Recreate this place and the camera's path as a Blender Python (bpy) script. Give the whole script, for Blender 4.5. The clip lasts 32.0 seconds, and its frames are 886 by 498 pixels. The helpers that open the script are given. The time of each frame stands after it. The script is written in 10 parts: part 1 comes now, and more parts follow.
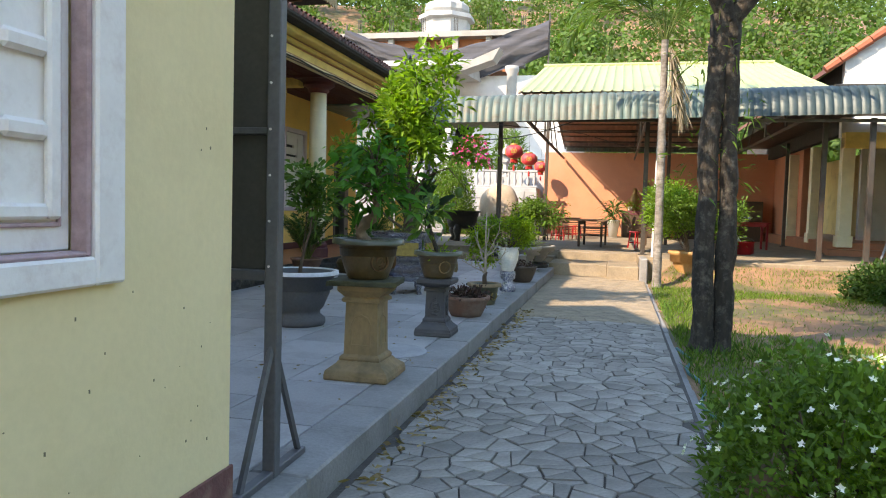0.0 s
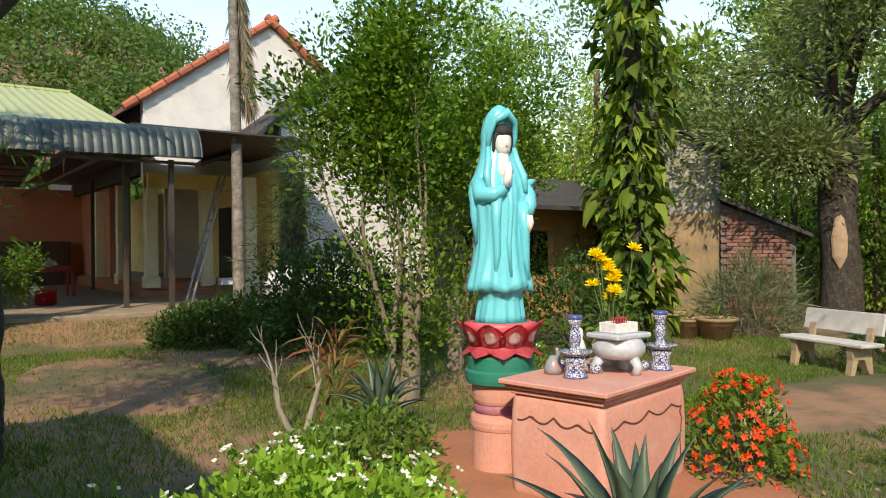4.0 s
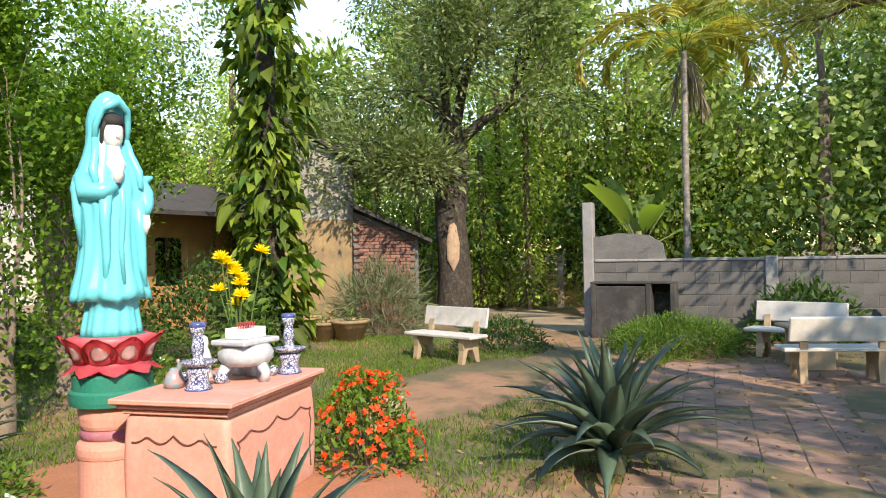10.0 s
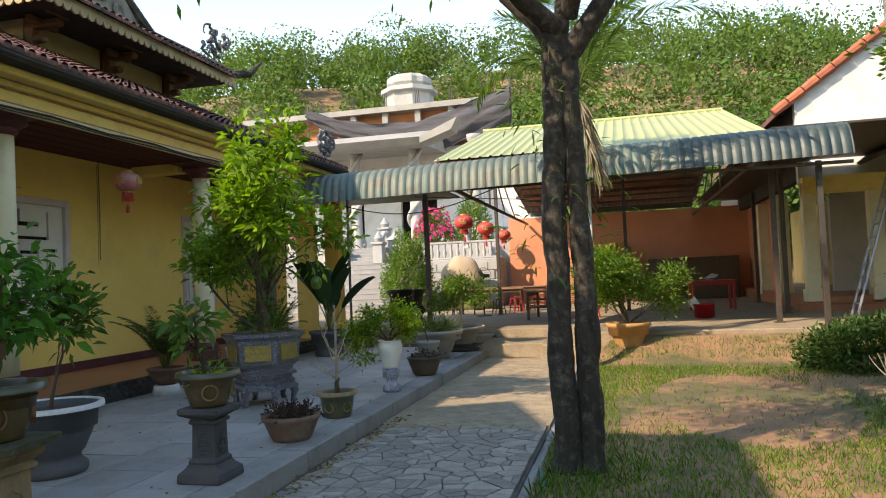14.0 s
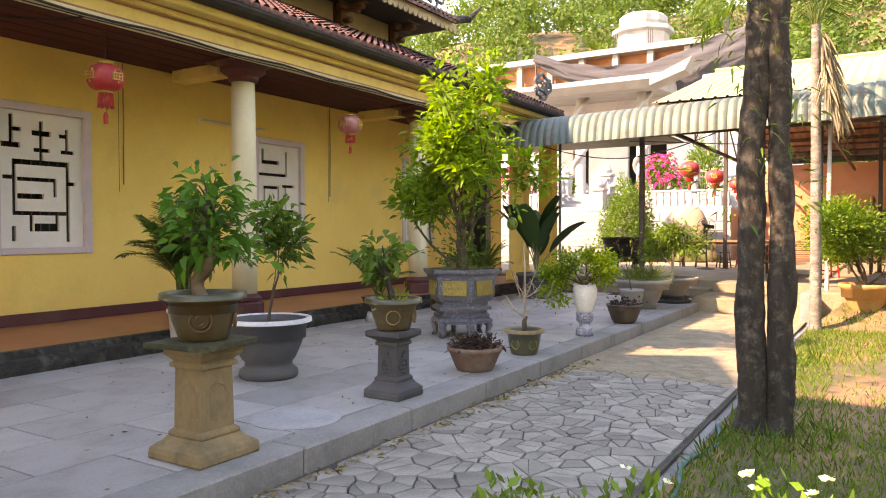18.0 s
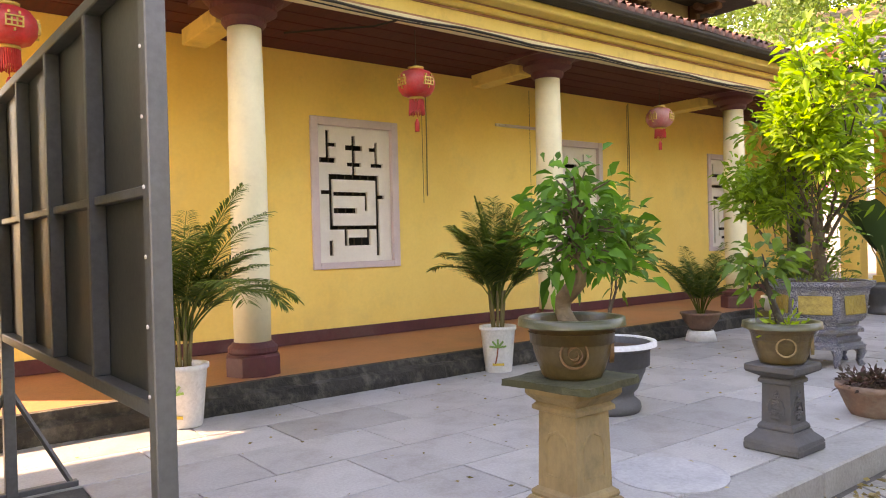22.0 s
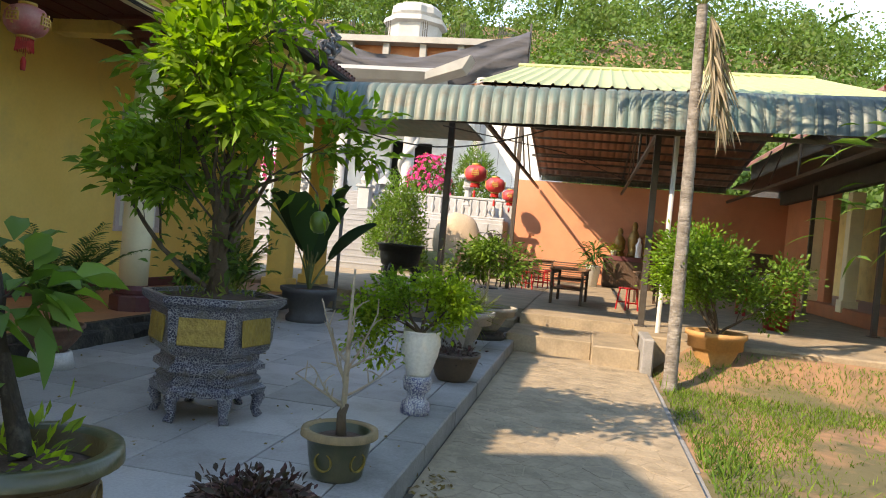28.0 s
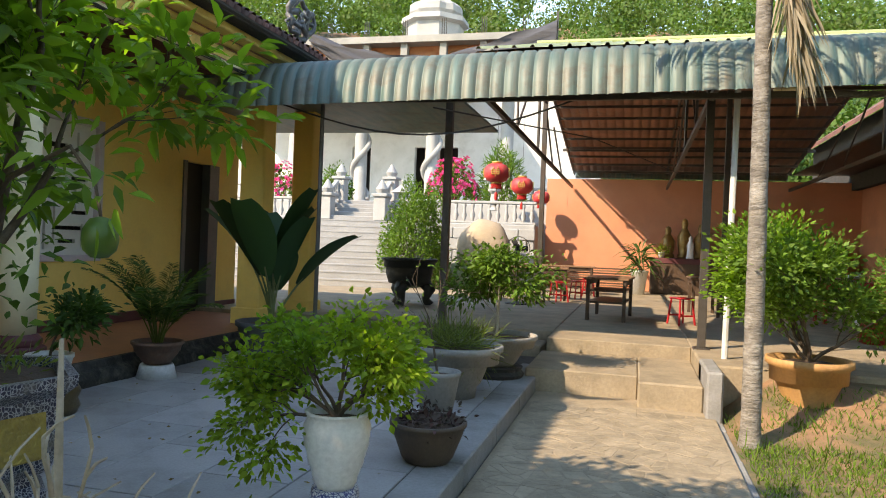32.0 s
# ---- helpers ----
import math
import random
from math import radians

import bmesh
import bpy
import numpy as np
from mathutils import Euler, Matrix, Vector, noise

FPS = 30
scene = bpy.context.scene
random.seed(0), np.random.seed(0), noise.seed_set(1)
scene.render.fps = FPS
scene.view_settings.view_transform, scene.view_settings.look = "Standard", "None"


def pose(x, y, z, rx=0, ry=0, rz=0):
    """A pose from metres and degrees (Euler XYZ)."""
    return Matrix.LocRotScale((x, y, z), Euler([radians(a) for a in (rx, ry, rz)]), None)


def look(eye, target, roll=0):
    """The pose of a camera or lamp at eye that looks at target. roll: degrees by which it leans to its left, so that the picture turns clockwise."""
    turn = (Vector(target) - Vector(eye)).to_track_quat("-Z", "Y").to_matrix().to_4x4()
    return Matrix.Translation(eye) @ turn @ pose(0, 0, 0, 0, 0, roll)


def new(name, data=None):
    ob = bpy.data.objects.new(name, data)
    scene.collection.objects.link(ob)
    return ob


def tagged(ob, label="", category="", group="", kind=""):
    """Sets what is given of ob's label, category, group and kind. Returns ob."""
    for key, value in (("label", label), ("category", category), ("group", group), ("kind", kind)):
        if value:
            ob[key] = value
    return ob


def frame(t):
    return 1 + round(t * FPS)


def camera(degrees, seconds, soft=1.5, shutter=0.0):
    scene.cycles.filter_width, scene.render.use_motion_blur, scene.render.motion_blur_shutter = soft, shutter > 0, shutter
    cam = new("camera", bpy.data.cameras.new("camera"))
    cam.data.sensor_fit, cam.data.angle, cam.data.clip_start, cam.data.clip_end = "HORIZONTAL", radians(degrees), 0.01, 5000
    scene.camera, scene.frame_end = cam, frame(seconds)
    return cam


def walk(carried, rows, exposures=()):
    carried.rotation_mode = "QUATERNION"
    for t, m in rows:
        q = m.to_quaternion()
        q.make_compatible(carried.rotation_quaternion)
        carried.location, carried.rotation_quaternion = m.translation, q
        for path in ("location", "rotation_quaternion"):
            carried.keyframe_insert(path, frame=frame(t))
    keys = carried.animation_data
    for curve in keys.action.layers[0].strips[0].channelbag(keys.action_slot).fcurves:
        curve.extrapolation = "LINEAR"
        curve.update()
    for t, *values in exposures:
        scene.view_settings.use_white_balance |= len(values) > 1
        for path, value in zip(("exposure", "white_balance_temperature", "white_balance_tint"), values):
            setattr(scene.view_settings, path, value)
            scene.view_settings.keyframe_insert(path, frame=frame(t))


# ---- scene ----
cam = camera(62.41, 32.0, 1.05)
PATH = [
    (0.0, pose(-0.202, 3.791, 1.227, 86.82, -1.63, 13.36)),
    (0.5, pose(-0.156, 4.030, 1.284, 87.02, -1.31, 10.58)),
    (1.0, pose(-0.076, 4.254, 1.337, 87.04, -1.46, 5.22)),
    (1.5, pose(0.013, 4.455, 1.388, 87.14, -1.15, -1.85)),
    (2.0, pose(0.072, 4.635, 1.442, 87.38, 0.28, -9.95)),
    (2.5, pose(0.125, 4.798, 1.490, 87.77, 1.01, -17.10)),
    (4.5, pose(0.413, 5.211, 1.453, 90.32, 0.58, -43.61)),
    (5.0, pose(0.420, 5.231, 1.452, 90.12, 0.96, -51.40)),
    (5.5, pose(0.455, 5.216, 1.452, 89.86, 0.87, -60.36)),
    (6.0, pose(0.498, 5.152, 1.450, 89.42, 0.60, -70.73)),
    (6.5, pose(0.533, 5.072, 1.444, 88.92, 0.67, -81.16)),
    (7.0, pose(0.543, 5.002, 1.438, 88.60, 0.86, -90.16)),
    (7.5, pose(0.535, 4.956, 1.434, 88.69, 1.00, -96.77)),
    (8.0, pose(0.515, 4.944, 1.432, 88.93, 1.27, -99.24)),
    (8.5, pose(0.498, 4.986, 1.431, 89.15, 1.66, -95.51)),
    (9.0, pose(0.497, 5.055, 1.426, 89.41, 2.02, -86.22)),
    (9.5, pose(0.522, 5.128, 1.422, 89.79, 1.84, -74.71)),
    (10.0, pose(0.572, 5.181, 1.413, 90.23, 1.24, -64.06)),
    (10.5, pose(0.630, 5.217, 1.395, 90.49, 0.75, -55.33)),
    (11.0, pose(0.721, 5.264, 1.387, 90.65, 0.96, -47.39)),
    (11.5, pose(0.834, 5.320, 1.394, 90.85, 1.22, -38.29)),
    (12.0, pose(0.977, 5.371, 1.399, 91.04, 0.92, -28.53)),
    (12.5, pose(1.093, 5.445, 1.396, 91.09, 0.71, -19.19)),
    (13.0, pose(1.160, 5.535, 1.398, 91.29, 1.18, -9.44)),
    (13.5, pose(1.199, 5.616, 1.415, 91.74, 2.03, 2.15)),
    (14.0, pose(1.254, 5.681, 1.437, 92.32, 2.48, 14.02)),
    (14.5, pose(1.334, 5.712, 1.446, 92.77, 2.38, 24.00)),
    (15.0, pose(1.384, 5.709, 1.437, 93.06, 2.77, 31.92)),
    (15.5, pose(1.403, 5.684, 1.420, 93.19, 3.32, 38.43)),
    (17.5, pose(1.711, 5.708, 1.384, 88.76, 1.10, 33.09)),
    (18.0, pose(1.660, 5.766, 1.370, 88.54, 0.05, 31.80)),
    (18.5, pose(1.553, 5.816, 1.366, 88.40, -0.12, 31.49)),
    (19.0, pose(1.389, 5.873, 1.368, 88.47, 0.25, 32.87)),
    (19.5, pose(1.241, 5.946, 1.365, 88.49, 0.16, 37.05)),
    (20.0, pose(1.085, 6.013, 1.366, 88.80, -0.12, 42.09)),
    (20.5, pose(0.921, 6.042, 1.366, 89.07, 0.33, 45.48)),
    (21.0, pose(0.767, 6.059, 1.367, 89.29, 1.30, 47.45)),
    (21.5, pose(0.632, 6.075, 1.366, 89.40, 1.75, 49.99)),
    (22.0, pose(0.483, 6.119, 1.370, 89.49, 1.45, 52.01)),
    (22.5, pose(0.334, 6.187, 1.378, 89.34, 0.82, 50.47)),
    (23.0, pose(0.162, 6.284, 1.395, 88.64, 0.13, 44.86)),
    (23.5, pose(0.015, 6.402, 1.423, 88.03, -0.47, 38.18)),
    (24.0, pose(-0.077, 6.567, 1.445, 87.62, -1.44, 33.11)),
    (24.5, pose(-0.169, 6.799, 1.451, 87.84, -2.67, 29.11)),
    (25.0, pose(-0.266, 7.082, 1.443, 88.31, -3.44, 25.35)),
    (25.5, pose(-0.363, 7.392, 1.426, 88.70, -4.20, 21.97)),
    (26.0, pose(-0.458, 7.721, 1.404, 88.94, -5.01, 19.18)),
    (26.5, pose(-0.557, 8.066, 1.385, 89.09, -5.60, 16.43)),
    (28.5, pose(-0.534, 9.444, 1.435, 89.08, -4.57, 10.34)),
    (29.0, pose(-0.532, 9.800, 1.430, 89.08, -3.89, 9.76)),
    (29.5, pose(-0.529, 10.144, 1.429, 88.98, -3.62, 9.79)),
    (30.0, pose(-0.515, 10.464, 1.430, 89.03, -3.45, 10.23)),
    (30.5, pose(-0.493, 10.753, 1.434, 89.29, -3.21, 11.32)),
    (31.0, pose(-0.475, 11.030, 1.443, 89.41, -2.80, 12.74)),
    (31.5, pose(-0.463, 11.310, 1.458, 89.67, -2.19, 13.89)),
    (32.0, pose(-0.439, 11.574, 1.476, 89.66, -2.25, 14.77)),
]

EXPOSURES = [(0.0, 2.15, 8200, 17), (1.0, 2.08, 8000, 17), (2.0, 1.65, 8000, 15), (2.5, 1.35, 8000, 15), (4.5, 1.05, 8000, 14), (6.0, 1.13, 7800, 14), (7.0, 1.72, 7400, 18), (8.0, 1.95, 7000, 22), (9.0, 2.0, 7300, 20), (11.0, 1.1, 8000, 14),
             (13.0, 0.95, 8200, 15), (14.0, 1.65, 8800, 17), (14.5, 2.05, 9200, 19), (15.5, 2.6, 11000, 28), (17.5, 2.85, 11800, 34), (20.0, 2.92, 12400, 38), (22.0, 3.38, 12400, 38), (23.0, 3.25, 12400, 38), (24.5, 2.9, 11600, 32),
             (26.5, 2.3, 10000, 24), (28.5, 1.9, 8800, 16), (32.0, 1.86, 8500, 14)]
walk(cam, PATH, EXPOSURES)

# ---- world, sun ----
SUN_WAY = Vector((0.88, 0.95, -1.0)).normalized()
world = bpy.data.worlds.new("sky")
scene.world = world
world.use_nodes = True
wn = world.node_tree.nodes
sky = wn.new("ShaderNodeTexSky")
sky.sky_type, sky.sun_disc = "NISHITA", False
sky.sun_elevation = math.asin(-SUN_WAY.z)
sky.sun_rotation = math.atan2(-SUN_WAY.x, -SUN_WAY.y)
sky.air_density, sky.dust_density, sky.ozone_density = 1.5, 0.0, 4.5
world.node_tree.links.new(sky.outputs[0], wn["Background"].inputs[0])
wn["Background"].inputs[1].default_value = 0.15
sun = new("sun", bpy.data.lights.new("sun", "SUN"))
sun.data.energy, sun.data.angle, sun.data.color = 2.5, radians(0.55), (1.0, 0.93, 0.82)
sun.matrix_world = look((0, 0, 40), Vector((0, 0, 40)) + SUN_WAY)

# ---- materials ----
MATS = {}


def nodes_of(name):
    m = bpy.data.materials.new(name)
    m.use_nodes = True
    return m, m.node_tree.nodes, m.node_tree.links, m.node_tree.nodes["Principled BSDF"]


def mixed(nt, links, fac, a, b, mode="MIX"):
    """A colour mix; a and b are sockets or RGB tuples, fac a socket or a number."""
    mx = nt.new("ShaderNodeMix")
    mx.data_type, mx.blend_type = "RGBA", mode
    for k, v in ((0, fac), (6, a), (7, b)):
        if isinstance(v, bpy.types.NodeSocket):
            links.new(v, mx.inputs[k])
        else:
            mx.inputs[k].default_value = (*v, 1) if isinstance(v, tuple) else v
    return mx.outputs[2]


def ramped(nt, links, src, lo, hi):
    r = nt.new("ShaderNodeMapRange")
    r.inputs[1].default_value, r.inputs[2].default_value = lo, hi
    links.new(src, r.inputs[0])
    return r.outputs[0]


def noisy(nt, links, scale, detail=4.0, rough=0.6, stretch=None, space="Object"):
    tc = nt.new("ShaderNodeTexCoord")
    src = tc.outputs[space]
    if space == "World":
        src = None
    if stretch:
        mp = nt.new("ShaderNodeMapping")
        mp.inputs["Scale"].default_value = stretch
        links.new(src, mp.inputs[0])
        src = mp.outputs[0]
    n = nt.new("ShaderNodeTexNoise")
    n.inputs["Scale"].default_value, n.inputs["Detail"].default_value, n.inputs["Roughness"].default_value = scale, detail, rough
    links.new(src, n.inputs["Vector"])
    return n.outputs["Fac"]


def mat(name, a, b=None, scale=6.0, rough=0.75, bump=0.15, metal=0.0, stain=None, stain_amount=0.5, stain_scale=1.3,
        stretch=None, per="", grain=40.0, spread=0.25, coat=0.0, fleck=0.22):
    """A surface of colour a drifting to b, with fine grain, larger stains and relief; per: 'object' or 'island' shifts the pieces apart."""
    if name in MATS:
        return MATS[name]
    m, nt, links, p = nodes_of(name)
    b = b or tuple(c * 0.75 for c in a)
    f1 = ramped(nt, links, noisy(nt, links, scale, stretch=stretch), 0.3, 0.7)
    col = mixed(nt, links, f1, a, b)
    f2 = noisy(nt, links, grain, 3.0, stretch=stretch)
    col = mixed(nt, links, ramped(nt, links, f2, 0.35, 0.75), col, mixed(nt, links, fleck, col, (0.02, 0.02, 0.02)))
    if stain:
        f3 = ramped(nt, links, noisy(nt, links, stain_scale, 8.0, 0.7), 0.5, 0.72)
        fm = nt.new("ShaderNodeMath")
        fm.operation = "MULTIPLY"
        links.new(f3, fm.inputs[0])
        fm.inputs[1].default_value = stain_amount
        col = mixed(nt, links, fm.outputs[0], col, stain)
    if per:
        node = nt.new("ShaderNodeObjectInfo" if per == "object" else "ShaderNodeNewGeometry")
        rnd = node.outputs["Random" if per == "object" else "Random Per Island"]
        v = nt.new("ShaderNodeMapRange")
        links.new(rnd, v.inputs[0])
        v.inputs[3].default_value, v.inputs[4].default_value = 1 - spread, 1 + spread
        sc = nt.new("ShaderNodeVectorMath")
        sc.operation = "SCALE"
        links.new(col, sc.inputs[0])
        links.new(v.outputs[0], sc.inputs[3])
        col = sc.outputs[0]
    links.new(col, p.inputs["Base Color"])
    p.inputs["Roughness"].default_value, p.inputs["Metallic"].default_value = rough, metal
    p.inputs["Coat Weight"].default_value = coat
    if bump:
        bp = nt.new("ShaderNodeBump")
        bp.inputs["Strength"].default_value, bp.inputs["Distance"].default_value = bump, 0.02
        links.new(f2, bp.inputs["Height"])
        links.new(bp.outputs[0], p.inputs["Normal"])
    MATS[name] = m
    return m


def leaf_mat(name, a, b, glow=0.32, rough=0.45, spread=0.35, dry=None):
    """Leaves that let light through; each leaf has its own shade; dry: a second colour in noise patches."""
    if name in MATS:
        return MATS[name]
    m, nt, links, p = nodes_of(name)
    geo = nt.new("ShaderNodeNewGeometry")
    rnd = geo.outputs["Random Per Island"]
    col = mixed(nt, links, rnd, a, b)
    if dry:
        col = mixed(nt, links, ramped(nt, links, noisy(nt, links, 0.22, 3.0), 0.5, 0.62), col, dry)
    v = nt.new("ShaderNodeMath")
    v.operation = "MULTIPLY"
    links.new(rnd, v.inputs[0])
    v.inputs[1].default_value = 7.31
    fr = nt.new("ShaderNodeMath")
    fr.operation = "FRACT"
    links.new(v.outputs[0], fr.inputs[0])
    mr = nt.new("ShaderNodeMapRange")
    links.new(fr.outputs[0], mr.inputs[0])
    mr.inputs[3].default_value, mr.inputs[4].default_value = 1 - spread, 1 + spread
    sc = nt.new("ShaderNodeVectorMath")
    sc.operation = "SCALE"
    links.new(col, sc.inputs[0])
    links.new(mr.outputs[0], sc.inputs[3])
    links.new(sc.outputs[0], p.inputs["Base Color"])
    p.inputs["Roughness"].default_value = max(rough, 0.55)
    p.inputs["Specular IOR Level"].default_value = 0.25
    tr = nt.new("ShaderNodeBsdfTranslucent")
    warm = mixed(nt, links, 1.0, sc.outputs[0], (1.5, 1.6, 0.55), "MULTIPLY")
    links.new(warm, tr.inputs[0])
    mx = nt.new("ShaderNodeMixShader")
    mx.inputs[0].default_value = glow
    links.new(p.outputs[0], mx.inputs[1])
    links.new(tr.outputs[0], mx.inputs[2])
    links.new(mx.outputs[0], nt["Material Output"].inputs[0])
    MATS[name] = m
    return m


# ---- mesh helpers ----
def obj(name, bm, material, smooth=False):
    me = bpy.data.meshes.new(name)
    if smooth:
        for f in bm.faces:
            f.smooth = True
    bm.to_mesh(me)
    bm.free()
    for m in material if isinstance(material, (list, tuple)) else [material]:
        me.materials.append(m)
    return new(name, me)


def part(name, bm, material, parent, label="", smooth=False):
    ob = obj(name, bm, material, smooth)
    ob.parent = parent
    if label:
        ob["label"] = label
    return ob


def thing(name, label, category, at=(0, 0, 0), turn=0.0, group="", kind=""):
    e = new(name)
    e.empty_display_size = 0.2
    e.matrix_basis = pose(*at, 0, 0, turn)
    return tagged(e, label, category, group, kind)


def holder(name, parent, label="", at=(0, 0, 0), turn=0.0):
    """An empty that gathers the pieces of one part."""
    e = new(name)
    e.parent = parent
    e.matrix_basis = pose(*at, 0, 0, turn)
    if label:
        e["label"] = label
    return e


def join(*bms):
    out = bms[0]
    for b2 in bms[1:]:
        me = bpy.data.meshes.new("tmp")
        b2.to_mesh(me)
        b2.free()
        out.from_mesh(me)
        bpy.data.meshes.remove(me)
    return out


def moved(bm, m):
    bmesh.ops.transform(bm, matrix=m, verts=bm.verts)
    return bm


def box(x0, y0, z0, x1, y1, z1, bevel=0.0, seg=1):
    bm = bmesh.new()
    bmesh.ops.create_cube(bm, size=1.0)
    for v in bm.verts:
        v.co = Vector((x0 + (v.co.x + 0.5) * (x1 - x0), y0 + (v.co.y + 0.5) * (y1 - y0), z0 + (v.co.z + 0.5) * (z1 - z0)))
    if bevel:
        bmesh.ops.bevel(bm, geom=bm.edges[:], offset=bevel, segments=seg, affect="EDGES", profile=0.6)
    return bm


def lathe(profile, n=28, sides=None, cap=True, wave=None):
    """A turned body from (radius, z) pairs; sides: a polygon such as 4 or 6; wave(angle, k): a factor on the radius."""
    bm = bmesh.new()
    n = sides or n
    rings = []
    for k, (r, z) in enumerate(profile):
        ring = []
        for i in range(n):
            a = 2 * math.pi * (i + 0.5) / n
            q = r * (wave(a, k) if wave else 1.0) / (math.cos(math.pi / n) if sides else 1.0)
            ring.append(bm.verts.new((q * math.cos(a), q * math.sin(a), z)))
        rings.append(ring)
    for r0, r1 in zip(rings, rings[1:]):
        for i in range(n):
            bm.faces.new((r0[i], r0[(i + 1) % n], r1[(i + 1) % n], r1[i]))
    if cap:
        bm.faces.new(rings[0][::-1])
        bm.faces.new(rings[-1])
    return bm


def tube(points, radii, n=8, cap=True):
    """A tapered tube along points."""
    bm = bmesh.new()
    pts = [Vector(p) for p in points]
    radii = radii if isinstance(radii, (list, tuple)) else [radii] * len(pts)
    rings, side = [], None
    for k, p in enumerate(pts):
        d = (pts[min(k + 1, len(pts) - 1)] - pts[max(k - 1, 0)]).normalized()
        side = (side or (Vector((1, 0, 0)) if abs(d.x) < 0.9 else Vector((0, 1, 0))))
        side = (side - d * side.dot(d)).normalized()
        up = d.cross(side)
        rings.append([bm.verts.new(p + (side * math.cos(2 * math.pi * i / n) + up * math.sin(2 * math.pi * i / n)) * radii[k]) for i in range(n)])
    for r0, r1 in zip(rings, rings[1:]):
        for i in range(n):
            bm.faces.new((r0[i], r0[(i + 1) % n], r1[(i + 1) % n], r1[i]))
    if cap:
        bm.faces.new(rings[0][::-1])
        bm.faces.new(rings[-1])
    return bm


def extruded(poly, depth, axis="z"):
    """A flat outline with thickness; axis: the way of the thickness."""
    bm = bmesh.new()
    put = {"z": lambda u, v, w: (u, v, w), "y": lambda u, v, w: (u, w, v), "x": lambda u, v, w: (w, u, v)}[axis]
    lo = [bm.verts.new(put(u, v, 0)) for u, v in poly]
    hi = [bm.verts.new(put(u, v, depth)) for u, v in poly]
    bm.faces.new(lo[::-1])
    bm.faces.new(hi)
    for i in range(len(poly)):
        j = (i + 1) % len(poly)
        bm.faces.new((lo[i], lo[j], hi[j], hi[i]))
    bmesh.ops.recalc_face_normals(bm, faces=bm.faces)
    return bm


def raw(name, verts, faces, material, parent=None, smooth=False, label=""):
    """A mesh from arrays: verts (n, 3), faces (m, k)."""
    verts, faces = np.asarray(verts, np.float32), np.asarray(faces, np.int32)
    me = bpy.data.meshes.new(name)
    me.vertices.add(len(verts))
    me.vertices.foreach_set("co", verts.ravel())
    k = faces.shape[1]
    me.loops.add(faces.size)
    me.loops.foreach_set("vertex_index", faces.ravel())
    me.polygons.add(len(faces))
    me.polygons.foreach_set("loop_start", np.arange(len(faces), dtype=np.int32) * k)
    if smooth:
        me.polygons.foreach_set("use_smooth", np.ones(len(faces), bool))
    me.update(calc_edges=True)
    me.materials.append(material)
    ob = new(name, me)
    ob.parent = parent
    if label:
        ob["label"] = label
    if name in ("flower", "blossom", "leaflet", "needle", "moss", "weed", "sprig", "dead_frond"):
        ob["kind"] = "stuff"
    return ob


RNG = np.random.default_rng(7)


def unit(v):
    return v / np.maximum(np.linalg.norm(v, axis=-1, keepdims=True), 1e-9)


def leaf_arrays(at, way, length, width, fold=0.25, droop=0.15, face_up=0.6):
    """Leaf blades at points at, growing along way: six points each, folded at the midrib."""
    n = len(at)
    way = unit(way)
    ref = unit(RNG.normal(size=(n, 3)) + np.array([0, 0, 2.5 * face_up]))
    side = unit(np.cross(way, ref))
    nor = np.cross(side, way)
    L, Wd = np.broadcast_to(length, n)[:, None], np.broadcast_to(width, n)[:, None]
    d = np.array([0, 0, -1.0])
    base, tip = at, at + way * L + d * L * droop
    m1, m2 = at + way * L * 0.38 + d * L * droop * 0.12, at + way * L * 0.72 + d * L * droop * 0.45
    l1, r1 = m1 + side * Wd * 0.5 + nor * Wd * fold, m1 - side * Wd * 0.5 + nor * Wd * fold
    l2, r2 = m2 + side * Wd * 0.33 + nor * Wd * fold * 0.7, m2 - side * Wd * 0.33 + nor * Wd * fold * 0.7
    v = np.stack([base, l1, m1, r1, l2, m2, r2, tip], 1).reshape(-1, 3)
    f = np.array([[0, 2, 1, 0], [0, 3, 2, 0], [1, 2, 5, 4], [2, 3, 6, 5], [4, 5, 7, 4], [5, 6, 7, 5]])
    tri = np.array([[0, 2, 1], [0, 3, 2], [1, 2, 5], [1, 5, 4], [2, 3, 6], [2, 6, 5], [4, 5, 7], [5, 6, 7]])
    return v, (tri[None] + 8 * np.arange(n)[:, None, None]).reshape(-1, 3)


def small_leaves(at, way, length, width):
    """Cheap leaves: one kite of two triangles each."""
    n = len(at)
    way = unit(way)
    side = unit(np.cross(way, unit(RNG.normal(size=(n, 3)) + np.array([0, 0, 1.0]))))
    L, Wd = np.broadcast_to(length, n)[:, None], np.broadcast_to(width, n)[:, None]
    mid = at + way * L * 0.45
    v = np.stack([at, mid + side * Wd * 0.5, at + way * L, mid - side * Wd * 0.5], 1).reshape(-1, 3)
    tri = np.array([[0, 1, 2], [0, 2, 3]])
    return v, (tri[None] + 4 * np.arange(n)[:, None, None]).reshape(-1, 3)


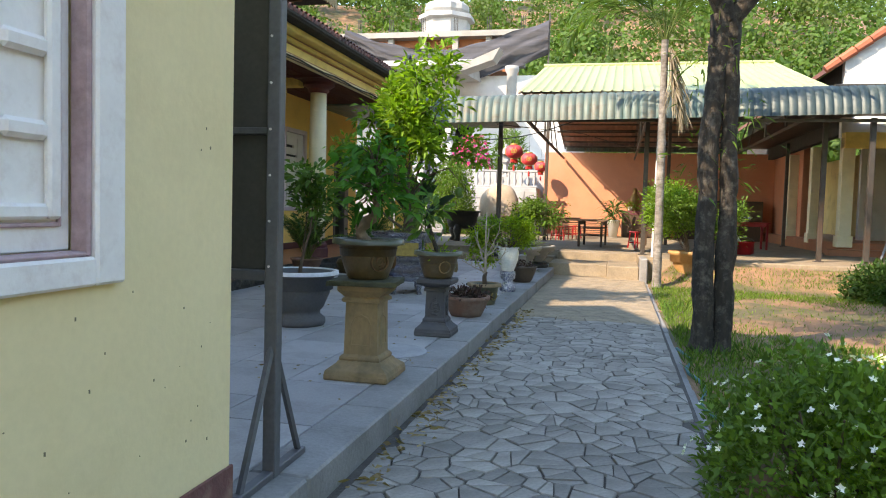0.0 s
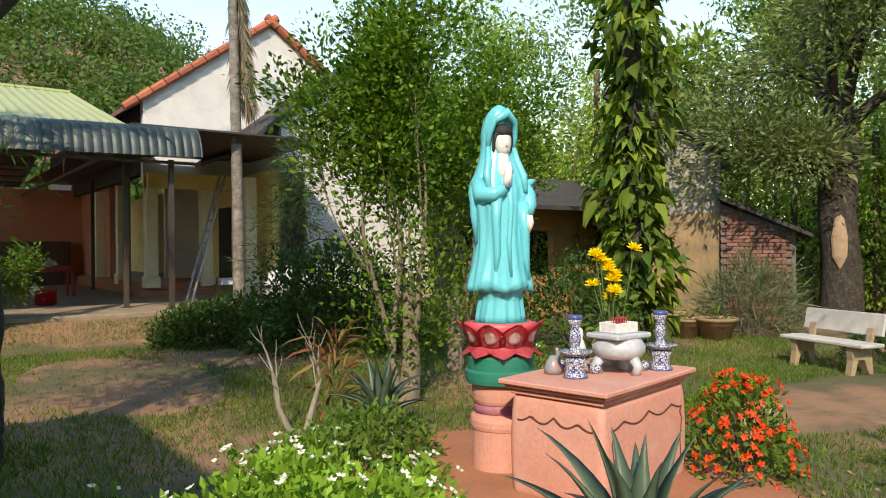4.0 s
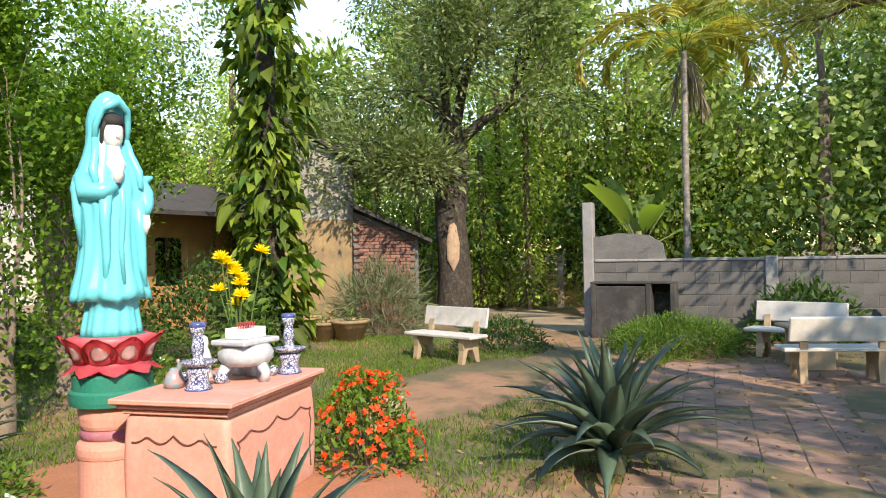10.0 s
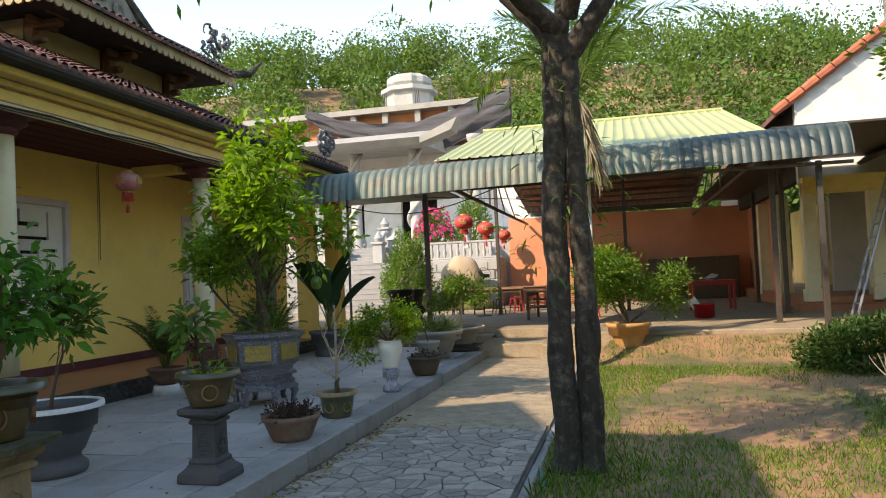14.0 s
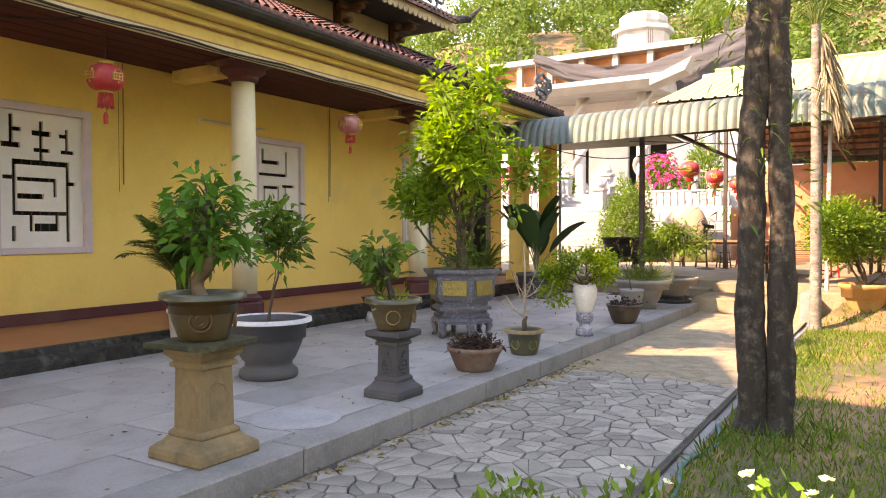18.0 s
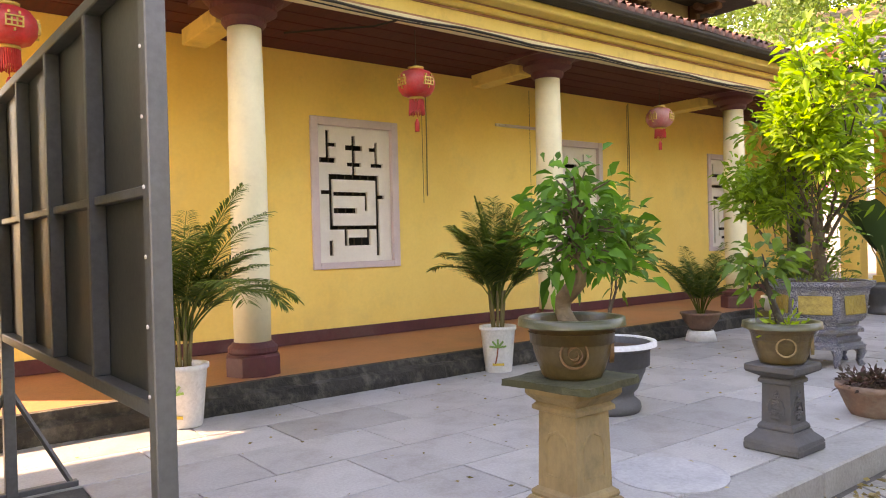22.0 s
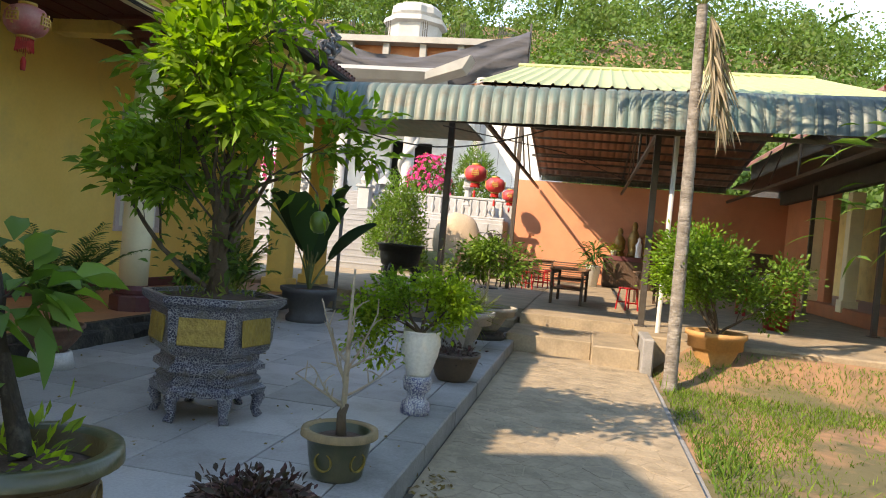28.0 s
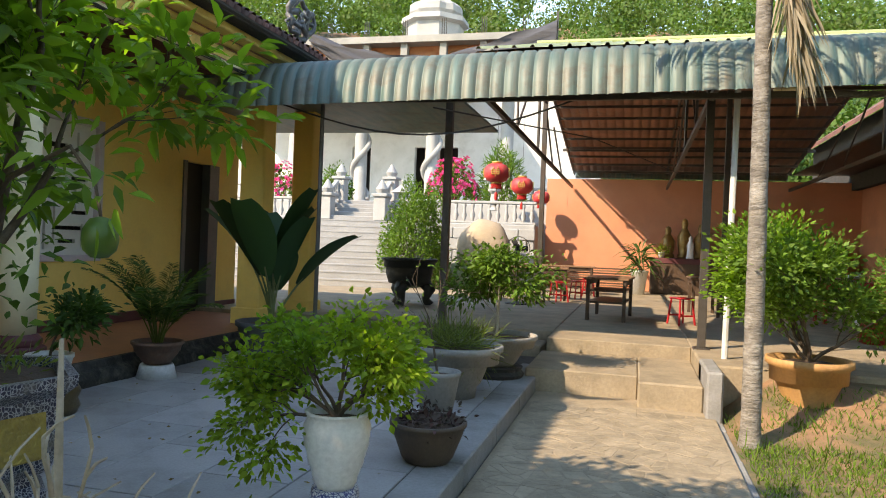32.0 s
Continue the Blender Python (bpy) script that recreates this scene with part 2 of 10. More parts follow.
def shell_leaves(at, out, length, width):
    """Cheap leaves that lie on a crown's surface, turned outwards."""
    n = len(at)
    out = unit(unit(out) + RNG.normal(size=(n, 3)) * 0.33)
    way = unit(np.cross(out, RNG.normal(size=(n, 3))))
    side = np.cross(out, way)
    L, Wd = np.broadcast_to(length, n)[:, None], np.broadcast_to(width, n)[:, None]
    v = np.stack([at - way * L * 0.5, at + side * Wd * 0.5, at + way * L * 0.5, at - side * Wd * 0.5], 1).reshape(-1, 3)
    tri = np.array([[0, 1, 2], [0, 2, 3]])
    return v, (tri[None] + 4 * np.arange(n)[:, None, None]).reshape(-1, 3)


def grow(start, way, length, radius, depth, spread=0.6, split=3, bend=0.25, up=0.15, seed=0, shrink=0.68, leafy=1):
    """Branches as (points, radii) and the places and ways of the twig ends."""
    rng = random.Random(seed)
    limbs, tips = [], []

    def limb(p, d, ln, r, k):
        pts, rad = [p.copy()], [r]
        steps = 4
        for i in range(steps):
            d = (d + Vector((rng.gauss(0, bend), rng.gauss(0, bend), rng.gauss(0, bend) + up)) * 0.5).normalized()
            p = p + d * ln / steps
            pts.append(p.copy())
            rad.append(r * (1 - 0.45 * (i + 1) / steps))
            if k <= leafy and i > 0:
                tips.append((p.copy(), d.copy()))
        limbs.append((pts, rad))
        if k > 0:
            for i in range(split):
                q = pts[-1] if i == 0 else pts[rng.randint(2, steps)]
                a = rng.uniform(0, 2 * math.pi)
                o = d.orthogonal().normalized()
                o = Matrix.Rotation(a, 3, d) @ o
                nd = (d + o * spread * rng.uniform(0.6, 1.3)).normalized()
                limb(q, nd, ln * shrink * rng.uniform(0.8, 1.15), rad[-1] * (0.85 if i == 0 else 0.65), k - 1)
        else:
            tips.append((p.copy(), d.copy()))

    limb(Vector(start), Vector(way).normalized(), length, radius, depth)
    return limbs, tips


def limbs_mesh(limbs, n=6, thin=0.0):
    return join(*[tube(p, [max(q, 0.002) for q in r], n if r[0] > 0.03 else 4, cap=False) for p, r in limbs if r[0] > thin])


def cloud(tips, per, radius, flat=0.7):
    """Leaf places round twig ends, and ways out from them."""
    P = np.array([t[0] for t in tips])
    D = np.array([t[1] for t in tips])
    at = np.repeat(P, per, 0)
    off = RNG.normal(size=at.shape) * radius * np.array([1, 1, flat])
    return at + off, unit(off + 0.6 * radius * np.repeat(D, per, 0) + RNG.normal(size=at.shape) * radius * 0.5)

# ---- surfaces ----
YELLOW = mat("yellow_paint", (0.95, 0.67, 0.20), (0.92, 0.62, 0.17), 1.5, 0.8, 0.06, stain=(0.45, 0.34, 0.16), stain_amount=0.25, grain=25, fleck=0.05)
PALE = mat("pale_yellow_paint", (0.86, 0.66, 0.24), (0.80, 0.59, 0.19), 1.5, 0.75, 0.06, stain=(0.40, 0.27, 0.10), stain_amount=0.55, stain_scale=2.2, fleck=0.05)
CREAM = mat("cream_paint", (0.80, 0.72, 0.50), (0.72, 0.64, 0.42), 2.0, 0.75, 0.05, stain=(0.4, 0.36, 0.26), stain_amount=0.35, fleck=0.05)
MAROON = mat("maroon_paint", (0.13, 0.030, 0.035), (0.09, 0.022, 0.026), 3.0, 0.6, 0.08, stain=(0.2, 0.15, 0.12), stain_amount=0.3)
WHITEWASH = mat("whitewash", (0.66, 0.65, 0.63), (0.56, 0.55, 0.53), 1.2, 0.85, 0.08, stain=(0.32, 0.31, 0.28), stain_amount=0.45, fleck=0.05)
LILAC = mat("lilac_paint", (0.66, 0.55, 0.56), (0.58, 0.48, 0.50), 3.0, 0.6, 0.08, stain=(0.3, 0.24, 0.2), stain_amount=0.3, fleck=0.05)
LATTICE = mat("white_lattice_paint", (0.78, 0.75, 0.68), (0.7, 0.67, 0.6), 4.0, 0.6, 0.05, fleck=0.05)
ORANGE = mat("orange_wall_paint", (0.60, 0.25, 0.14), (0.54, 0.21, 0.115), 1.0, 0.85, 0.06, stain=(0.35, 0.16, 0.1), stain_amount=0.35, fleck=0.05)
TERRACOTTA = mat("terracotta_floor", (0.46, 0.17, 0.075), (0.38, 0.14, 0.065), 2.0, 0.55, 0.08, stain=(0.16, 0.1, 0.07), stain_amount=0.4)
SLAB = mat("grey_patio_slab", (0.39, 0.385, 0.38), (0.31, 0.305, 0.305), 1.4, 0.5, 0.07, stain=(0.20, 0.185, 0.165), stain_amount=0.7, stain_scale=2.8, per="object", spread=0.17, grain=55)
KERB = mat("kerb_concrete", (0.30, 0.295, 0.29), (0.22, 0.215, 0.21), 3.0, 0.8, 0.25, stain=(0.09, 0.09, 0.08), stain_amount=0.6)
JOINT = mat("dark_joint", (0.10, 0.09, 0.078), (0.06, 0.054, 0.048), 8.0, 0.95, 0.3)
PAVER = mat("crazy_paving_stone", (0.31, 0.285, 0.25), (0.215, 0.198, 0.175), 5.0, 0.7, 0.2, stain=(0.15, 0.135, 0.11), stain_amount=0.6, stain_scale=3.0, per="object", spread=0.28)
PAVER_FAR = mat("crazy_paving_rest", (0.31, 0.285, 0.25), (0.215, 0.198, 0.175), 5.0, 0.7, 0.2, stain=(0.15, 0.135, 0.11), stain_amount=0.6, stain_scale=3.0, per="island", spread=0.28)
CONCRETE = mat("worn_concrete", (0.36, 0.285, 0.195), (0.24, 0.19, 0.13), 2.6, 0.85, 0.35, stain=(0.15, 0.12, 0.085), stain_amount=0.65, stain_scale=1.6, grain=28)
BLACKSTONE = mat("mossy_black_stone", (0.016, 0.015, 0.013), (0.05, 0.045, 0.037), 7.0, 0.9, 0.8, stain=(0.22, 0.20, 0.16), stain_amount=0.5, stain_scale=5.0, grain=30)
ROOFTILE = mat("clay_roof_tile", (0.20, 0.075, 0.055), (0.10, 0.05, 0.045), 3.0, 0.8, 0.3, stain=(0.035, 0.033, 0.03), stain_amount=0.95, stain_scale=1.1, per="island", spread=0.45)
ROOFEDGE = mat("blackened_eave_and_shade", (0.035, 0.032, 0.03), (0.06, 0.055, 0.05), 4.0, 0.9, 0.4)
DARKWOOD = mat("dark_maroon_wood", (0.105, 0.016, 0.014), (0.07, 0.012, 0.011), 2.0, 0.9, 0.1, stretch=(1, 12, 1))
GREENSHEET = mat("weathered_green_sheet", (0.05, 0.12, 0.115), (0.17, 0.175, 0.14), 1.3, 0.55, 0.06, metal=0.1, stain=(0.09, 0.055, 0.03), stain_amount=0.75, stain_scale=3.2, stretch=(7, 1, 0.22), grain=7)
LIMESHEET = mat("faded_lime_sheet", (0.38, 0.41, 0.17), (0.32, 0.36, 0.15), 0.7, 0.5, 0.05, stain=(0.3, 0.31, 0.16), stain_amount=0.4)
RUSTSHEET = mat("rusty_sheet_underside", (0.34, 0.17, 0.10), (0.20, 0.10, 0.065), 1.2, 0.55, 0.1, metal=0.15, stain=(0.09, 0.05, 0.035), stain_amount=0.7)
STEEL = mat("painted_steel", (0.10, 0.085, 0.075), (0.07, 0.06, 0.05), 6.0, 0.5, 0.1, metal=0.5, stain=(0.14, 0.06, 0.03), stain_amount=0.5)
GREYSTEEL = mat("grey_steel", (0.16, 0.165, 0.175), (0.12, 0.125, 0.135), 3.0, 0.5, 0.06, metal=0.4, stain=(0.1, 0.08, 0.07), stain_amount=0.3)
BLOCKWALL = mat("grey_block_wall", (0.145, 0.14, 0.13), (0.095, 0.095, 0.09), 1.8, 0.9, 0.4, stain=(0.055, 0.055, 0.05), stain_amount=0.7, per="object", spread=0.07)
MORTAR = mat("wall_mortar", (0.17, 0.165, 0.155), (0.12, 0.12, 0.115), 5.0, 0.95, 0.4)
SOIL = mat("pot_soil", (0.06, 0.036, 0.024), (0.10, 0.055, 0.035), 12.0, 0.95, 0.6)
BRICKFLOOR = mat("red_brick_paver", (0.30, 0.185, 0.135), (0.23, 0.14, 0.10), 6.0, 0.9, 0.35, stain=(0.13, 0.09, 0.06), stain_amount=0.7, stain_scale=2.5, per="object", spread=0.13)
# near-black colour standing in for shade inside rooms and openings; also colours cables
HALLDARK = mat("near_black_shade_and_cable", (0.02, 0.017, 0.015), (0.03, 0.025, 0.02), 2.0, 0.8, 0.0)


def ground_material():
    m, nt, links, p = nodes_of("earth_and_grass")
    n1 = noisy(nt, links, 0.55, 6.0, 0.65)
    n2 = noisy(nt, links, 9.0, 6.0, 0.7)
    earth = mixed(nt, links, n2, (0.34, 0.185, 0.10), (0.23, 0.135, 0.08))
    earth = mixed(nt, links, ramped(nt, links, noisy(nt, links, 2.3, 5.0), 0.5, 0.75), earth, (0.15, 0.095, 0.06))
    grass = mixed(nt, links, n2, (0.13, 0.115, 0.055), (0.075, 0.07, 0.035))
    col = mixed(nt, links, ramped(nt, links, n1, 0.44, 0.56), earth, grass)
    links.new(col, p.inputs["Base Color"])
    p.inputs["Roughness"].default_value = 0.95
    bp = nt.new("ShaderNodeBump")
    bp.inputs["Strength"].default_value, bp.inputs["Distance"].default_value = 0.6, 0.03
    links.new(n2, bp.inputs["Height"])
    links.new(bp.outputs[0], p.inputs["Normal"])
    return m


def smooth01(v):
    v = np.clip(v, 0, 1)
    return v * v * (3 - 2 * v)


def land(x, y):
    """Height of the ground: a flat garden, a wooded hill behind the temple."""
    x, y = np.asarray(x, float), np.asarray(y, float)
    bearing = np.degrees(np.arctan2(x - 1, np.maximum(y - 4, 1)))
    shape = np.exp(-(np.abs(bearing + 9) / 33.0) ** 6)
    shape = np.maximum(shape, 0.6 * np.exp(-((bearing - 26) / 18.0) ** 4))
    far = np.hypot(x - 1, y - 4)
    h = 36 * smooth01((far - 46) / 85) * shape
    h = h + 1.0 * np.sin(x * 0.11) * np.sin(y * 0.09) * smooth01((far - 60) / 40)
    bank = 0.42 * smooth01((y - 18.6) / 1.1) * smooth01((x - 0.5) / 0.6)
    return -0.2 - 0.03 * smooth01((x - 1) / 3) + h + bank


def axis_steps(near0, near1, step, far):
    a = list(np.arange(near0, near1 + 1e-6, step))
    g, v = step, near1
    while v < far:
        g *= 1.22
        v += g
        a.append(v)
    g, v = step, near0
    while v > -far:
        g *= 1.22
        v -= g
        a.insert(0, v)
    return np.array(a)


GX, GY = axis_steps(-10, 26, 0.5, 900), axis_steps(-6, 40, 0.5, 900)
MX, MY = np.meshgrid(GX, GY, indexing="ij")
MZ = land(MX, MY) + np.where((MX > 0.7) & (MX < 24) & (MY > -6) & (MY < 18), RNG.normal(size=MX.shape) * 0.012, 0)
MZ = np.where((MX < 0.3) & (MX > -30) & (MY > -12) & (MY < 46), np.minimum(MZ, -0.30), MZ)
MZ = np.where((MX > -14) & (MX < 14) & (MY > 21.0) & (MY < 46), np.minimum(MZ, 0.0), MZ)
nx, ny = MX.shape
ii = np.arange(nx * ny).reshape(nx, ny)
ground = raw("ground", np.stack([MX, MY, MZ], -1).reshape(-1, 3),
             np.stack([ii[:-1, :-1], ii[1:, :-1], ii[1:, 1:], ii[:-1, 1:]], -1).reshape(-1, 4), ground_material(), smooth=True)
tagged(ground, "reddish earth with patchy short grass", "ground", kind="structure")

# ---- path of crazy paving, kerb and patio ----
PX0, PX1 = -1.44, 0.40
path_base = obj("path", box(PX0 - 0.06, -4.0, -0.42, PX1, 19.95, -0.172), JOINT)
tagged(path_base, "garden path with irregular stone pieces in dark mortar", "path", kind="structure")
worn = obj("path_concrete", join(box(PX0 - 0.05, 13.5, -0.40, PX1 - 0.003, 19.97, -0.157, 0.004)), CONCRETE)
tagged(worn, "worn concrete stretch of the path, sandy and stained", "path", kind="structure")
kerbside = obj("path_kerb", join(*[box(PX1 - 0.02, y, -0.42, PX1 + 0.07, y + 0.985, -0.195 + 0.008 * math.sin(y * 3), 0.012) for y in np.arange(-4, 19.5, 1.0)]), KERB)
tagged(kerbside, "narrow dark concrete edging along the path", "kerb", kind="structure")

patio_bed = obj("patio", box(-9.0, -4.0, -0.42, -1.56, 21.6, -0.012), JOINT)
tagged(patio_bed, "raised temple patio with grey stone slabs", "patio", kind="structure")
kerb = new("kerb")
tagged(kerb, "grey stone kerb along the patio edge, chipped", "kerb", kind="structure")
for k, y in enumerate(np.arange(-4.0, 20.6, 1.2)):
    part("kerb_stone", box(-1.80, y + 0.004, -0.42, -1.50 + 0.006 * math.sin(7 * k), min(y + 1.196, 20.9), 0.002 * math.sin(5 * k), 0.012), KERB, kerb)

# ---- raised walkway of the temple hall ----
WALLX, EAVEX = -7.37, -5.0
walkway = obj("walkway", join(box(-9.5, 6.4, -0.3, -5.48, 23.9, 0.215, 0.006)), TERRACOTTA)
tagged(walkway, "smooth terracotta floor of the temple veranda", "walkway", kind="structure")
edge_ = bmesh.new()
rows_ = [(-5.50, 0.226), (-5.445, 0.222), (-5.43, 0.15), (-5.37, 0.13), (-5.355, 0.06), (-5.36, -0.05)]
ys_ = np.arange(6.4, 21.8, 0.07)
grid_ = [[edge_.verts.new((x + (0.028 * noise.noise(Vector((k * 3.1, y * 3.3, 0.5))) + 0.016 * noise.noise(Vector((k, y * 11, 2)))) * (k > 0),
                           y, z + (0.030 * noise.noise(Vector((k * 1.7, y * 2.6, 7.5))) + 0.014 * noise.noise(Vector((k, y * 13, 4)))) * (1 < k < 5))) for k, (x, z) in enumerate(rows_)] for y in ys_]
for ra, rb in zip(grid_, grid_[1:]):
    for k in range(len(rows_) - 1):
        edge_.faces.new((ra[k], rb[k], rb[k + 1], ra[k + 1]))
ledge = obj("walkway_edge", join(edge_, box(-5.52, 6.4, -0.3, -5.46, 21.7, 0.19)), BLACKSTONE)
tagged(ledge, "blackened, lichen-stained stone edge of the veranda", "ledge", kind="structure")

# ---- temple hall ----
hall = thing("temple_hall", "yellow temple hall with maroon trim, lattice windows and tiled roof", "building", kind="structure")
WIN = [(10.27, 11.53), (14.4, 15.6), (18.66, 19.86)]
WZ0, WZ1 = 1.08, 2.93
DOOR = (21.65, 22.65, 0.215, 2.65)
cuts = sorted([(a, c, WZ0, WZ1) for a, c in WIN] + [(DOOR[0], DOOR[1], DOOR[2], DOOR[3])])


def wall_with_holes(x0, x1, y0, y1, z0, z1, holes):
    bms, y = [], y0
    for a, c, h0, h1 in holes:
        bms.append(box(x0, y, z0, x1, a, z1))
        if h0 > z0 + 0.02:
            bms.append(box(x0, a, z0, x1, c, h0))
        bms.append(box(x0, a, h1, x1, c, z1))
        y = c
    bms.append(box(x0, y, z0, x1, y1, z1))
    return bms


for bm in wall_with_holes(WALLX - 0.22, WALLX, 5.6, 23.3, 0.2, 4.3, cuts):
    part("wall", bm, YELLOW, hall)
part("end_wall", box(-14.0, 23.08, 0.2, WALLX - 0.22, 23.3, 4.3), YELLOW, hall)
part("back_wall", box(-14.2, 5.6, 0.2, -14.0, 23.3, 4.3), YELLOW, hall)
part("front_end_wall", box(-14.0, 5.6, 0.2, WALLX - 0.22, 5.82, 4.3), YELLOW, hall)
part("interior_floor", box(-14.0, 4.42, 0.0, WALLX - 0.22, 23.08, 0.205), HALLDARK, hall)
part("baseboard", join(*[box(WALLX, a, 0.217, WALLX + 0.025, c, 0.36, 0.006) for a, c in ((5.6, DOOR[0]), (DOOR[1], 23.3))]), MAROON, hall, "maroon painted skirting")
# door shade is put into its near-black colour
part("door", box(WALLX - 0.16, DOOR[0], DOOR[2], WALLX - 0.12, DOOR[1], DOOR[3], 0.004), HALLDARK, hall, "wooden door, coloured near-black for the shade on it")
part("door_frame", join(box(WALLX - 0.2, DOOR[0] - 0.0, DOOR[2], WALLX + 0.03, DOOR[0] + 0.09, DOOR[3], 0.005),
                        box(WALLX - 0.2, DOOR[1] - 0.28, DOOR[2], WALLX + 0.03, DOOR[1], DOOR[3], 0.005)), GREYSTEEL, hall, "grey door frame")


def lattice_window(y0, y1, kind):
    """A lilac frame, and in it a white panel cut through by a maze of dark slots."""
    w = holder("lattice_window", hall, "lilac-framed window with white geometric lattice panel")
    wy, wz = y1 - y0, WZ1 - WZ0
    fr = join(box(WALLX - 0.2, y0, WZ0, WALLX + 0.03, y0 + 0.10, WZ1, 0.006), box(WALLX - 0.2, y1 - 0.10, WZ0, WALLX + 0.03, y1, WZ1, 0.006),
              box(WALLX - 0.2, y0 + 0.1, WZ0, WALLX + 0.03, y1 - 0.1, WZ0 + 0.08, 0.006), box(WALLX - 0.2, y0 + 0.1, WZ1 - 0.10, WALLX + 0.03, y1 - 0.1, WZ1, 0.006))
    part("window_frame", fr, LILAC, w)
    # slots on a 26 x 44 grid: strokes of the maze (x0, z0, x1, z1) in fractions from the top left
    if kind == 0:
        s = [(.11, .03, .16, .24), (.16, .12, .25, .15), (.02, .23, .24, .27), (.47, .06, .52, .36), (.38, .13, .62, .17), (.40, .26, .60, .29),
             (.80, .10, .84, .27), (.72, .14, .84, .17), (.74, .26, .92, .29), (.14, .35, .84, .39), (.14, .35, .19, .76), (.80, .35, .85, .96), (.03, .47, .14, .50),
             (.85, .50, .93, .53), (.20, .48, .68, .51), (.64, .48, .68, .62), (.20, .60, .52, .64), (.14, .73, .85, .76), (.34, .74, .39, .88), (.66, .74, .71, .88),
             (.40, .82, .66, .88), (.13, .84, .18, .95), (.36, .73, .40, .76)]
    else:
        s = [(.10, .05, .15, .20), (.10, .16, .52, .20), (.02, .29, .72, .32), (.68, .06, .72, .32), (.14, .42, .18, .96), (.14, .42, .52, .45), (.48, .42, .52, .70), (.60, .40, .90, .43),
             (.66, .40, .70, .66), (.30, .55, .34, .88), (.62, .66, .92, .69), (.30, .78, .84, .81), (.80, .76, .84, .94), (.40, .88, .70, .91)]
    s = [(0.02 + a * 0.96, b2, 0.02 + c * 0.96, d) for a, b2, c, d in s]
    iy0, iy1, iz0, iz1 = y0 + 0.10, y1 - 0.10, WZ0 + 0.08, WZ1 - 0.10
    ys = sorted({0.0, 1.0} | {q for r in s for q in (r[0], r[2])})
    zs = sorted({0.0, 1.0} | {q for r in s for q in (r[1], r[3])})
    cells = []
    for a, c in zip(ys, ys[1:]):
        run = None
        for b2, d in zip(zs, zs[1:]):
            my, mz = (a + c) / 2, (b2 + d) / 2
            hole = any(r[0] <= my <= r[2] and r[1] <= mz <= r[3] for r in s)
            if not hole:
                run = (run[0], d) if run else (b2, d)
            if run and (hole or d == 1.0):
                cells.append((a, run[0], c, run[1]))
                run = None
    bm = bmesh.new()
    for a, b2, c, d in cells:
        pa, pc = iy0 + a * (iy1 - iy0), iy0 + c * (iy1 - iy0)
        za, zc = iz1 - d * (iz1 - iz0), iz1 - b2 * (iz1 - iz0)
        v = [bm.verts.new((xx, yy, zz)) for xx in (WALLX - 0.075, WALLX - 0.035) for yy in (pa, pc) for zz in (za, zc)]
        for q in ((0, 1, 3, 2), (4, 6, 7, 5), (0, 4, 5, 1), (2, 3, 7, 6), (0, 2, 6, 4), (1, 5, 7, 3)):
            bm.faces.new([v[i] for i in q])
    bmesh.ops.recalc_face_normals(bm, faces=bm.faces)
    part("lattice", bm, LATTICE, w, "white lattice with dark slots")
    bars = [box(WALLX - 0.10, yy, iz0, WALLX - 0.085, yy + 0.012, iz1) for yy in np.linspace(iy0 + 0.08, iy1 - 0.08, 9)]
    part("window_grille", join(*bars), STEEL, w)
    # near-black sheet imitates the unlit room behind the lattice
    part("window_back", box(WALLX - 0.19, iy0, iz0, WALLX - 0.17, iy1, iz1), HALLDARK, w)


for k, (a, c) in enumerate(WIN):
    lattice_window(a, c, 0 if k == 0 else 1)

COLY = [8.84, 12.78, 17.02]
for y in COLY:
    c = holder("column", hall, "cream round column on a maroon base", (-5.86, y, 0.217))
    part("column_shaft", lathe([(0.166, 0.28), (0.17, 0.9), (0.166, 2.0), (0.152, 3.18)], 28), CREAM, c, smooth=True)
    part("column_base", join(moved(lathe([(0.235, 0.0), (0.235, 0.17), (0.215, 0.19)], sides=8), pose(0, 0, 0, 0, 0, 22.5)), lathe([(0.21, 0.19), (0.222, 0.21), (0.222, 0.25), (0.195, 0.275), (0.175, 0.30)], 28)), MAROON, c, "maroon painted base")
    part("capital", join(lathe([(0.17, 3.14), (0.2, 3.18), (0.2, 3.22), (0.3, 3.28), (0.3, 3.33), (0.36, 3.38)], 28), box(-0.38, -0.38, 3.38, 0.38, 0.38, 3.44, 0.01)), MAROON, c, "maroon moulded capital")
    part("beam", box(-1.3, -0.13, 3.27, -0.36, 0.13, 3.50, 0.008), PALE, c, "yellow cross beam")

YB0, YB1 = 4.8, 21.4
part("fascia", box(-5.50, YB0, 3.615, -5.40, YB1, 3.93, 0.004), PALE, hall, "yellow moulded eave beam, peeling and stained")
part("fascia_foot", box(-5.52, YB0, 3.565, -5.36, YB1, 3.615, 0.006), CREAM, hall, "cream moulding under the eave beam")
part("fascia_moulding", box(-5.40, YB0, 3.80, -5.31, YB1, 3.93, 0.02), PALE, hall)
part("fascia_moulding", box(-5.31, YB0, 3.87, -5.12, YB1, 3.962, 0.015), PALE, hall)
FLINE = mat("faded_red_line", (0.36, 0.15, 0.09), (0.45, 0.22, 0.14), 9.0, 0.8, 0.1, stain=(0.6, 0.45, 0.25), stain_amount=0.5, stain_scale=5.0)
part("fascia_line", box(-5.40, YB0, 3.615, -5.392, YB1, 3.645), FLINE, hall, "faded red painted line")
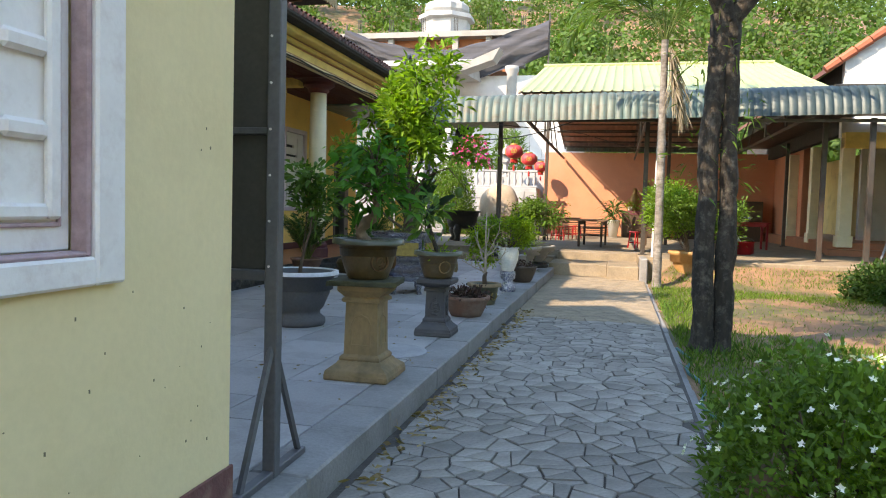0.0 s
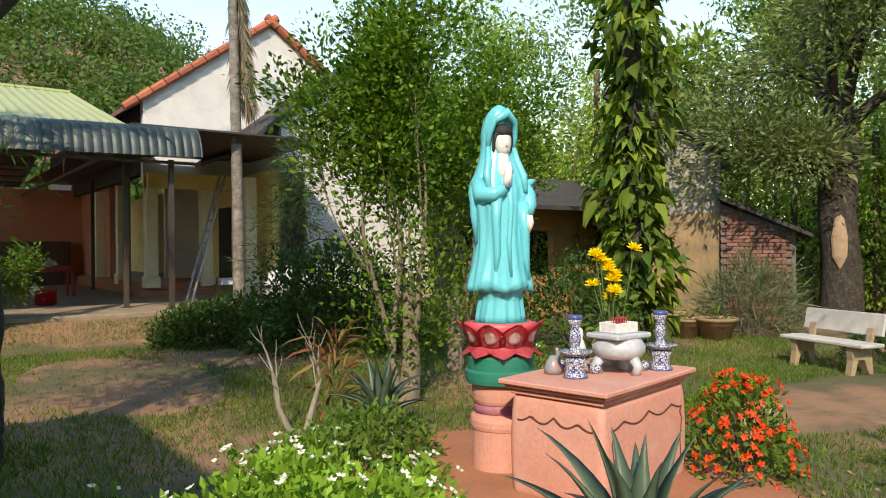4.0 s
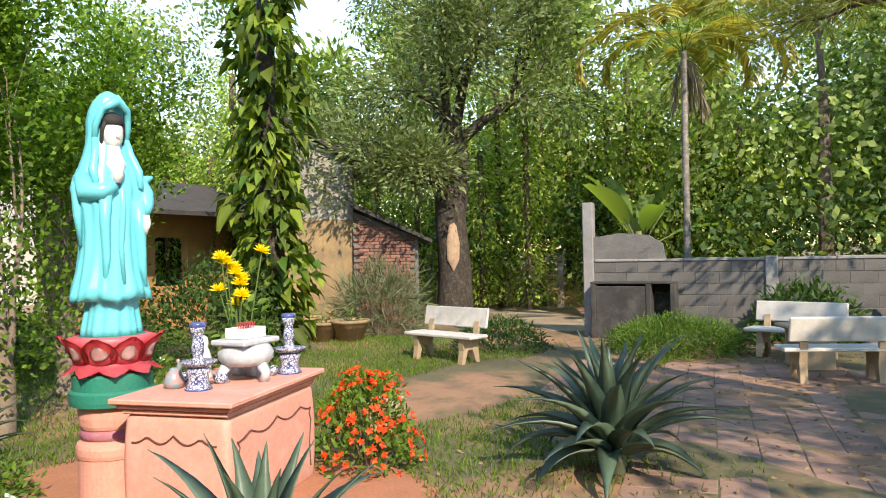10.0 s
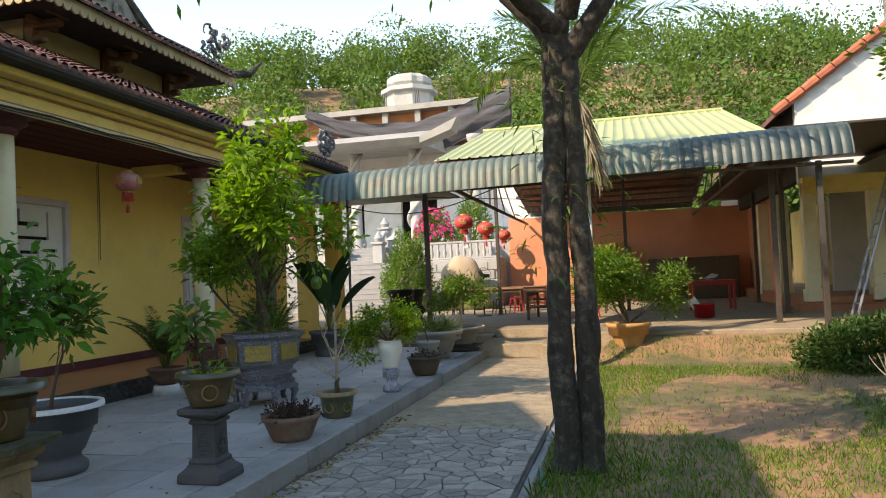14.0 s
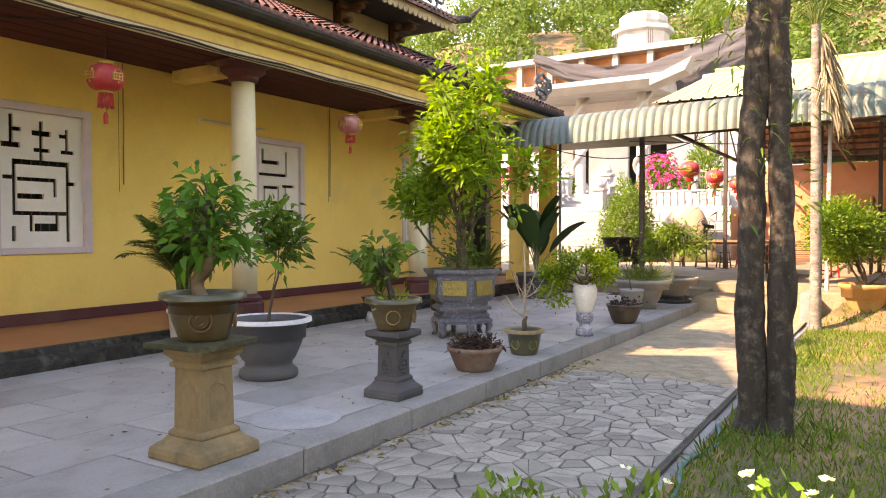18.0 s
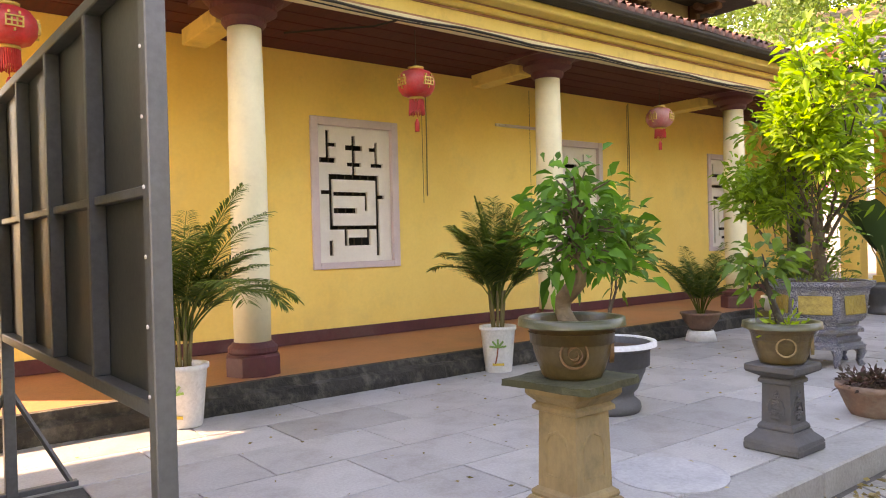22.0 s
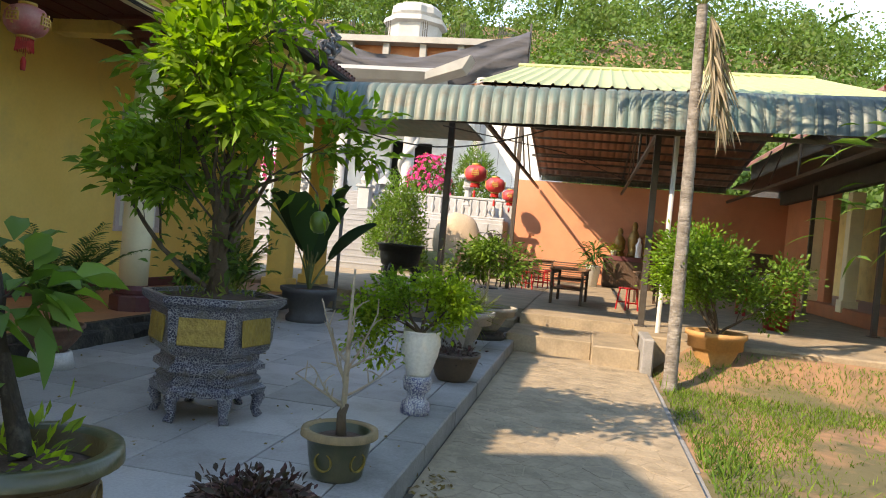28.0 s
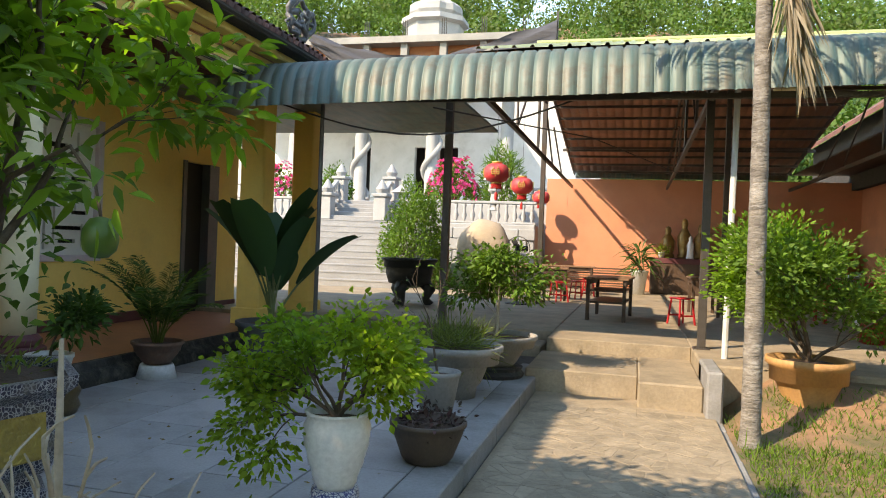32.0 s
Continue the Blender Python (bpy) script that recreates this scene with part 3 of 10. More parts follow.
part("fascia_line", box(-5.40, YB0, 3.775, -5.385, YB1, 3.797), FLINE, hall, "faded red painted line")
part("fascia_line", box(-5.31, YB0, 3.852, -5.30, YB1, 3.867), FLINE, hall, "faded red painted line")
part("roof_beam", box(-6.0, YB0, 3.705, -5.5, YB1, 3.96), DARKWOOD, hall)
part("ceiling", box(WALLX, YB0, 3.665, -5.50, YB1, 3.70), DARKWOOD, hall, "dark maroon boarded veranda ceiling")
for x in np.arange(-7.2, -5.6, 0.3):
    part("ceiling_board", box(x + 0.012, YB0 + 0.01, 3.645, x + 0.288, YB1 - 0.01, 3.668, 0.004), DARKWOOD, hall)
part("eave_edge", box(-5.2, YB0 - 0.1, 3.965, -4.93, YB1 + 0.3, 4.03, 0.01), ROOFEDGE, hall, "blackened eave edge")
part("eave_lip", box(-4.97, YB0 - 0.1, 3.985, -4.90, YB1 + 0.3, 4.06, 0.02), ROOFEDGE, hall)
cable = [(-5.33, YB0 + k * 0.6, 3.545 - 0.02 * abs(math.sin(k * 0.9))) for k in range(28)]
part("cable", tube(cable, 0.008, 5), HALLDARK, hall, "black cable stapled under the eave beam")
part("cable", tube([(-5.36, 10.2, 3.54), (-5.5, 10.0, 3.48), (-5.9, 9.7, 3.5), (-6.6, 9.6, 3.62)], 0.01, 5), HALLDARK, hall)
for y in (9.6, 11.9, 13.9, 16.2):
    part("hanging_cord", tube([(WALLX + 0.06, y, 3.6), (WALLX + 0.05, y + 0.01, 1.9)], 0.004, 4), STEEL, hall)
part("tube_lamp", tube([(WALLX + 0.06, 13.4, 3.05), (WALLX + 0.06, 14.6, 3.05)], 0.016, 8), LILAC, hall, "unlit fluorescent tube on the wall")


def tiled_slope(name, x0, z0, x1, z1, y0, y1, parent, pitch=0.19, row=0.26):
    """Half-round clay tiles in courses up a slope from (x0, z0) to (x1, z1)."""
    L = math.hypot(x1 - x0, z1 - z0)
    ux, uz = (x1 - x0) / L, (z1 - z0) / L
    nxv, nzv = -uz * (1 if ux > 0 else -1), abs(ux)
    V, F = [], []
    rows, cols = int(L / row), int((y1 - y0) / pitch)
    prof = [(-0.5, 0.0), (-0.36, 0.055), (-0.14, 0.085), (0.14, 0.085), (0.36, 0.055), (0.5, 0.0)]
    for r in range(rows):
        for c in range(cols):
            yc = y0 + (c + 0.5) * pitch
            b0 = len(V)
            jit = 0.008 * math.sin(c * 12.9 + r * 78.2)
            for s, lift in ((r * row - 0.05, 0.03), ((r + 1) * row, 0.0)):
                for q, h in prof:
                    hh = h * (1 if lift else 0.9) + lift + jit
                    V.append((x0 + ux * s + nxv * hh, yc + q * pitch * 0.98, z0 + uz * s + nzv * hh))
            for i in range(5):
                F.append((b0 + i, b0 + i + 1, b0 + 7 + i, b0 + 6 + i))
            F.append((b0, b0 + 5, b0 + 4, b0 + 1))
    return raw(name, V, F, ROOFTILE, parent)


tiled_slope("roof_tiles", -4.95, 4.03, -7.9, 5.42, YB0, 21.6, hall, 0.16, 0.2)
part("roof_deck", moved(extruded([(-5.01, 3.99), (-7.95, 5.37), (-14.2, 5.37), (-14.2, 3.99)], 16.7, "y"), pose(0, YB0, 0)), ROOFEDGE, hall)
part("roof_ridge", join(box(-8.1, YB0, 5.3, -7.75, 21.6, 5.5, 0.03)), BLACKSTONE, hall, "dark weathered ridge band")
# upper storey with carved brackets
upper = holder("upper_storey", hall, "weathered upper storey with carved brackets")
UY0, UY1, UX, UZ = 15.0, 18.7, -7.6, 5.72
STAINWALL = mat("stained_plaster", (0.42, 0.33, 0.19), (0.30, 0.24, 0.15), 2.0, 0.9, 0.2, stain=(0.10, 0.08, 0.06), stain_amount=0.7)
# unseen storey, added so that its roof shades the paving
fore = holder("shade_storey", hall, "unseen tiled storey added to shade the paving")
part("wall", box(-9.6, 2.6, 5.55, -6.7, 6.0, 7.3), STAINWALL, fore)
part("roof_deck", moved(extruded([(-10.0, 7.3), (-8.15, 8.9), (-6.2, 7.3)], 4.2, "y"), pose(0, 2.2, 0)), ROOFEDGE, fore, "dark tiled roof")
part("wall", box(-13.0, UY0, 5.1, UX, UY1, UZ + 0.35), STAINWALL, upper)
part("panel", join(*[join(box(UX, y, 5.28, UX + 0.03, y + 0.04, 5.85), box(UX, y + 1.5, 5.28, UX + 0.03, y + 1.54, 5.85), box(UX, y + 0.04, 5.28, UX + 0.03, y + 1.5, 5.32), box(UX, y + 0.04, 5.81, UX + 0.03, y + 1.5, 5.85)) for y in (15.2, 17.0)]), DARKWOOD, upper, "dark panel frames")
CARVED = mat("carved_wood", (0.20, 0.10, 0.045), (0.12, 0.06, 0.03), 4.0, 0.6, 0.3)
for y in (15.08, 16.85, 18.6):
    part("bracket", join(box(UX, y - 0.08, 5.2, UX + 0.16, y + 0.08, 5.95, 0.02), box(UX, y - 0.09, 5.58, UX + 0.62, y + 0.09, 5.70, 0.03), box(UX, y - 0.09, 5.78, UX + 0.9, y + 0.09, 5.9, 0.03),
                         box(UX + 0.22, y - 0.3, 5.60, UX + 0.34, y + 0.3, 5.72, 0.03), box(UX + 0.5, y - 0.26, 5.74, UX + 0.62, y + 0.26, 5.83, 0.03), box(UX, y - 0.07, 5.36, UX + 0.34, y + 0.07, 5.47, 0.03)), CARVED, upper, "carved wooden bracket")
EY0, EY1 = UY0 - 0.75, UY1 + 0.8
part("eave_board", join(box(-6.60, EY0, UZ - 0.02, -6.52, EY1, UZ + 0.12, 0.01), *[moved(lathe([(0.075, 0), (0.075, 0.03)], 10), pose(-6.545, y, UZ - 0.02, 0, 90)) for y in np.arange(EY0 + 0.1, EY1, 0.17)],
                        box(-12.5, EY0, UZ - 0.02, -6.6, EY0 + 0.08, UZ + 0.12, 0.01), *[moved(lathe([(0.075, 0), (0.075, 0.03)], 10), pose(x, EY0 + 0.03, UZ - 0.02, 90)) for x in np.arange(-12.4, -6.6, 0.17)]), STAINWALL, upper, "scalloped pale eave board")
tiled_slope("upper_tiles", -6.48, UZ + 0.08, -8.1, UZ + 0.92, EY0, EY1, upper, 0.17, 0.22)
YM = (EY0 + EY1) / 2
south = tiled_slope("upper_tiles", 0, 0, -(YM - EY0), 2.35, -3.0, 2.1, upper, 0.17, 0.22)
south.matrix_basis = pose(-9.5, EY0 - 0.02, UZ + 0.08, 0, 0, -90)
part("upper_deck", moved(extruded([(EY0 + 0.05, UZ + 0.03), (YM, UZ + 2.3), (EY1 - 0.05, UZ + 0.03)], 4.2, "x"), pose(-12.35, 0, 0)), ROOFEDGE, upper)
part("skirt_deck", moved(extruded([(-6.55, UZ + 0.03), (-8.15, UZ + 0.88), (-8.15, UZ + 0.03)], EY1 - EY0, "y"), pose(0, EY0, 0)), ROOFEDGE, upper)
part("soffit", box(-12.4, EY0 + 0.09, UZ + 0.1, -6.62, EY1, UZ + 0.13), CARVED, upper, "brown wooden soffit")
GABLE = mat("grey_stained_gable", (0.26, 0.25, 0.22), (0.13, 0.125, 0.11), 3.0, 0.9, 0.4, stain=(0.04, 0.038, 0.034), stain_amount=0.8, stain_scale=2.0)
part("gable_wall", moved(extruded([(EY0 + 0.75, UZ + 0.85), (YM, UZ + 2.45), (EY1 - 0.75, UZ + 0.85)], 0.12, "x"), pose(-8.16, 0, 0)), GABLE, upper, "grey stained gable with relief")
for k in range(5):
    part("gable_relief", moved(lathe([(0.16, 0), (0.17, 0.05), (0.10, 0.07), (0.03, 0.03)], 14), pose(-8.04, YM + (k - 2) * 0.45, UZ + 1.18 + 0.2 * (2 - abs(k - 2)), 0, 90)), GABLE, upper)
for sgn in (-1, 1):
    part("verge_ridge", tube([(-8.1, YM, UZ + 2.55), (-8.1, YM + sgn * 1.2, UZ + 1.55), (-8.0, YM + sgn * (YM - EY0 - 0.7), UZ + 0.95)], [0.13, 0.12, 0.12], 8), BLACKSTONE, upper, "blackened gable edge")
    ye = YM + sgn * (YM - EY0)
    part("hip_ridge", tube([(-8.0, ye - sgn * 0.75, UZ + 0.98), (-7.2, ye - sgn * 0.25, UZ + 0.55), (-6.65, ye + sgn * 0.08, UZ + 0.25), (-6.35, ye + sgn * 0.3, UZ + 0.28), (-6.15, ye + sgn * 0.45, UZ + 0.55)], [0.12, 0.11, 0.10, 0.08, 0.03], 8), BLACKSTONE, upper, "curled blackened ridge end")
part("top_ridge", tube([(-12.3, YM, UZ + 2.5), (-8.0, YM, UZ + 2.5)], 0.16, 8), BLACKSTONE, upper)
CURL = mat("black_ceramic_ornament", (0.06, 0.065, 0.075), (0.12, 0.12, 0.125), 9.0, 0.45, 0.5)


def dragon_curl(name, at, scale, parent, seed):
    """A roof ornament of interlaced curls and fins."""
    rng, bms = random.Random(seed), []
    for k in range(9):
        a0, r0 = rng.uniform(0, 6.28), rng.uniform(0.1, 0.3)
        cy, cz = rng.uniform(-0.5, 0.6), rng.uniform(0.0, 0.55)
        pts = [(rng.uniform(-0.05, 0.05), cy + r0 * (1 - i / 16) * math.cos(a0 + i * 0.5), cz + r0 * (1 - i / 16) * math.sin(a0 + i * 0.5)) for i in range(12)]
        bms.append(tube(pts, [0.055 * (1 - i / 14) for i in range(12)], 6))
    bm = moved(join(*bms), Matrix.Translation(at) @ Matrix.Scale(scale, 4))
    return part(name, bm, CURL, parent, "black curled dragon ornament", True)


dragon_curl("roof_dragon", (-5.35, 21.4, 4.25), 1.0, hall, 3)
# unseen tall roof on columns, added to shade the patio and path
porch = holder("shade_roof", hall, "unseen tall roof added to shade the patio and path")
part("roof_body", moved(extruded([(0.0, 5.2), (3.2, 7.2), (6.3, 7.2), (6.3, 5.2)], 5.0, "x"), pose(-9.3, 0, 0)), ROOFTILE, porch)
for x in (-9.0, -4.6):
    for y in (0.4, 4.4):
        part("roof_post", box(x - 0.15, y - 0.15, 0.0, x + 0.15, y + 0.15, 5.2, 0.01), CREAM, porch)
dragon_curl("roof_dragon", (-6.75, EY1 - 0.3, UZ + 0.55), 0.8, hall, 5)
for y in (21.3, 22.95):
    part("end_column", join(box(-6.05, y - 0.18, 0.215, -5.68, y + 0.18, 3.7, 0.02), box(-6.1, y - 0.23, 0.215, -5.63, y + 0.23, 0.45, 0.01)), YELLOW, hall)
part("end_roof", box(-9.0, 21.3, 3.66, -5.2, 25.2, 3.78), ROOFEDGE, hall)

# ---- front building beside the start of the walk ----
front = thing("gate_house", "pale yellow plastered building with a white-framed shuttered window", "building", kind="structure")
FW = mat("pale_yellow_plaster", (0.84, 0.71, 0.42), (0.79, 0.66, 0.37), 1.2, 0.7, 0.1, stain=(0.62, 0.50, 0.27), stain_amount=0.4, grain=30, fleck=0.05)
fy1, fx = 6.27, -1.60
for bm in wall_with_holes(fx - 0.22, fx, -3.0, fy1, -0.01, 3.4, [(4.05, 5.50, 1.06, 2.3)]):
    part("wall", bm, FW, front)
part("end_wall", box(-4.3, fy1 - 0.22, -0.01, fx - 0.22, fy1, 3.4), FW, front)
part("back_wall", box(-4.52, -3.0, -0.01, -4.3, fy1, 3.4), FW, front)
part("start_wall", box(-4.3, -3.0, -0.01, fx - 0.22, -2.78, 3.4), FW, front)
part("roof", moved(extruded([(-4.7, 3.4), (-3.0, 4.1), (-1.4, 3.4)], fy1 + 3.55, "y"), pose(0, -3.4, 0)), ROOFTILE, front)
PLINTH = mat("worn_red_plinth", (0.22, 0.09, 0.08), (0.14, 0.06, 0.055), 7.0, 0.85, 0.3, stain=(0.5, 0.42, 0.3), stain_amount=0.4, stain_scale=5.0)
part("plinth_band", box(fx, -3.0, -0.008, fx + 0.012, fy1 + 0.014, 0.23, 0.004), PLINTH, front, "worn dark red band at the wall foot")
part("plinth_band", box(-4.3, fy1, -0.008, fx, fy1 + 0.012, 0.23, 0.004), PLINTH, front, "worn dark red band at the wall foot")
DRIP = mat("paint_chips", (0.26, 0.22, 0.13))
rc = random.Random(4)
chips = []
for k in range(42):
    yy, zz = rc.uniform(4.2, 6.2), abs(rc.gauss(0.1, 0.45)) + 0.24
    s1 = rc.uniform(0.002, 0.006)
    chips.append(box(fx, yy, zz, fx + 0.0015, yy + s1, zz + s1 * rc.uniform(0.7, 2.4)))
ob = part("paint_chip", join(*chips), DRIP, front, "small dark chips in the paint")
ob["kind"] = "stuff"
shutter = holder("window", front, "white-painted window frame with carved shutter panels, edges chipped")
WF = mat("chipped_white_paint", (0.86, 0.84, 0.82), (0.80, 0.77, 0.75), 5.0, 0.5, 0.1, stain=(0.40, 0.26, 0.22), stain_amount=0.3, stain_scale=9.0, fleck=0.04)
WM = mat("mauve_paint", (0.52, 0.38, 0.40), (0.42, 0.28, 0.30), 6.0, 0.6, 0.1, stain=(0.15, 0.08, 0.07), stain_amount=0.5, stain_scale=7.0)
for y0, z0, y1, z1 in ((5.50, 0.99, 5.62, 2.40), (3.95, 0.99, 5.50, 1.07), (3.95, 2.28, 5.50, 2.40), (3.95, 1.07, 4.07, 2.28)):
    part("window_frame", box(fx - 0.03, y0, z0, fx + 0.035, y1, z1, 0.008), WF, shutter)
for y0, z0, y1, z1 in ((5.482, 1.07, 5.50, 2.28), (4.07, 1.07, 5.482, 1.085), (4.07, 2.265, 5.482, 2.28)):
    part("inner_frame", box(fx - 0.04, y0, z0, fx + 0.02, y1, z1, 0.006), WM, shutter, "mauve inner frame")
part("shutter", box(fx - 0.10, 4.07, 1.085, fx - 0.04, 5.482, 2.265, 0.004), WF, shutter)
for y0, z0, y1, z1 in ((5.43, 1.15, 5.442, 2.215), (4.2, 1.15, 5.43, 1.162)):
    part("painted_line", box(fx - 0.041, y0, z0, fx - 0.028, y1, z1, 0.003), WM, shutter, "thin mauve line round the shutter panel")
for y0, z0, y1, z1 in ((5.385, 1.17, 5.43, 2.2), (4.2, 1.17, 5.385, 1.21), (4.2, 2.16, 5.385, 2.2)):
    part("carving", box(fx - 0.04, y0, z0, fx - 0.015, y1, z1, 0.008), WF, shutter, "raised white carved strip")
for z in (1.37, 1.58, 1.79, 2.0):
    part("carving", box(fx - 0.04, 5.24, z, fx - 0.012, 5.385, z + 0.05, 0.012), WF, shutter, "raised white carved strip")

# ---- standing metal sign board, seen from behind ----
sign = thing("sign_board", "tall grey metal sign board with tube frame, seen from the back", "sign board", (-1.67, 6.765, 0.0), 181.5)
SGREY = mat("dull_sheet_metal", (0.105, 0.10, 0.095), (0.08, 0.076, 0.07), 2.0, 0.5, 0.05, metal=0.3)
part("panel", box(0.02, -0.045, 0.88, 2.6, -0.03, 2.24), SGREY, sign)
for x in (0.0, 2.56):
    part("post", box(x - 0.03, -0.03, 0.0, x + 0.03, 0.03, 2.28, 0.004), GREYSTEEL, sign)
    part("brace", tube([(x, 0, 0.62), (x, -0.30, 0.03)], 0.018, 6), GREYSTEEL, sign)
    part("brace", tube([(x, 0, 0.62), (x, 0.30, 0.03)], 0.018, 6), GREYSTEEL, sign)
    part("foot", box(x - 0.025, -0.34, 0.0, x + 0.025, 0.34, 0.035, 0.004), GREYSTEEL, sign)
for x in (0.62, 1.26, 1.90):
    part("stile", box(x, -0.03, 0.93, x + 0.035, 0.028, 2.2, 0.004), GREYSTEEL, sign)
for z in (0.885, 2.20):
    part("rail", box(0.03, -0.03, z, 2.53, 0.028, z + 0.045, 0.004), GREYSTEEL, sign)
for x0, x1 in ((0.03, 0.62), (0.655, 1.26), (1.295, 1.90), (1.935, 2.53)):
    part("cross_bar", box(x0, -0.03, 1.53, x1, 0.012, 1.56, 0.003), GREYSTEEL, sign)
for z in np.arange(0.95, 2.2, 0.2):
    part("rivet", moved(lathe([(0.006, 0), (0.006, 0.004)], 6), pose(0.012, 0.03, z, -90)), WF, sign)

# ---- terrace under the canopy ----
TZ = 0.28
terrace = thing("terrace", "smooth worn concrete terrace floor", "terrace", kind="structure")
for bm in (box(-13.0, 22.3, -0.3, -1.56, 46.0, TZ, 0.01), box(-1.555, 21.5, -0.3, 0.3, 46.0, TZ, 0.01), box(0.3, 20.0, -0.3, 13.5, 46.0, TZ + 0.002, 0.02)):
    part("floor_slab", bm, CONCRETE, terrace)
steps = obj("terrace_steps", join(box(-1.62, 20.0, -0.3, -0.36, 21.5, 0.10, 0.015), box(-0.36, 19.55, -0.3, 0.30, 21.5, 0.115, 0.02), box(-9.0, 21.6, -0.3, -1.64, 22.3, 0.14, 0.02)), CONCRETE)
tagged(steps, "low worn concrete step up to the terrace", "steps", kind="structure")
cheek = obj("step_cheek", join(box(0.30, 19.3, -0.3, 0.46, 20.3, 0.31, 0.02)), KERB)
tagged(cheek, "concrete cheek beside the step, chipped", "cheek wall", kind="structure")

canopy = thing("canopy", "open steel canopy with green sheet fascia and lime sheet roof", "canopy", kind="structure")


def corrugated(name, path, x0, x1, pitch, depth, material, parent, thick=0.004, label=""):
    """A ribbed sheet: path is (y, z) points across the ribs' length, ribs repeat along x."""
    xs, off = [], []
    x = x0
    while x < x1:
        for q, d in ((0.0, 0.0), (0.36, 0.0), (0.44, depth), (0.56, depth), (0.64, 0.0)):
            xs.append(x + q * pitch)
            off.append(d)
        x += pitch
    P = np.array(path, float)
    T = np.gradient(P, axis=0)
    N = unit(np.stack([-T[:, 1], T[:, 0]], 1))
    N = np.where(N[:, 1:2] < 0, -N, N) if abs(T[:, 0]).sum() > abs(T[:, 1]).sum() else N
    V = [[(xx, *(P[k] + N[k] * o)) for xx, o in zip(xs, off)] for k in range(len(P))]
    V = np.array(V)
    n = len(xs)
    ids = np.arange(len(P) * n).reshape(len(P), n)
    F = np.stack([ids[:-1, :-1], ids[:-1, 1:], ids[1:, 1:], ids[1:, :-1]], -1).reshape(-1, 4)
    ob = raw(name, V.reshape(-1, 3), F, material, parent, label=label)
    return ob


curve = [(19.78, 3.22), (19.80, 3.37), (19.84, 3.51), (19.90, 3.64), (19.98, 3.75), (20.12, 3.83), (20.35, 3.88)]
# darker teal for the right stretch of the fascia
DARKSHEET = mat("dark_teal_sheet", (0.012, 0.035, 0.042), (0.05, 0.075, 0.07), 1.6, 0.5, 0.06, metal=0.1, stain=(0.16, 0.17, 0.14), stain_amount=0.4, stain_scale=2.6, stretch=(7, 1, 0.3), grain=7)
for x0, x1, m_, lb in ((-5.61, 2.47, GREENSHEET, "weathered green corrugated sheet with bowed front"), (2.417, 5.35, DARKSHEET, "blackened teal corrugated sheet with bowed front")):
    awn = corrugated("fascia_sheet", curve, x0, x1, 0.165, -0.022, m_, canopy, label=lb)
    awn.matrix_basis = Matrix.Rotation(radians(-1.2), 4, "Y")
RY, RZ, EZ = 26.5, 5.64, 3.88
fall = (RZ - EZ) / (RY - 20.3)
corrugated("roof_sheet", [(20.3, EZ), (23.4, (EZ + RZ) / 2 - 0.01), (RY, RZ)], -2.5, 3.95, 0.22, 0.03, LIMESHEET, canopy, label="faded lime corrugated roofing")
corrugated("roof_sheet_back", [(RY, RZ), (31.1, (RZ + 4.08) / 2), (35.7, 4.08)], -2.5, 3.95, 0.22, 0.03, LIMESHEET, canopy)
corrugated("roof_underside", [(20.3, EZ - 0.05), (23.4, (EZ + RZ) / 2 - 0.06), (RY, RZ - 0.06), (31.1, (RZ + 4.08) / 2 - 0.06), (35.7, 4.02)], -2.5, 3.95, 0.22, 0.02, RUSTSHEET, canopy, label="rusty underside of the roofing")
part("side_sheet", box(-9.2, 20.3, 3.60, -3.0, 25.0, 3.64), GREENSHEET, canopy)
part("ridge_cap", tube([(-2.55, RY, RZ + 0.02), (4.0, RY, RZ + 0.02)], 0.06, 8), LIMESHEET, canopy)
for x, y, h in ((-3.0, 21.4, 3.7), (0.41, 21.4, 3.9), (4.17, 21.4, 3.9), (4.78, 20.3, 3.3), (4.9, 24.3, 3.7), (1.3, 27.5, 4.85), (-2.45, 27.5, 4.85), (5.2, 30.0, 3.7)):
    part("post", join(box(x - 0.05, y - 0.05, 0.1, x + 0.05, y + 0.05, h, 0.006), box(x - 0.1, y - 0.1, 0.1, x + 0.1, y + 0.1, 0.3, 0.01)), STEEL, canopy)
part("pipe_post", tube([(-4.55, 20.6, 0.1), (-4.55, 20.6, 3.5)], 0.03, 8), GREYSTEEL, canopy)
part("pipe_post", tube([(0.60, 20.6, 0.2), (0.63, 20.6, 3.4)], 0.035, 8), WHITEWASH, canopy, "thin white pipe")
beams = []
for y, z in ((20.1, 3.41), (20.35, 3.75), (22.8, 4.48), (27.6, 5.3), (33.0, 4.4)):
    beams.append(box(-2.6, y - 0.03, z - 0.08, 4.1, y + 0.03, z, 0.0))
beams.append(box(-6.0, 20.05, 3.19, 5.3, 20.11, 3.25))
for b6 in beams:
    part("beam", b6, STEEL, canopy)
for k in range(19):
    yy = 20.9 + 0.78 * k
    zz = EZ - 0.11 + (yy - 20.3) * fall if yy < RY else RZ - 0.11 - (yy - RY) * 0.18
    part("purlin", box(-2.45, yy - 0.025, zz - 0.10, 3.9, yy + 0.025, zz - 0.04), STEEL, canopy)
part("end_strip", box(-2.4, 35.5, 3.80, 3.9, 35.56, 4.02), GREENSHEET, canopy, "pale corrugated strip under the back eave")
part("side_roof", box(4.0, 20.2, 3.93, 8.3, 25.0, 3.97), STEEL, canopy, "rusty sheet over the passage to the house")
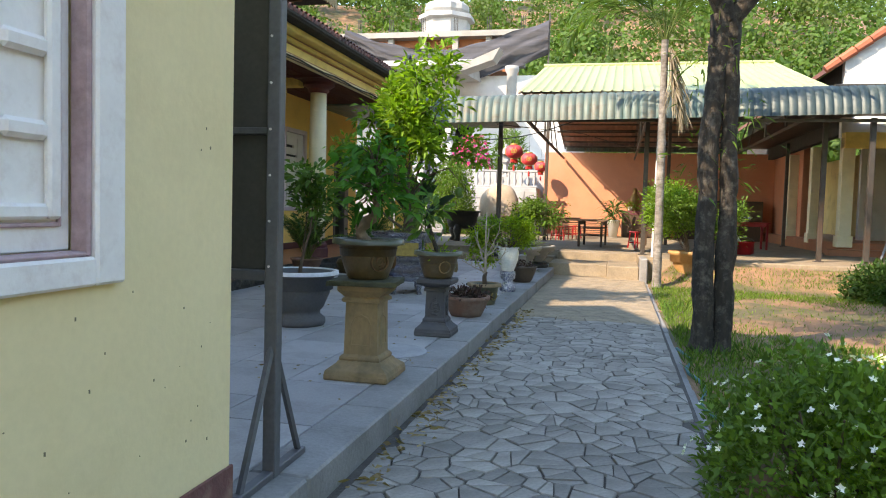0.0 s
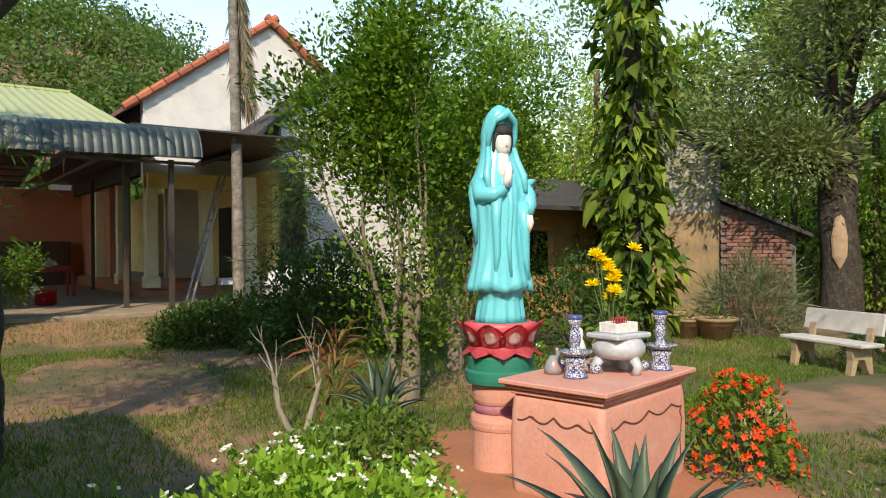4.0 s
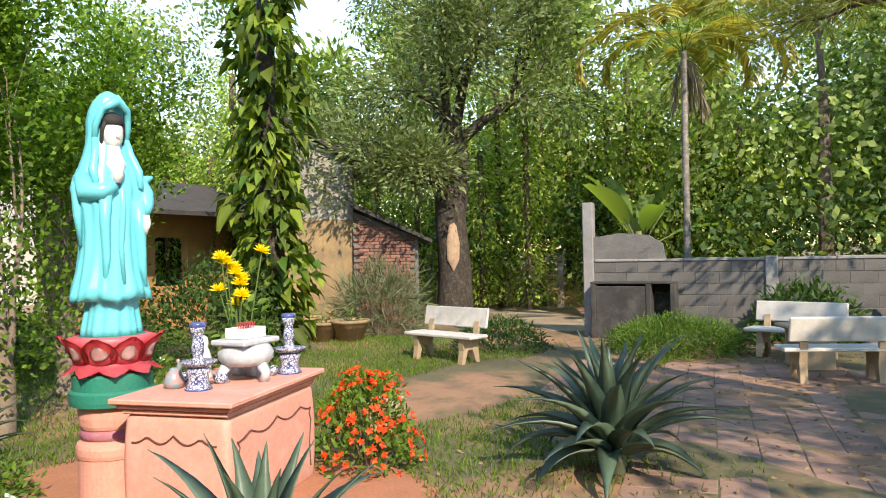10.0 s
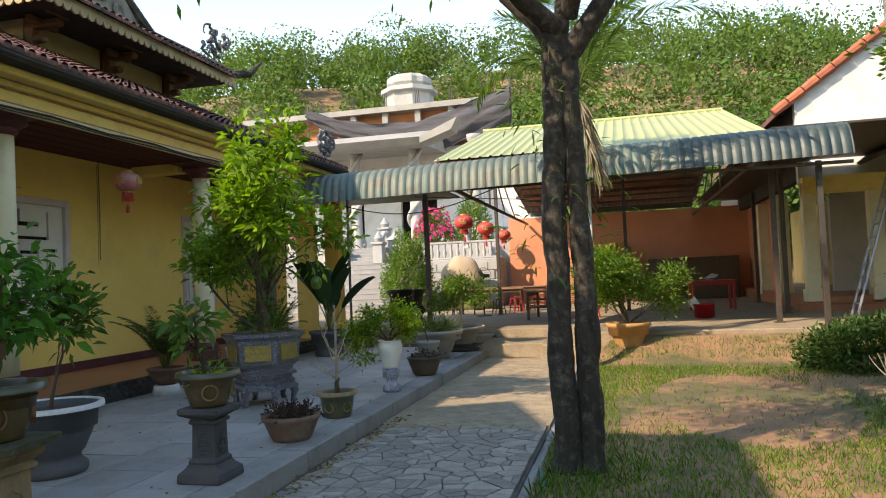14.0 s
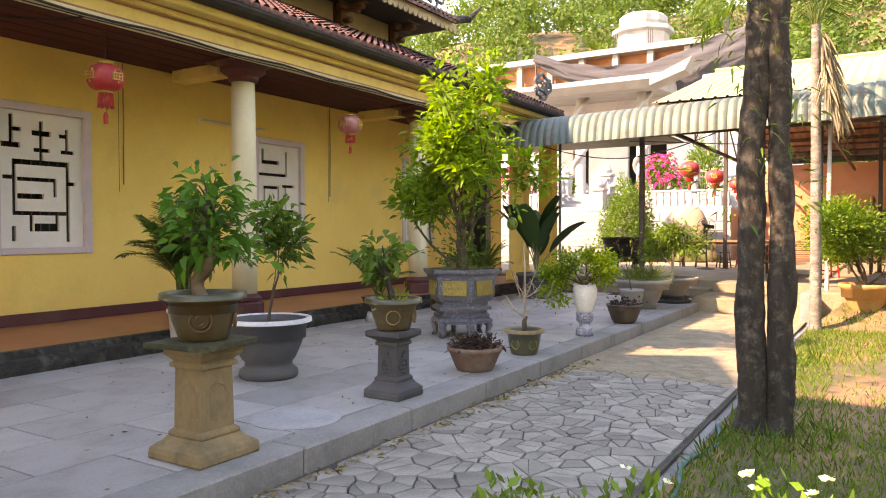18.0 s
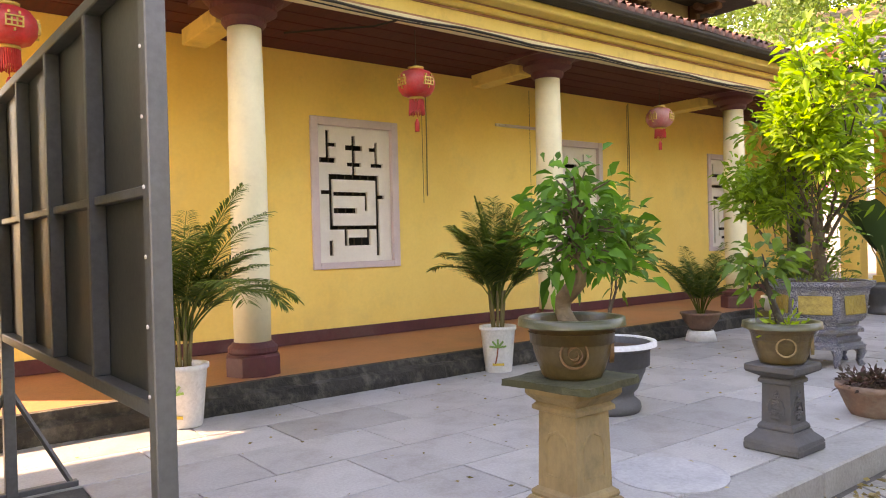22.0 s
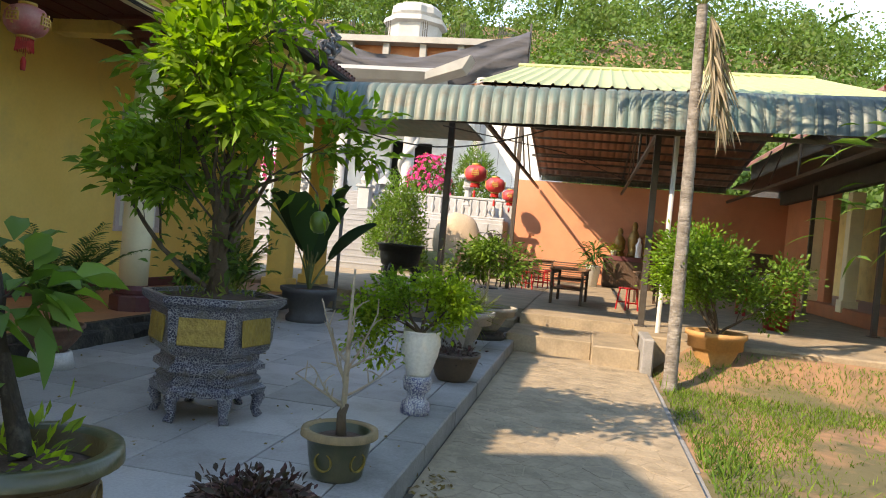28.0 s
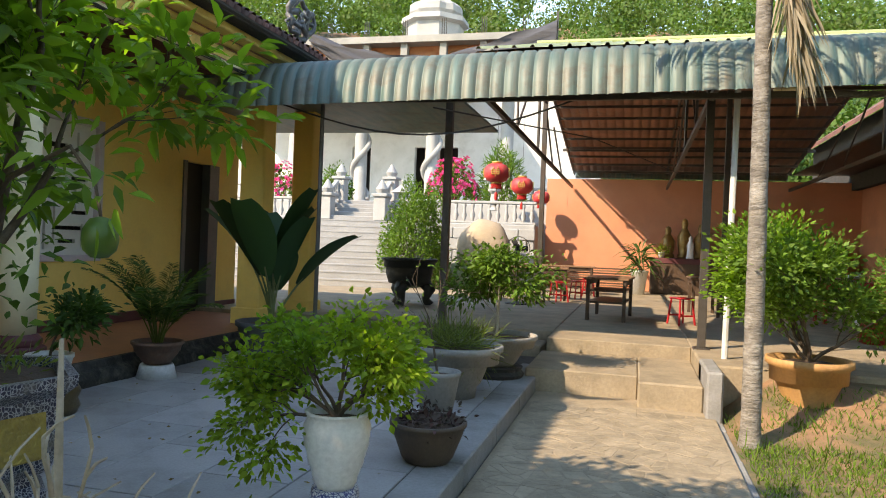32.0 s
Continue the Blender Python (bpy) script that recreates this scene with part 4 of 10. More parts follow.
part("side_roof", box(4.0, 25.0, 3.93, 5.75, 35.2, 3.97), STEEL, canopy)
trs = []
for x in (-2.45, 0.41, 3.85):
    trs += [box(x - 0.03, 20.2, 3.42, x + 0.03, 34.9, 3.5), tube([(x, 20.3, 3.7), (x, RY, RZ - 0.2)], 0.035, 6), tube([(x, RY, RZ - 0.2), (x, 35.5, 3.92)], 0.035, 6), tube([(x, RY, RZ - 0.2), (x, RY, 3.5)], 0.03, 6)]
    for y0, y1 in ((21.6, 23.8), (23.8, RY)):
        trs.append(tube([(x, y0, 3.5), (x, y1, 3.7 + (y1 - 20.3) * fall)], 0.022, 5))
        trs.append(tube([(x, y0, 3.5), (x, y0, 3.7 + (y0 - 20.3) * fall)], 0.022, 5))
        trs.append(tube([(x, 2 * RY - y0, 3.5), (x, 2 * RY - y1, 3.5 + (y1 - 21.0) * 0.32)], 0.022, 5))
for z in (3.55, 3.85):
    trs.append(box(1.3, 21.4, z, 5.2, 21.44, z + 0.04))
for b6 in trs:
    part("truss_bar", b6, STEEL, canopy)

wall_orange = obj("wall_orange", join(box(-3.25, 35.0, TZ, 6.0, 35.22, 3.72, 0.01), box(5.8, 30.5, TZ, 6.02, 35.0, 3.9, 0.01)), ORANGE)
tagged(wall_orange, "orange plastered wall at the back of the canopy", "wall", kind="structure")

# ---- white house with red-edged gable ----
house = thing("white_house", "white gabled house with red tile edges and a pillared porch", "house", kind="structure")
HY = 25.2
part("gable_wall", moved(extruded([(5.5, 3.4), (5.5, 5.45), (9.05, 7.95), (12.6, 5.45), (12.6, 3.4)], 0.25, "y"), pose(0, HY, 0)), WHITEWASH, house)
part("porch_wall", join(box(6.9, HY + 3.0, TZ, 12.6, HY + 3.2, 3.4), box(9.2, 22.9, 0.0, 12.6, 23.1, 5.6)), WHITEWASH, house)
# near-black colour stands in for the shade under the canopy roof
part("side_beam", box(5.52, HY + 0.25, 3.5, 5.72, 40.0, 5.4), ROOFEDGE, house, "wall under the eave, coloured dark for the shade there")
part("side_wall", box(12.4, HY, 0.0, 12.6, 40.0, 5.45), WHITEWASH, house)
part("inner_wall", box(8.3, 23.4, 0.2, 8.5, 40.0, 3.6), PALE, house, "cream side wall behind the porch")
part("porch_floor", join(box(5.5, 25.0, 0.2, 8.3, 40.0, 0.62, 0.02), box(5.2, 24.6, 0.2, 8.3, 25.0, 0.45, 0.02)), TERRACOTTA, house, "raised terracotta porch floor")
part("porch_beam", box(5.5, 24.8, 3.1, 8.3, 25.15, 3.5), PALE, house)
for x, y in ((5.65, 25.1), (5.65, 28.2), (5.65, 31.2), (7.1, 25.1), (7.9, 24.0)):
    part("pillar", join(box(x - 0.15, y - 0.15, 0.5 if y > 24.5 else 0.25, x + 0.15, y + 0.15, 3.4, 0.01), box(x - 0.19, y - 0.19, 0.5 if y > 24.5 else 0.25, x + 0.19, y + 0.19, 0.8, 0.01)), CREAM, house)
for k, y in enumerate((26.4, 29.4)):
    # near-black sheet painted in for the shade of the doorway
    part("doorway", box(8.27, y, 0.62, 8.3, y + 1.0, 2.75), HALLDARK, house, "near-black sheet for the shade in the doorway")
verge = join(*[moved(lathe([(0.11, -0.2), (0.13, 0.2)], 8), Matrix.Translation(p) @ Vector((a, 0, b)).to_track_quat("Z", "Y").to_matrix().to_4x4()) for p, a, b in
               [((5.15 + 3.9 * k / 11, HY - 0.12, 5.28 + 2.8 * k / 11), 3.9, 2.8) for k in range(12)] + [((9.05 + 3.9 * k / 11, HY - 0.12, 8.08 - 2.8 * k / 11), 3.9, -2.8) for k in range(12)]])
part("verge_tiles", verge, mat("red_verge_tile", (0.42, 0.12, 0.06), (0.3, 0.09, 0.05), 5.0, 0.8, 0.3, per="island"), house, "red clay tiles along the gable")
part("roof", moved(extruded([(5.1, 5.15), (9.05, 7.98), (13.0, 5.15), (13.0, 5.28), (9.05, 8.12), (5.1, 5.28)], 15.0, "y"), pose(0, HY - 0.1, 0)), ROOFTILE, house)
part("lean_to_roof", moved(extruded([(6.9, 3.75), (10.4, 6.45), (13.2, 4.6), (13.2, 4.7), (10.4, 6.58), (6.8, 3.8)], 2.6, "y"), pose(0, 22.6, 0)), ROOFEDGE, house, "dark lean-to roof edge")
part("lean_to_gable", moved(extruded([(8.3, 3.5), (8.3, 4.7), (10.4, 6.38), (12.9, 4.65), (12.9, 0.0), (9.0, 0.0), (9.0, 3.5)], 0.12, "y"), pose(0, 22.8, 0)), WHITEWASH, house)

# ---- block wall along the garden's far side ----
gwall = new("wall_garden")
tagged(gwall, "grey concrete block wall, stained and sun-flecked", "wall", kind="structure")
GZB = -0.24
WA, WB = Vector((14.2, 8.64, 0)), Vector((14.3, -1.12, 0))
wdir = (WB - WA).normalized()
wlen = (WB - WA).length
wturn = math.degrees(math.atan2(wdir.y, wdir.x))
gwall.matrix_basis = pose(WA.x, WA.y, -0.24, 0, 0, wturn)
part("core", box(0, -0.06, -0.2, wlen, 0.06, 1.42), MORTAR, gwall)
part("coping", moved(join(*[box(0.02 + 0.8 * k, -0.09, 1.40, 0.81 + 0.8 * k, 0.09, 1.45 + 0.006 * math.sin(k * 4.1), 0.008) for k in range(int(wlen / 0.8))]), pose(0, 0, 0)), KERB, gwall, "rough cement coping")
for k in (3, 6, 9):
    part("pier", box(0.98 * k, -0.11, -0.2, 0.98 * k + 0.2, 0.11, 1.47, 0.012), KERB, gwall, "cement pier of the wall")
raised = [(0.0, 1.3), (0.0, 1.86), (0.5, 1.93), (1.0, 1.88), (1.25, 1.72), (1.32, 1.3)]
part("raised_end", moved(extruded(raised, 0.13, "y"), pose(0, -0.065, 0)), MORTAR, gwall, "higher end of the wall with a curved top")
part("gate_post", box(-0.20, -0.10, -0.2, 0.0, 0.10, 2.52, 0.015), KERB, gwall, "grey concrete gate post")
bw, bh = 0.40, 0.20
bmesh_block = bpy.data.meshes.new("block")
bb = box(-bw / 2 + 0.003, -0.068, 0.002, bw / 2 - 0.003, 0.068, bh - 0.003, 0.005)
bb.to_mesh(bmesh_block)
bb.free()
bmesh_block.materials.append(BLOCKWALL)
for r in range(10):
    for c in range(int(wlen / bw)):
        x = (c + 0.5 + 0.5 * (r % 2)) * bw
        if r >= 7 and (x > 1.1 or r > 7) or x > wlen - 0.2:
            continue
        o = new("block", bmesh_block)
        o.parent = gwall
        o.matrix_basis = pose(x, 0.004 * math.sin(x * 31 + r), r * bh)

# mouldy concrete, its base colour lowered for the shade of plants over it
MOULDSLAB = mat("mouldy_shaded_concrete", (0.05, 0.048, 0.045), (0.03, 0.029, 0.027), 2.5, 0.95, 0.4, stain=(0.13, 0.125, 0.115), stain_amount=0.5, stain_scale=2.0)
boxy = thing("concrete_bin", "dark concrete bin with open front against the block wall", "bin", (WA.x, WA.y, GZB), wturn)
part("slab_top", box(0.02, -0.68, 1.12, 1.72, -0.12, 1.165, 0.012), MOULDSLAB, boxy)
for x in (0.04, 1.15, 1.62):
    part("side", box(x, -0.72, 0.0, x + 0.1, -0.12, 1.12, 0.012), MOULDSLAB, boxy)
part("back", box(0.14, -0.2, 0.0, 1.62, -0.13, 1.12), BLACKSTONE, boxy)
boxy.scale = (0.88, 0.7, 0.9)
part("front_slab", box(0.14, -0.70, 0.0, 1.15, -0.64, 1.08, 0.01), MOULDSLAB, boxy, "mouldy front slab, coloured dark for the shade on it")

# ---- trees ----
BARK = mat("dark_bark", (0.014, 0.0115, 0.009), (0.055, 0.043, 0.032), 13.0, 0.95, 1.0, stain=(0.19, 0.17, 0.14), stain_amount=0.55, stain_scale=12.0, stretch=(1, 1, 0.35), grain=22)
PINEBARK = mat("pine_bark", (0.13, 0.085, 0.062), (0.022, 0.015, 0.012), 9.0, 0.95, 1.0, stain=(0.30, 0.22, 0.18), stain_amount=0.6, stain_scale=6.0, stretch=(1, 1, 0.25), grain=18)
PALMBARK = mat("palm_bark", (0.26, 0.235, 0.205), (0.12, 0.105, 0.09), 5.0, 0.9, 0.9, stain=(0.42, 0.40, 0.37), stain_amount=0.65, stain_scale=7.0, stretch=(1, 1, 3.0), grain=14)
TWIG = mat("brown_twig", (0.13, 0.09, 0.06), (0.09, 0.065, 0.045), 9.0, 0.9, 0.4)
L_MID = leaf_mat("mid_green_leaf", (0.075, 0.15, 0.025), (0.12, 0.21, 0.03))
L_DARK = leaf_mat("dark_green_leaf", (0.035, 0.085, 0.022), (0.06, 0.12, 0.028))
L_BRIGHT = leaf_mat("bright_green_leaf", (0.16, 0.27, 0.03), (0.24, 0.33, 0.035), 0.5)
L_HILL = leaf_mat("hill_leaf", (0.058, 0.12, 0.024), (0.085, 0.155, 0.03), 0.33, 0.6, 0.15, dry=(0.085, 0.125, 0.038))
# dry is here a darker green mixed in by noise
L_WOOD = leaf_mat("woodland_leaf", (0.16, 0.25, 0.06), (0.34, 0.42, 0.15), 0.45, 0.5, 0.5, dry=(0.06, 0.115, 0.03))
L_PALM = leaf_mat("palm_leaf", (0.038, 0.09, 0.022), (0.08, 0.135, 0.03), 0.35)
L_DRY = leaf_mat("dry_leaf", (0.30, 0.22, 0.12), (0.20, 0.14, 0.08), 0.3, 0.8)


def broad_tree(label, at, trunk, height, radius, crown_mat, leaf=(0.09, 0.045), per=26, seed=1, depth=4, split=3, spread=0.65, puff=0.3, bark=None, lean=(0, 0), up=0.15, simple=False, length=None, name="tree"):
    """A tapered trunk with limbs, and a crown of single leaves."""
    t = thing(name, label, "tree", at)
    L = length or height * 0.28
    top = Vector((lean[0], lean[1], trunk))
    limbs, tips = grow(top, (lean[0] * 0.3, lean[1] * 0.3, 1), L, radius * 0.6, depth, spread, split, 0.25, up, seed)
    r2 = random.Random(seed + 50)
    k = 7
    pts = [Vector((lean[0] * i / k + r2.gauss(0, 0.02) * (i > 0), lean[1] * i / k + r2.gauss(0, 0.02) * (i > 0), trunk * i / k - (0.1 if i == 0 else 0))) for i in range(k)] + [top]
    rad = [radius * (1.35 if i == 0 else 1.1 - 0.5 * i / k) for i in range(k + 1)]
    part("trunk", join(tube(pts, rad, 12, cap=False), limbs_mesh(limbs, 7, 0.004)), bark or BARK, t, smooth=True)
    P, D = cloud(tips, per, puff)
    n = len(P)
    ln = leaf[0] * RNG.uniform(0.7, 1.3, n)
    v, f = (small_leaves if simple else leaf_arrays)(P, D, ln, ln * leaf[1] / leaf[0])
    raw("crown", v, f, crown_mat, t)
    return t


def hill_trees(name, label, n, picker, size, mat_, per, leaf, seed):
    """A wood too far off to count, of rounded crowns made of leaf clumps."""
    rng = np.random.default_rng(seed)
    P, D, S = [], [], []
    for x, y in picker(rng, n):
        z = float(land(x, y))
        s = size * rng.uniform(0.7, 1.4)
        m = int(per * rng.uniform(0.8, 1.2))
        lobes = rng.normal(size=(5, 3)) * s * np.array([0.45, 0.45, 0.35]) + np.array([0, 0, s * 1.1])
        c = lobes[rng.integers(0, 5, m)]
        d = unit(rng.normal(size=(m, 3)))
        q = np.array([x, y, z]) + c + d * s * 0.55 * rng.uniform(0.7, 1.06, (m, 1)) ** 0.7
        P.append(q)
        D.append(d)
        S.append(np.full(m, leaf) * rng.uniform(0.6, 1.4, m))
    P, D, S = np.concatenate(P), np.concatenate(D), np.concatenate(S)
    v, f = shell_leaves(P, D, S, S * 0.65)
    ob = raw(name, v, f, mat_)
    return tagged(ob, label, "trees", kind="stuff")


def on_hill(rng, n):
    out = []
    while len(out) < n:
        a, r = radians(rng.uniform(-42, 52)), rng.uniform(52, 150) if rng.random() < 0.75 else rng.uniform(48, 80)
        x, y = 1 + r * math.sin(a), 4 + r * math.cos(a)
        if y > 52 and not (-26 < x < -2 and y < 72):
            out.append((x, y))
    return out


hill_trees("hill_wood", "dense green trees covering the hillside", 680, on_hill, 3.5, L_HILL, 500, 0.48, 3)

# ---- potted plants along the patio ----
BROWNGLAZE = mat("brown_glazed_clay", (0.125, 0.08, 0.028), (0.07, 0.048, 0.02), 9.0, 0.32, 0.15, stain=(0.22, 0.17, 0.09), stain_amount=0.45, stain_scale=9.0, grain=45, fleck=0.3)
REDDISH = mat("worn_reddish_clay", (0.22, 0.11, 0.075), (0.14, 0.085, 0.065), 6.0, 0.8, 0.3, stain=(0.30, 0.27, 0.23), stain_amount=0.5, stain_scale=4.0)
GREENGLAZE = mat("dark_green_glaze", (0.055, 0.07, 0.04), (0.09, 0.085, 0.045), 5.0, 0.3, 0.1, stain=(0.2, 0.16, 0.1), stain_amount=0.4)
TANSTONE = mat("tan_cast_stone", (0.34, 0.235, 0.12), (0.22, 0.155, 0.085), 4.0, 0.88, 0.35, stain=(0.10, 0.09, 0.05), stain_amount=0.75, stain_scale=4.0, stretch=(1, 1, 0.5), grain=25)
GREYSTONE = mat("dark_grey_cast_stone", (0.065, 0.068, 0.075), (0.045, 0.047, 0.053), 5.0, 0.75, 0.2, stain=(0.2, 0.19, 0.18), stain_amount=0.35)
MOSSTOP = mat("mossy_slab_top", (0.085, 0.085, 0.04), (0.03, 0.034, 0.018), 6.0, 0.9, 0.4)
GREYBOWL = mat("grey_cement_bowl", (0.085, 0.09, 0.10), (0.12, 0.12, 0.125), 3.0, 0.7, 0.15, stain=(0.05, 0.045, 0.04), stain_amount=0.5)
PALEBOWL = mat("pale_cement_bowl", (0.33, 0.31, 0.285), (0.24, 0.23, 0.21), 3.0, 0.8, 0.2, stain=(0.10, 0.095, 0.085), stain_amount=0.6)
WHITERIM = mat("white_rim_paint", (0.74, 0.74, 0.74), (0.62, 0.62, 0.63), 4.0, 0.6, 0.1, stain=(0.3, 0.28, 0.26), stain_amount=0.4)
WHITEPOT = mat("white_glazed_pot", (0.76, 0.76, 0.74), (0.68, 0.68, 0.66), 3.0, 0.3, 0.04, stain=(0.4, 0.37, 0.32), stain_amount=0.25)
YELLOWCLAY = mat("ochre_clay", (0.50, 0.27, 0.10), (0.40, 0.21, 0.085), 4.0, 0.7, 0.15, stain=(0.24, 0.15, 0.08), stain_amount=0.5)
def porcelain(name, ground_, line_, cell, thin, rough=0.3):
    """Glazed ware with fine painted scrollwork and grime."""
    m, nt, links, p = nodes_of(name)
    co = nt.new("ShaderNodeTexCoord")
    wob = nt.new("ShaderNodeTexNoise")
    wob.inputs["Scale"].default_value, wob.inputs["Detail"].default_value = cell * 0.5, 3.0
    links.new(co.outputs["Object"], wob.inputs["Vector"])
    mv = nt.new("ShaderNodeVectorMath")
    mv.operation = "MULTIPLY_ADD"
    links.new(wob.outputs["Color"], mv.inputs[0])
    mv.inputs[1].default_value = (1.6 / cell,) * 3
    links.new(co.outputs["Object"], mv.inputs[2])
    vo = nt.new("ShaderNodeTexVoronoi")
    vo.feature = "DISTANCE_TO_EDGE"
    vo.inputs["Scale"].default_value = cell
    links.new(mv.outputs[0], vo.inputs["Vector"])
    lines = ramped(nt, links, vo.outputs["Distance"], thin, thin * 2.2)
    col = mixed(nt, links, lines, line_, ground_)
    col = mixed(nt, links, ramped(nt, links, noisy(nt, links, 9.0, 5.0), 0.5, 0.75), col, (0.12, 0.115, 0.105))
    links.new(col, p.inputs["Base Color"])
    p.inputs["Roughness"].default_value = rough
    bp = nt.new("ShaderNodeBump")
    bp.inputs["Strength"].default_value, bp.inputs["Distance"].default_value = 0.5, 0.004
    links.new(lines, bp.inputs["Height"])
    links.new(bp.outputs[0], p.inputs["Normal"])
    MATS[name] = m
    return m


BLUEWHITE = porcelain("navy_porcelain", (0.012, 0.017, 0.05), (0.33, 0.345, 0.38), 52.0, 0.05)
WHITEBLUE = porcelain("white_blue_porcelain", (0.58, 0.60, 0.64), (0.015, 0.03, 0.17), 55.0, 0.065)
GOLDPANEL = mat("gold_relief_panel", (0.40, 0.29, 0.07), (0.27, 0.19, 0.05), 14.0, 0.45, 0.7, metal=0.3, grain=30)
L_AVOCADO = leaf_mat("broad_green_leaf", (0.055, 0.13, 0.03), (0.10, 0.19, 0.035), 0.4, 0.35)
L_GLOSS = leaf_mat("glossy_blue_green_leaf", (0.028, 0.125, 0.022), (0.06, 0.20, 0.03), 0.42, 0.3, 0.4)
L_STAR = leaf_mat("light_green_leaf", (0.105, 0.21, 0.025), (0.17, 0.29, 0.035), 0.45)
L_PURPLE = leaf_mat("purple_leaf", (0.075, 0.03, 0.035), (0.05, 0.04, 0.03), 0.2, 0.5)
L_BANANA = leaf_mat("dark_banana_leaf", (0.018, 0.05, 0.022), (0.03, 0.07, 0.025), 0.2, 0.4)
GRASSY = leaf_mat("pot_grass", (0.10, 0.14, 0.04), (0.16, 0.20, 0.06), 0.4)
PALETWIG = mat("pale_bare_twig", (0.44, 0.37, 0.28), (0.33, 0.26, 0.18), 9.0, 0.9, 0.3)


def hollow(profile, wall=0.03, depth=0.75, **kw):
    """An open pot: the outer profile, then back down inside."""
    r, z = profile[-1]
    z0 = profile[0][1]
    inner = [(r - wall, z), (r - wall * 1.3, z - (z - z0) * (1 - depth) - 0.04)]
    return lathe(profile + inner, **kw)


def potted(name, label, at, profile, material, turn=0.0, soil=SOIL, rim=None, sides=None, wall=0.03, wave=None):
    """A pot with its soil; the plant's own parts are added to it."""
    t = thing(name, label, "potted plant", at, turn, "potted plants in the temple garden")
    part("pot", hollow(profile, wall, n=32, sides=sides, wave=wave), material, t, smooth=not sides)
    r, z = profile[-1]
    bm = lathe([(r - wall * 0.9, z - 0.055), (r * 0.6, z - 0.035), (0.03, z - 0.025)], 20, sides)
    part("soil", bm, soil, t, smooth=True)
    if rim:
        part("rim", lathe([(r - wall, z - 0.02), (r - wall * 0.8, z + 0.012), (r + 0.015, z + 0.012), (r + 0.02, z - 0.025)], 32, cap=False), rim, t, smooth=True)
    return t


def foliage(parent, tips, per, puff, leaf, material, simple=False, droop=0.15, name="leaves", flat=0.7):
    P, D = cloud(tips, per, puff, flat)
    ln = leaf[0] * RNG.uniform(0.65, 1.25, len(P))
    v, f = small_leaves(P, D, ln, ln * leaf[1] / leaf[0]) if simple else leaf_arrays(P, D, ln, ln * leaf[1] / leaf[0], droop=droop)
    return raw(name, v, f, material, parent)


def shrub(parent, base, way, length, radius, depth, per, puff, leaf, material, seed, spread=0.6, split=3, bark=None, up=0.2, bend=0.3, simple=False, droop=0.2, shrink=0.68, leafy=1):
    limbs, tips = grow(base, way, length, radius, depth, spread, split, bend, up, seed, shrink, leafy)
    part("stem", limbs_mesh(limbs, 7), bark or TWIG, parent, smooth=True)
    foliage(parent, tips, per, puff, leaf, material, simple, droop)


def fronds(parent, n, length, at, material, lean=(0.5, 1.2), leaflets=34, leaf=(0.26, 0.022), seed=0, droop=0.9, stem_mat=None):
    """Feather fronds: an arching stalk each, with two rows of leaflets."""
    rng = np.random.default_rng(seed)
    P, D, S, stalks = [], [], [], []
    for k in range(n):
        a = 2 * math.pi * (k * 0.382 + rng.uniform(-0.05, 0.05))
        tilt = rng.uniform(*lean)
        L = length * rng.uniform(0.75, 1.15)
        p = np.array(at, float) + np.array([math.cos(a), math.sin(a), 0]) * rng.uniform(0.0, 0.05)
        pts = [p.copy()]
        el = math.pi / 2 - tilt * 0.35
        for i in range(12):
            el -= tilt * droop / 12 * (0.5 + i / 8)
            p = p + np.array([math.cos(a) * math.cos(el), math.sin(a) * math.cos(el), math.sin(el)]) * L / 12
            pts.append(p.copy())
        pts = np.array(pts)
        stalks.append(tube(pts, list(np.linspace(0.009, 0.003, 13)), 4, cap=False))
        side = np.array([-math.sin(a), math.cos(a), 0])
        for i in range(leaflets):
            u = 0.28 + 0.72 * i / leaflets
            q = u * 12
            i0 = min(int(q), 11)
            base = pts[i0] + (pts[i0 + 1] - pts[i0]) * (q - i0)
            tan = unit(pts[i0 + 1] - pts[i0])
            for s in (-1, 1):
                P.append(base)
                D.append(side * s + tan * 0.75 + np.array([0, 0, 0.12]) + rng.normal(size=3) * 0.06)
                S.append(leaf[0] * math.sin(math.pi * (0.12 + 0.80 * u)) ** 0.7 * rng.uniform(0.85, 1.1))
    for s_ in stalks:
        part("frond_stalk", s_, stem_mat or GRASSY, parent, smooth=True)
    S = np.array(S)
    v, f = leaf_arrays(np.array(P), np.array(D), S, np.full(len(S), leaf[1]), fold=0.15, droop=0.25, face_up=1.5)
    raw("leaflet", v, f, material, parent)


def emblem(parent, r, z, size, material, angle=0.0, knot=False):
    """A raised double ring on a pot's side, with a coiled creature inside if wanted."""
    m = Matrix.Rotation(radians(angle), 4, "Z") @ pose(r, 0, z, 0, 90)
    bits = [lathe([(size, -0.012), (size, 0.006), (size * 0.86, 0.006), (size * 0.86, -0.012)], 24, cap=False)]
    if knot:
        bits.append(tube([(size * 0.6 * (1 - u * 0.6) * math.cos(9 * u), size * 0.6 * (1 - u * 0.6) * math.sin(9 * u), 0.003) for u in np.linspace(0, 1, 20)], [0.005 + 0.004 * math.sin(k) for k in range(20)], 6))
    part("emblem", moved(join(*bits), m), material, parent, "round raised emblem")


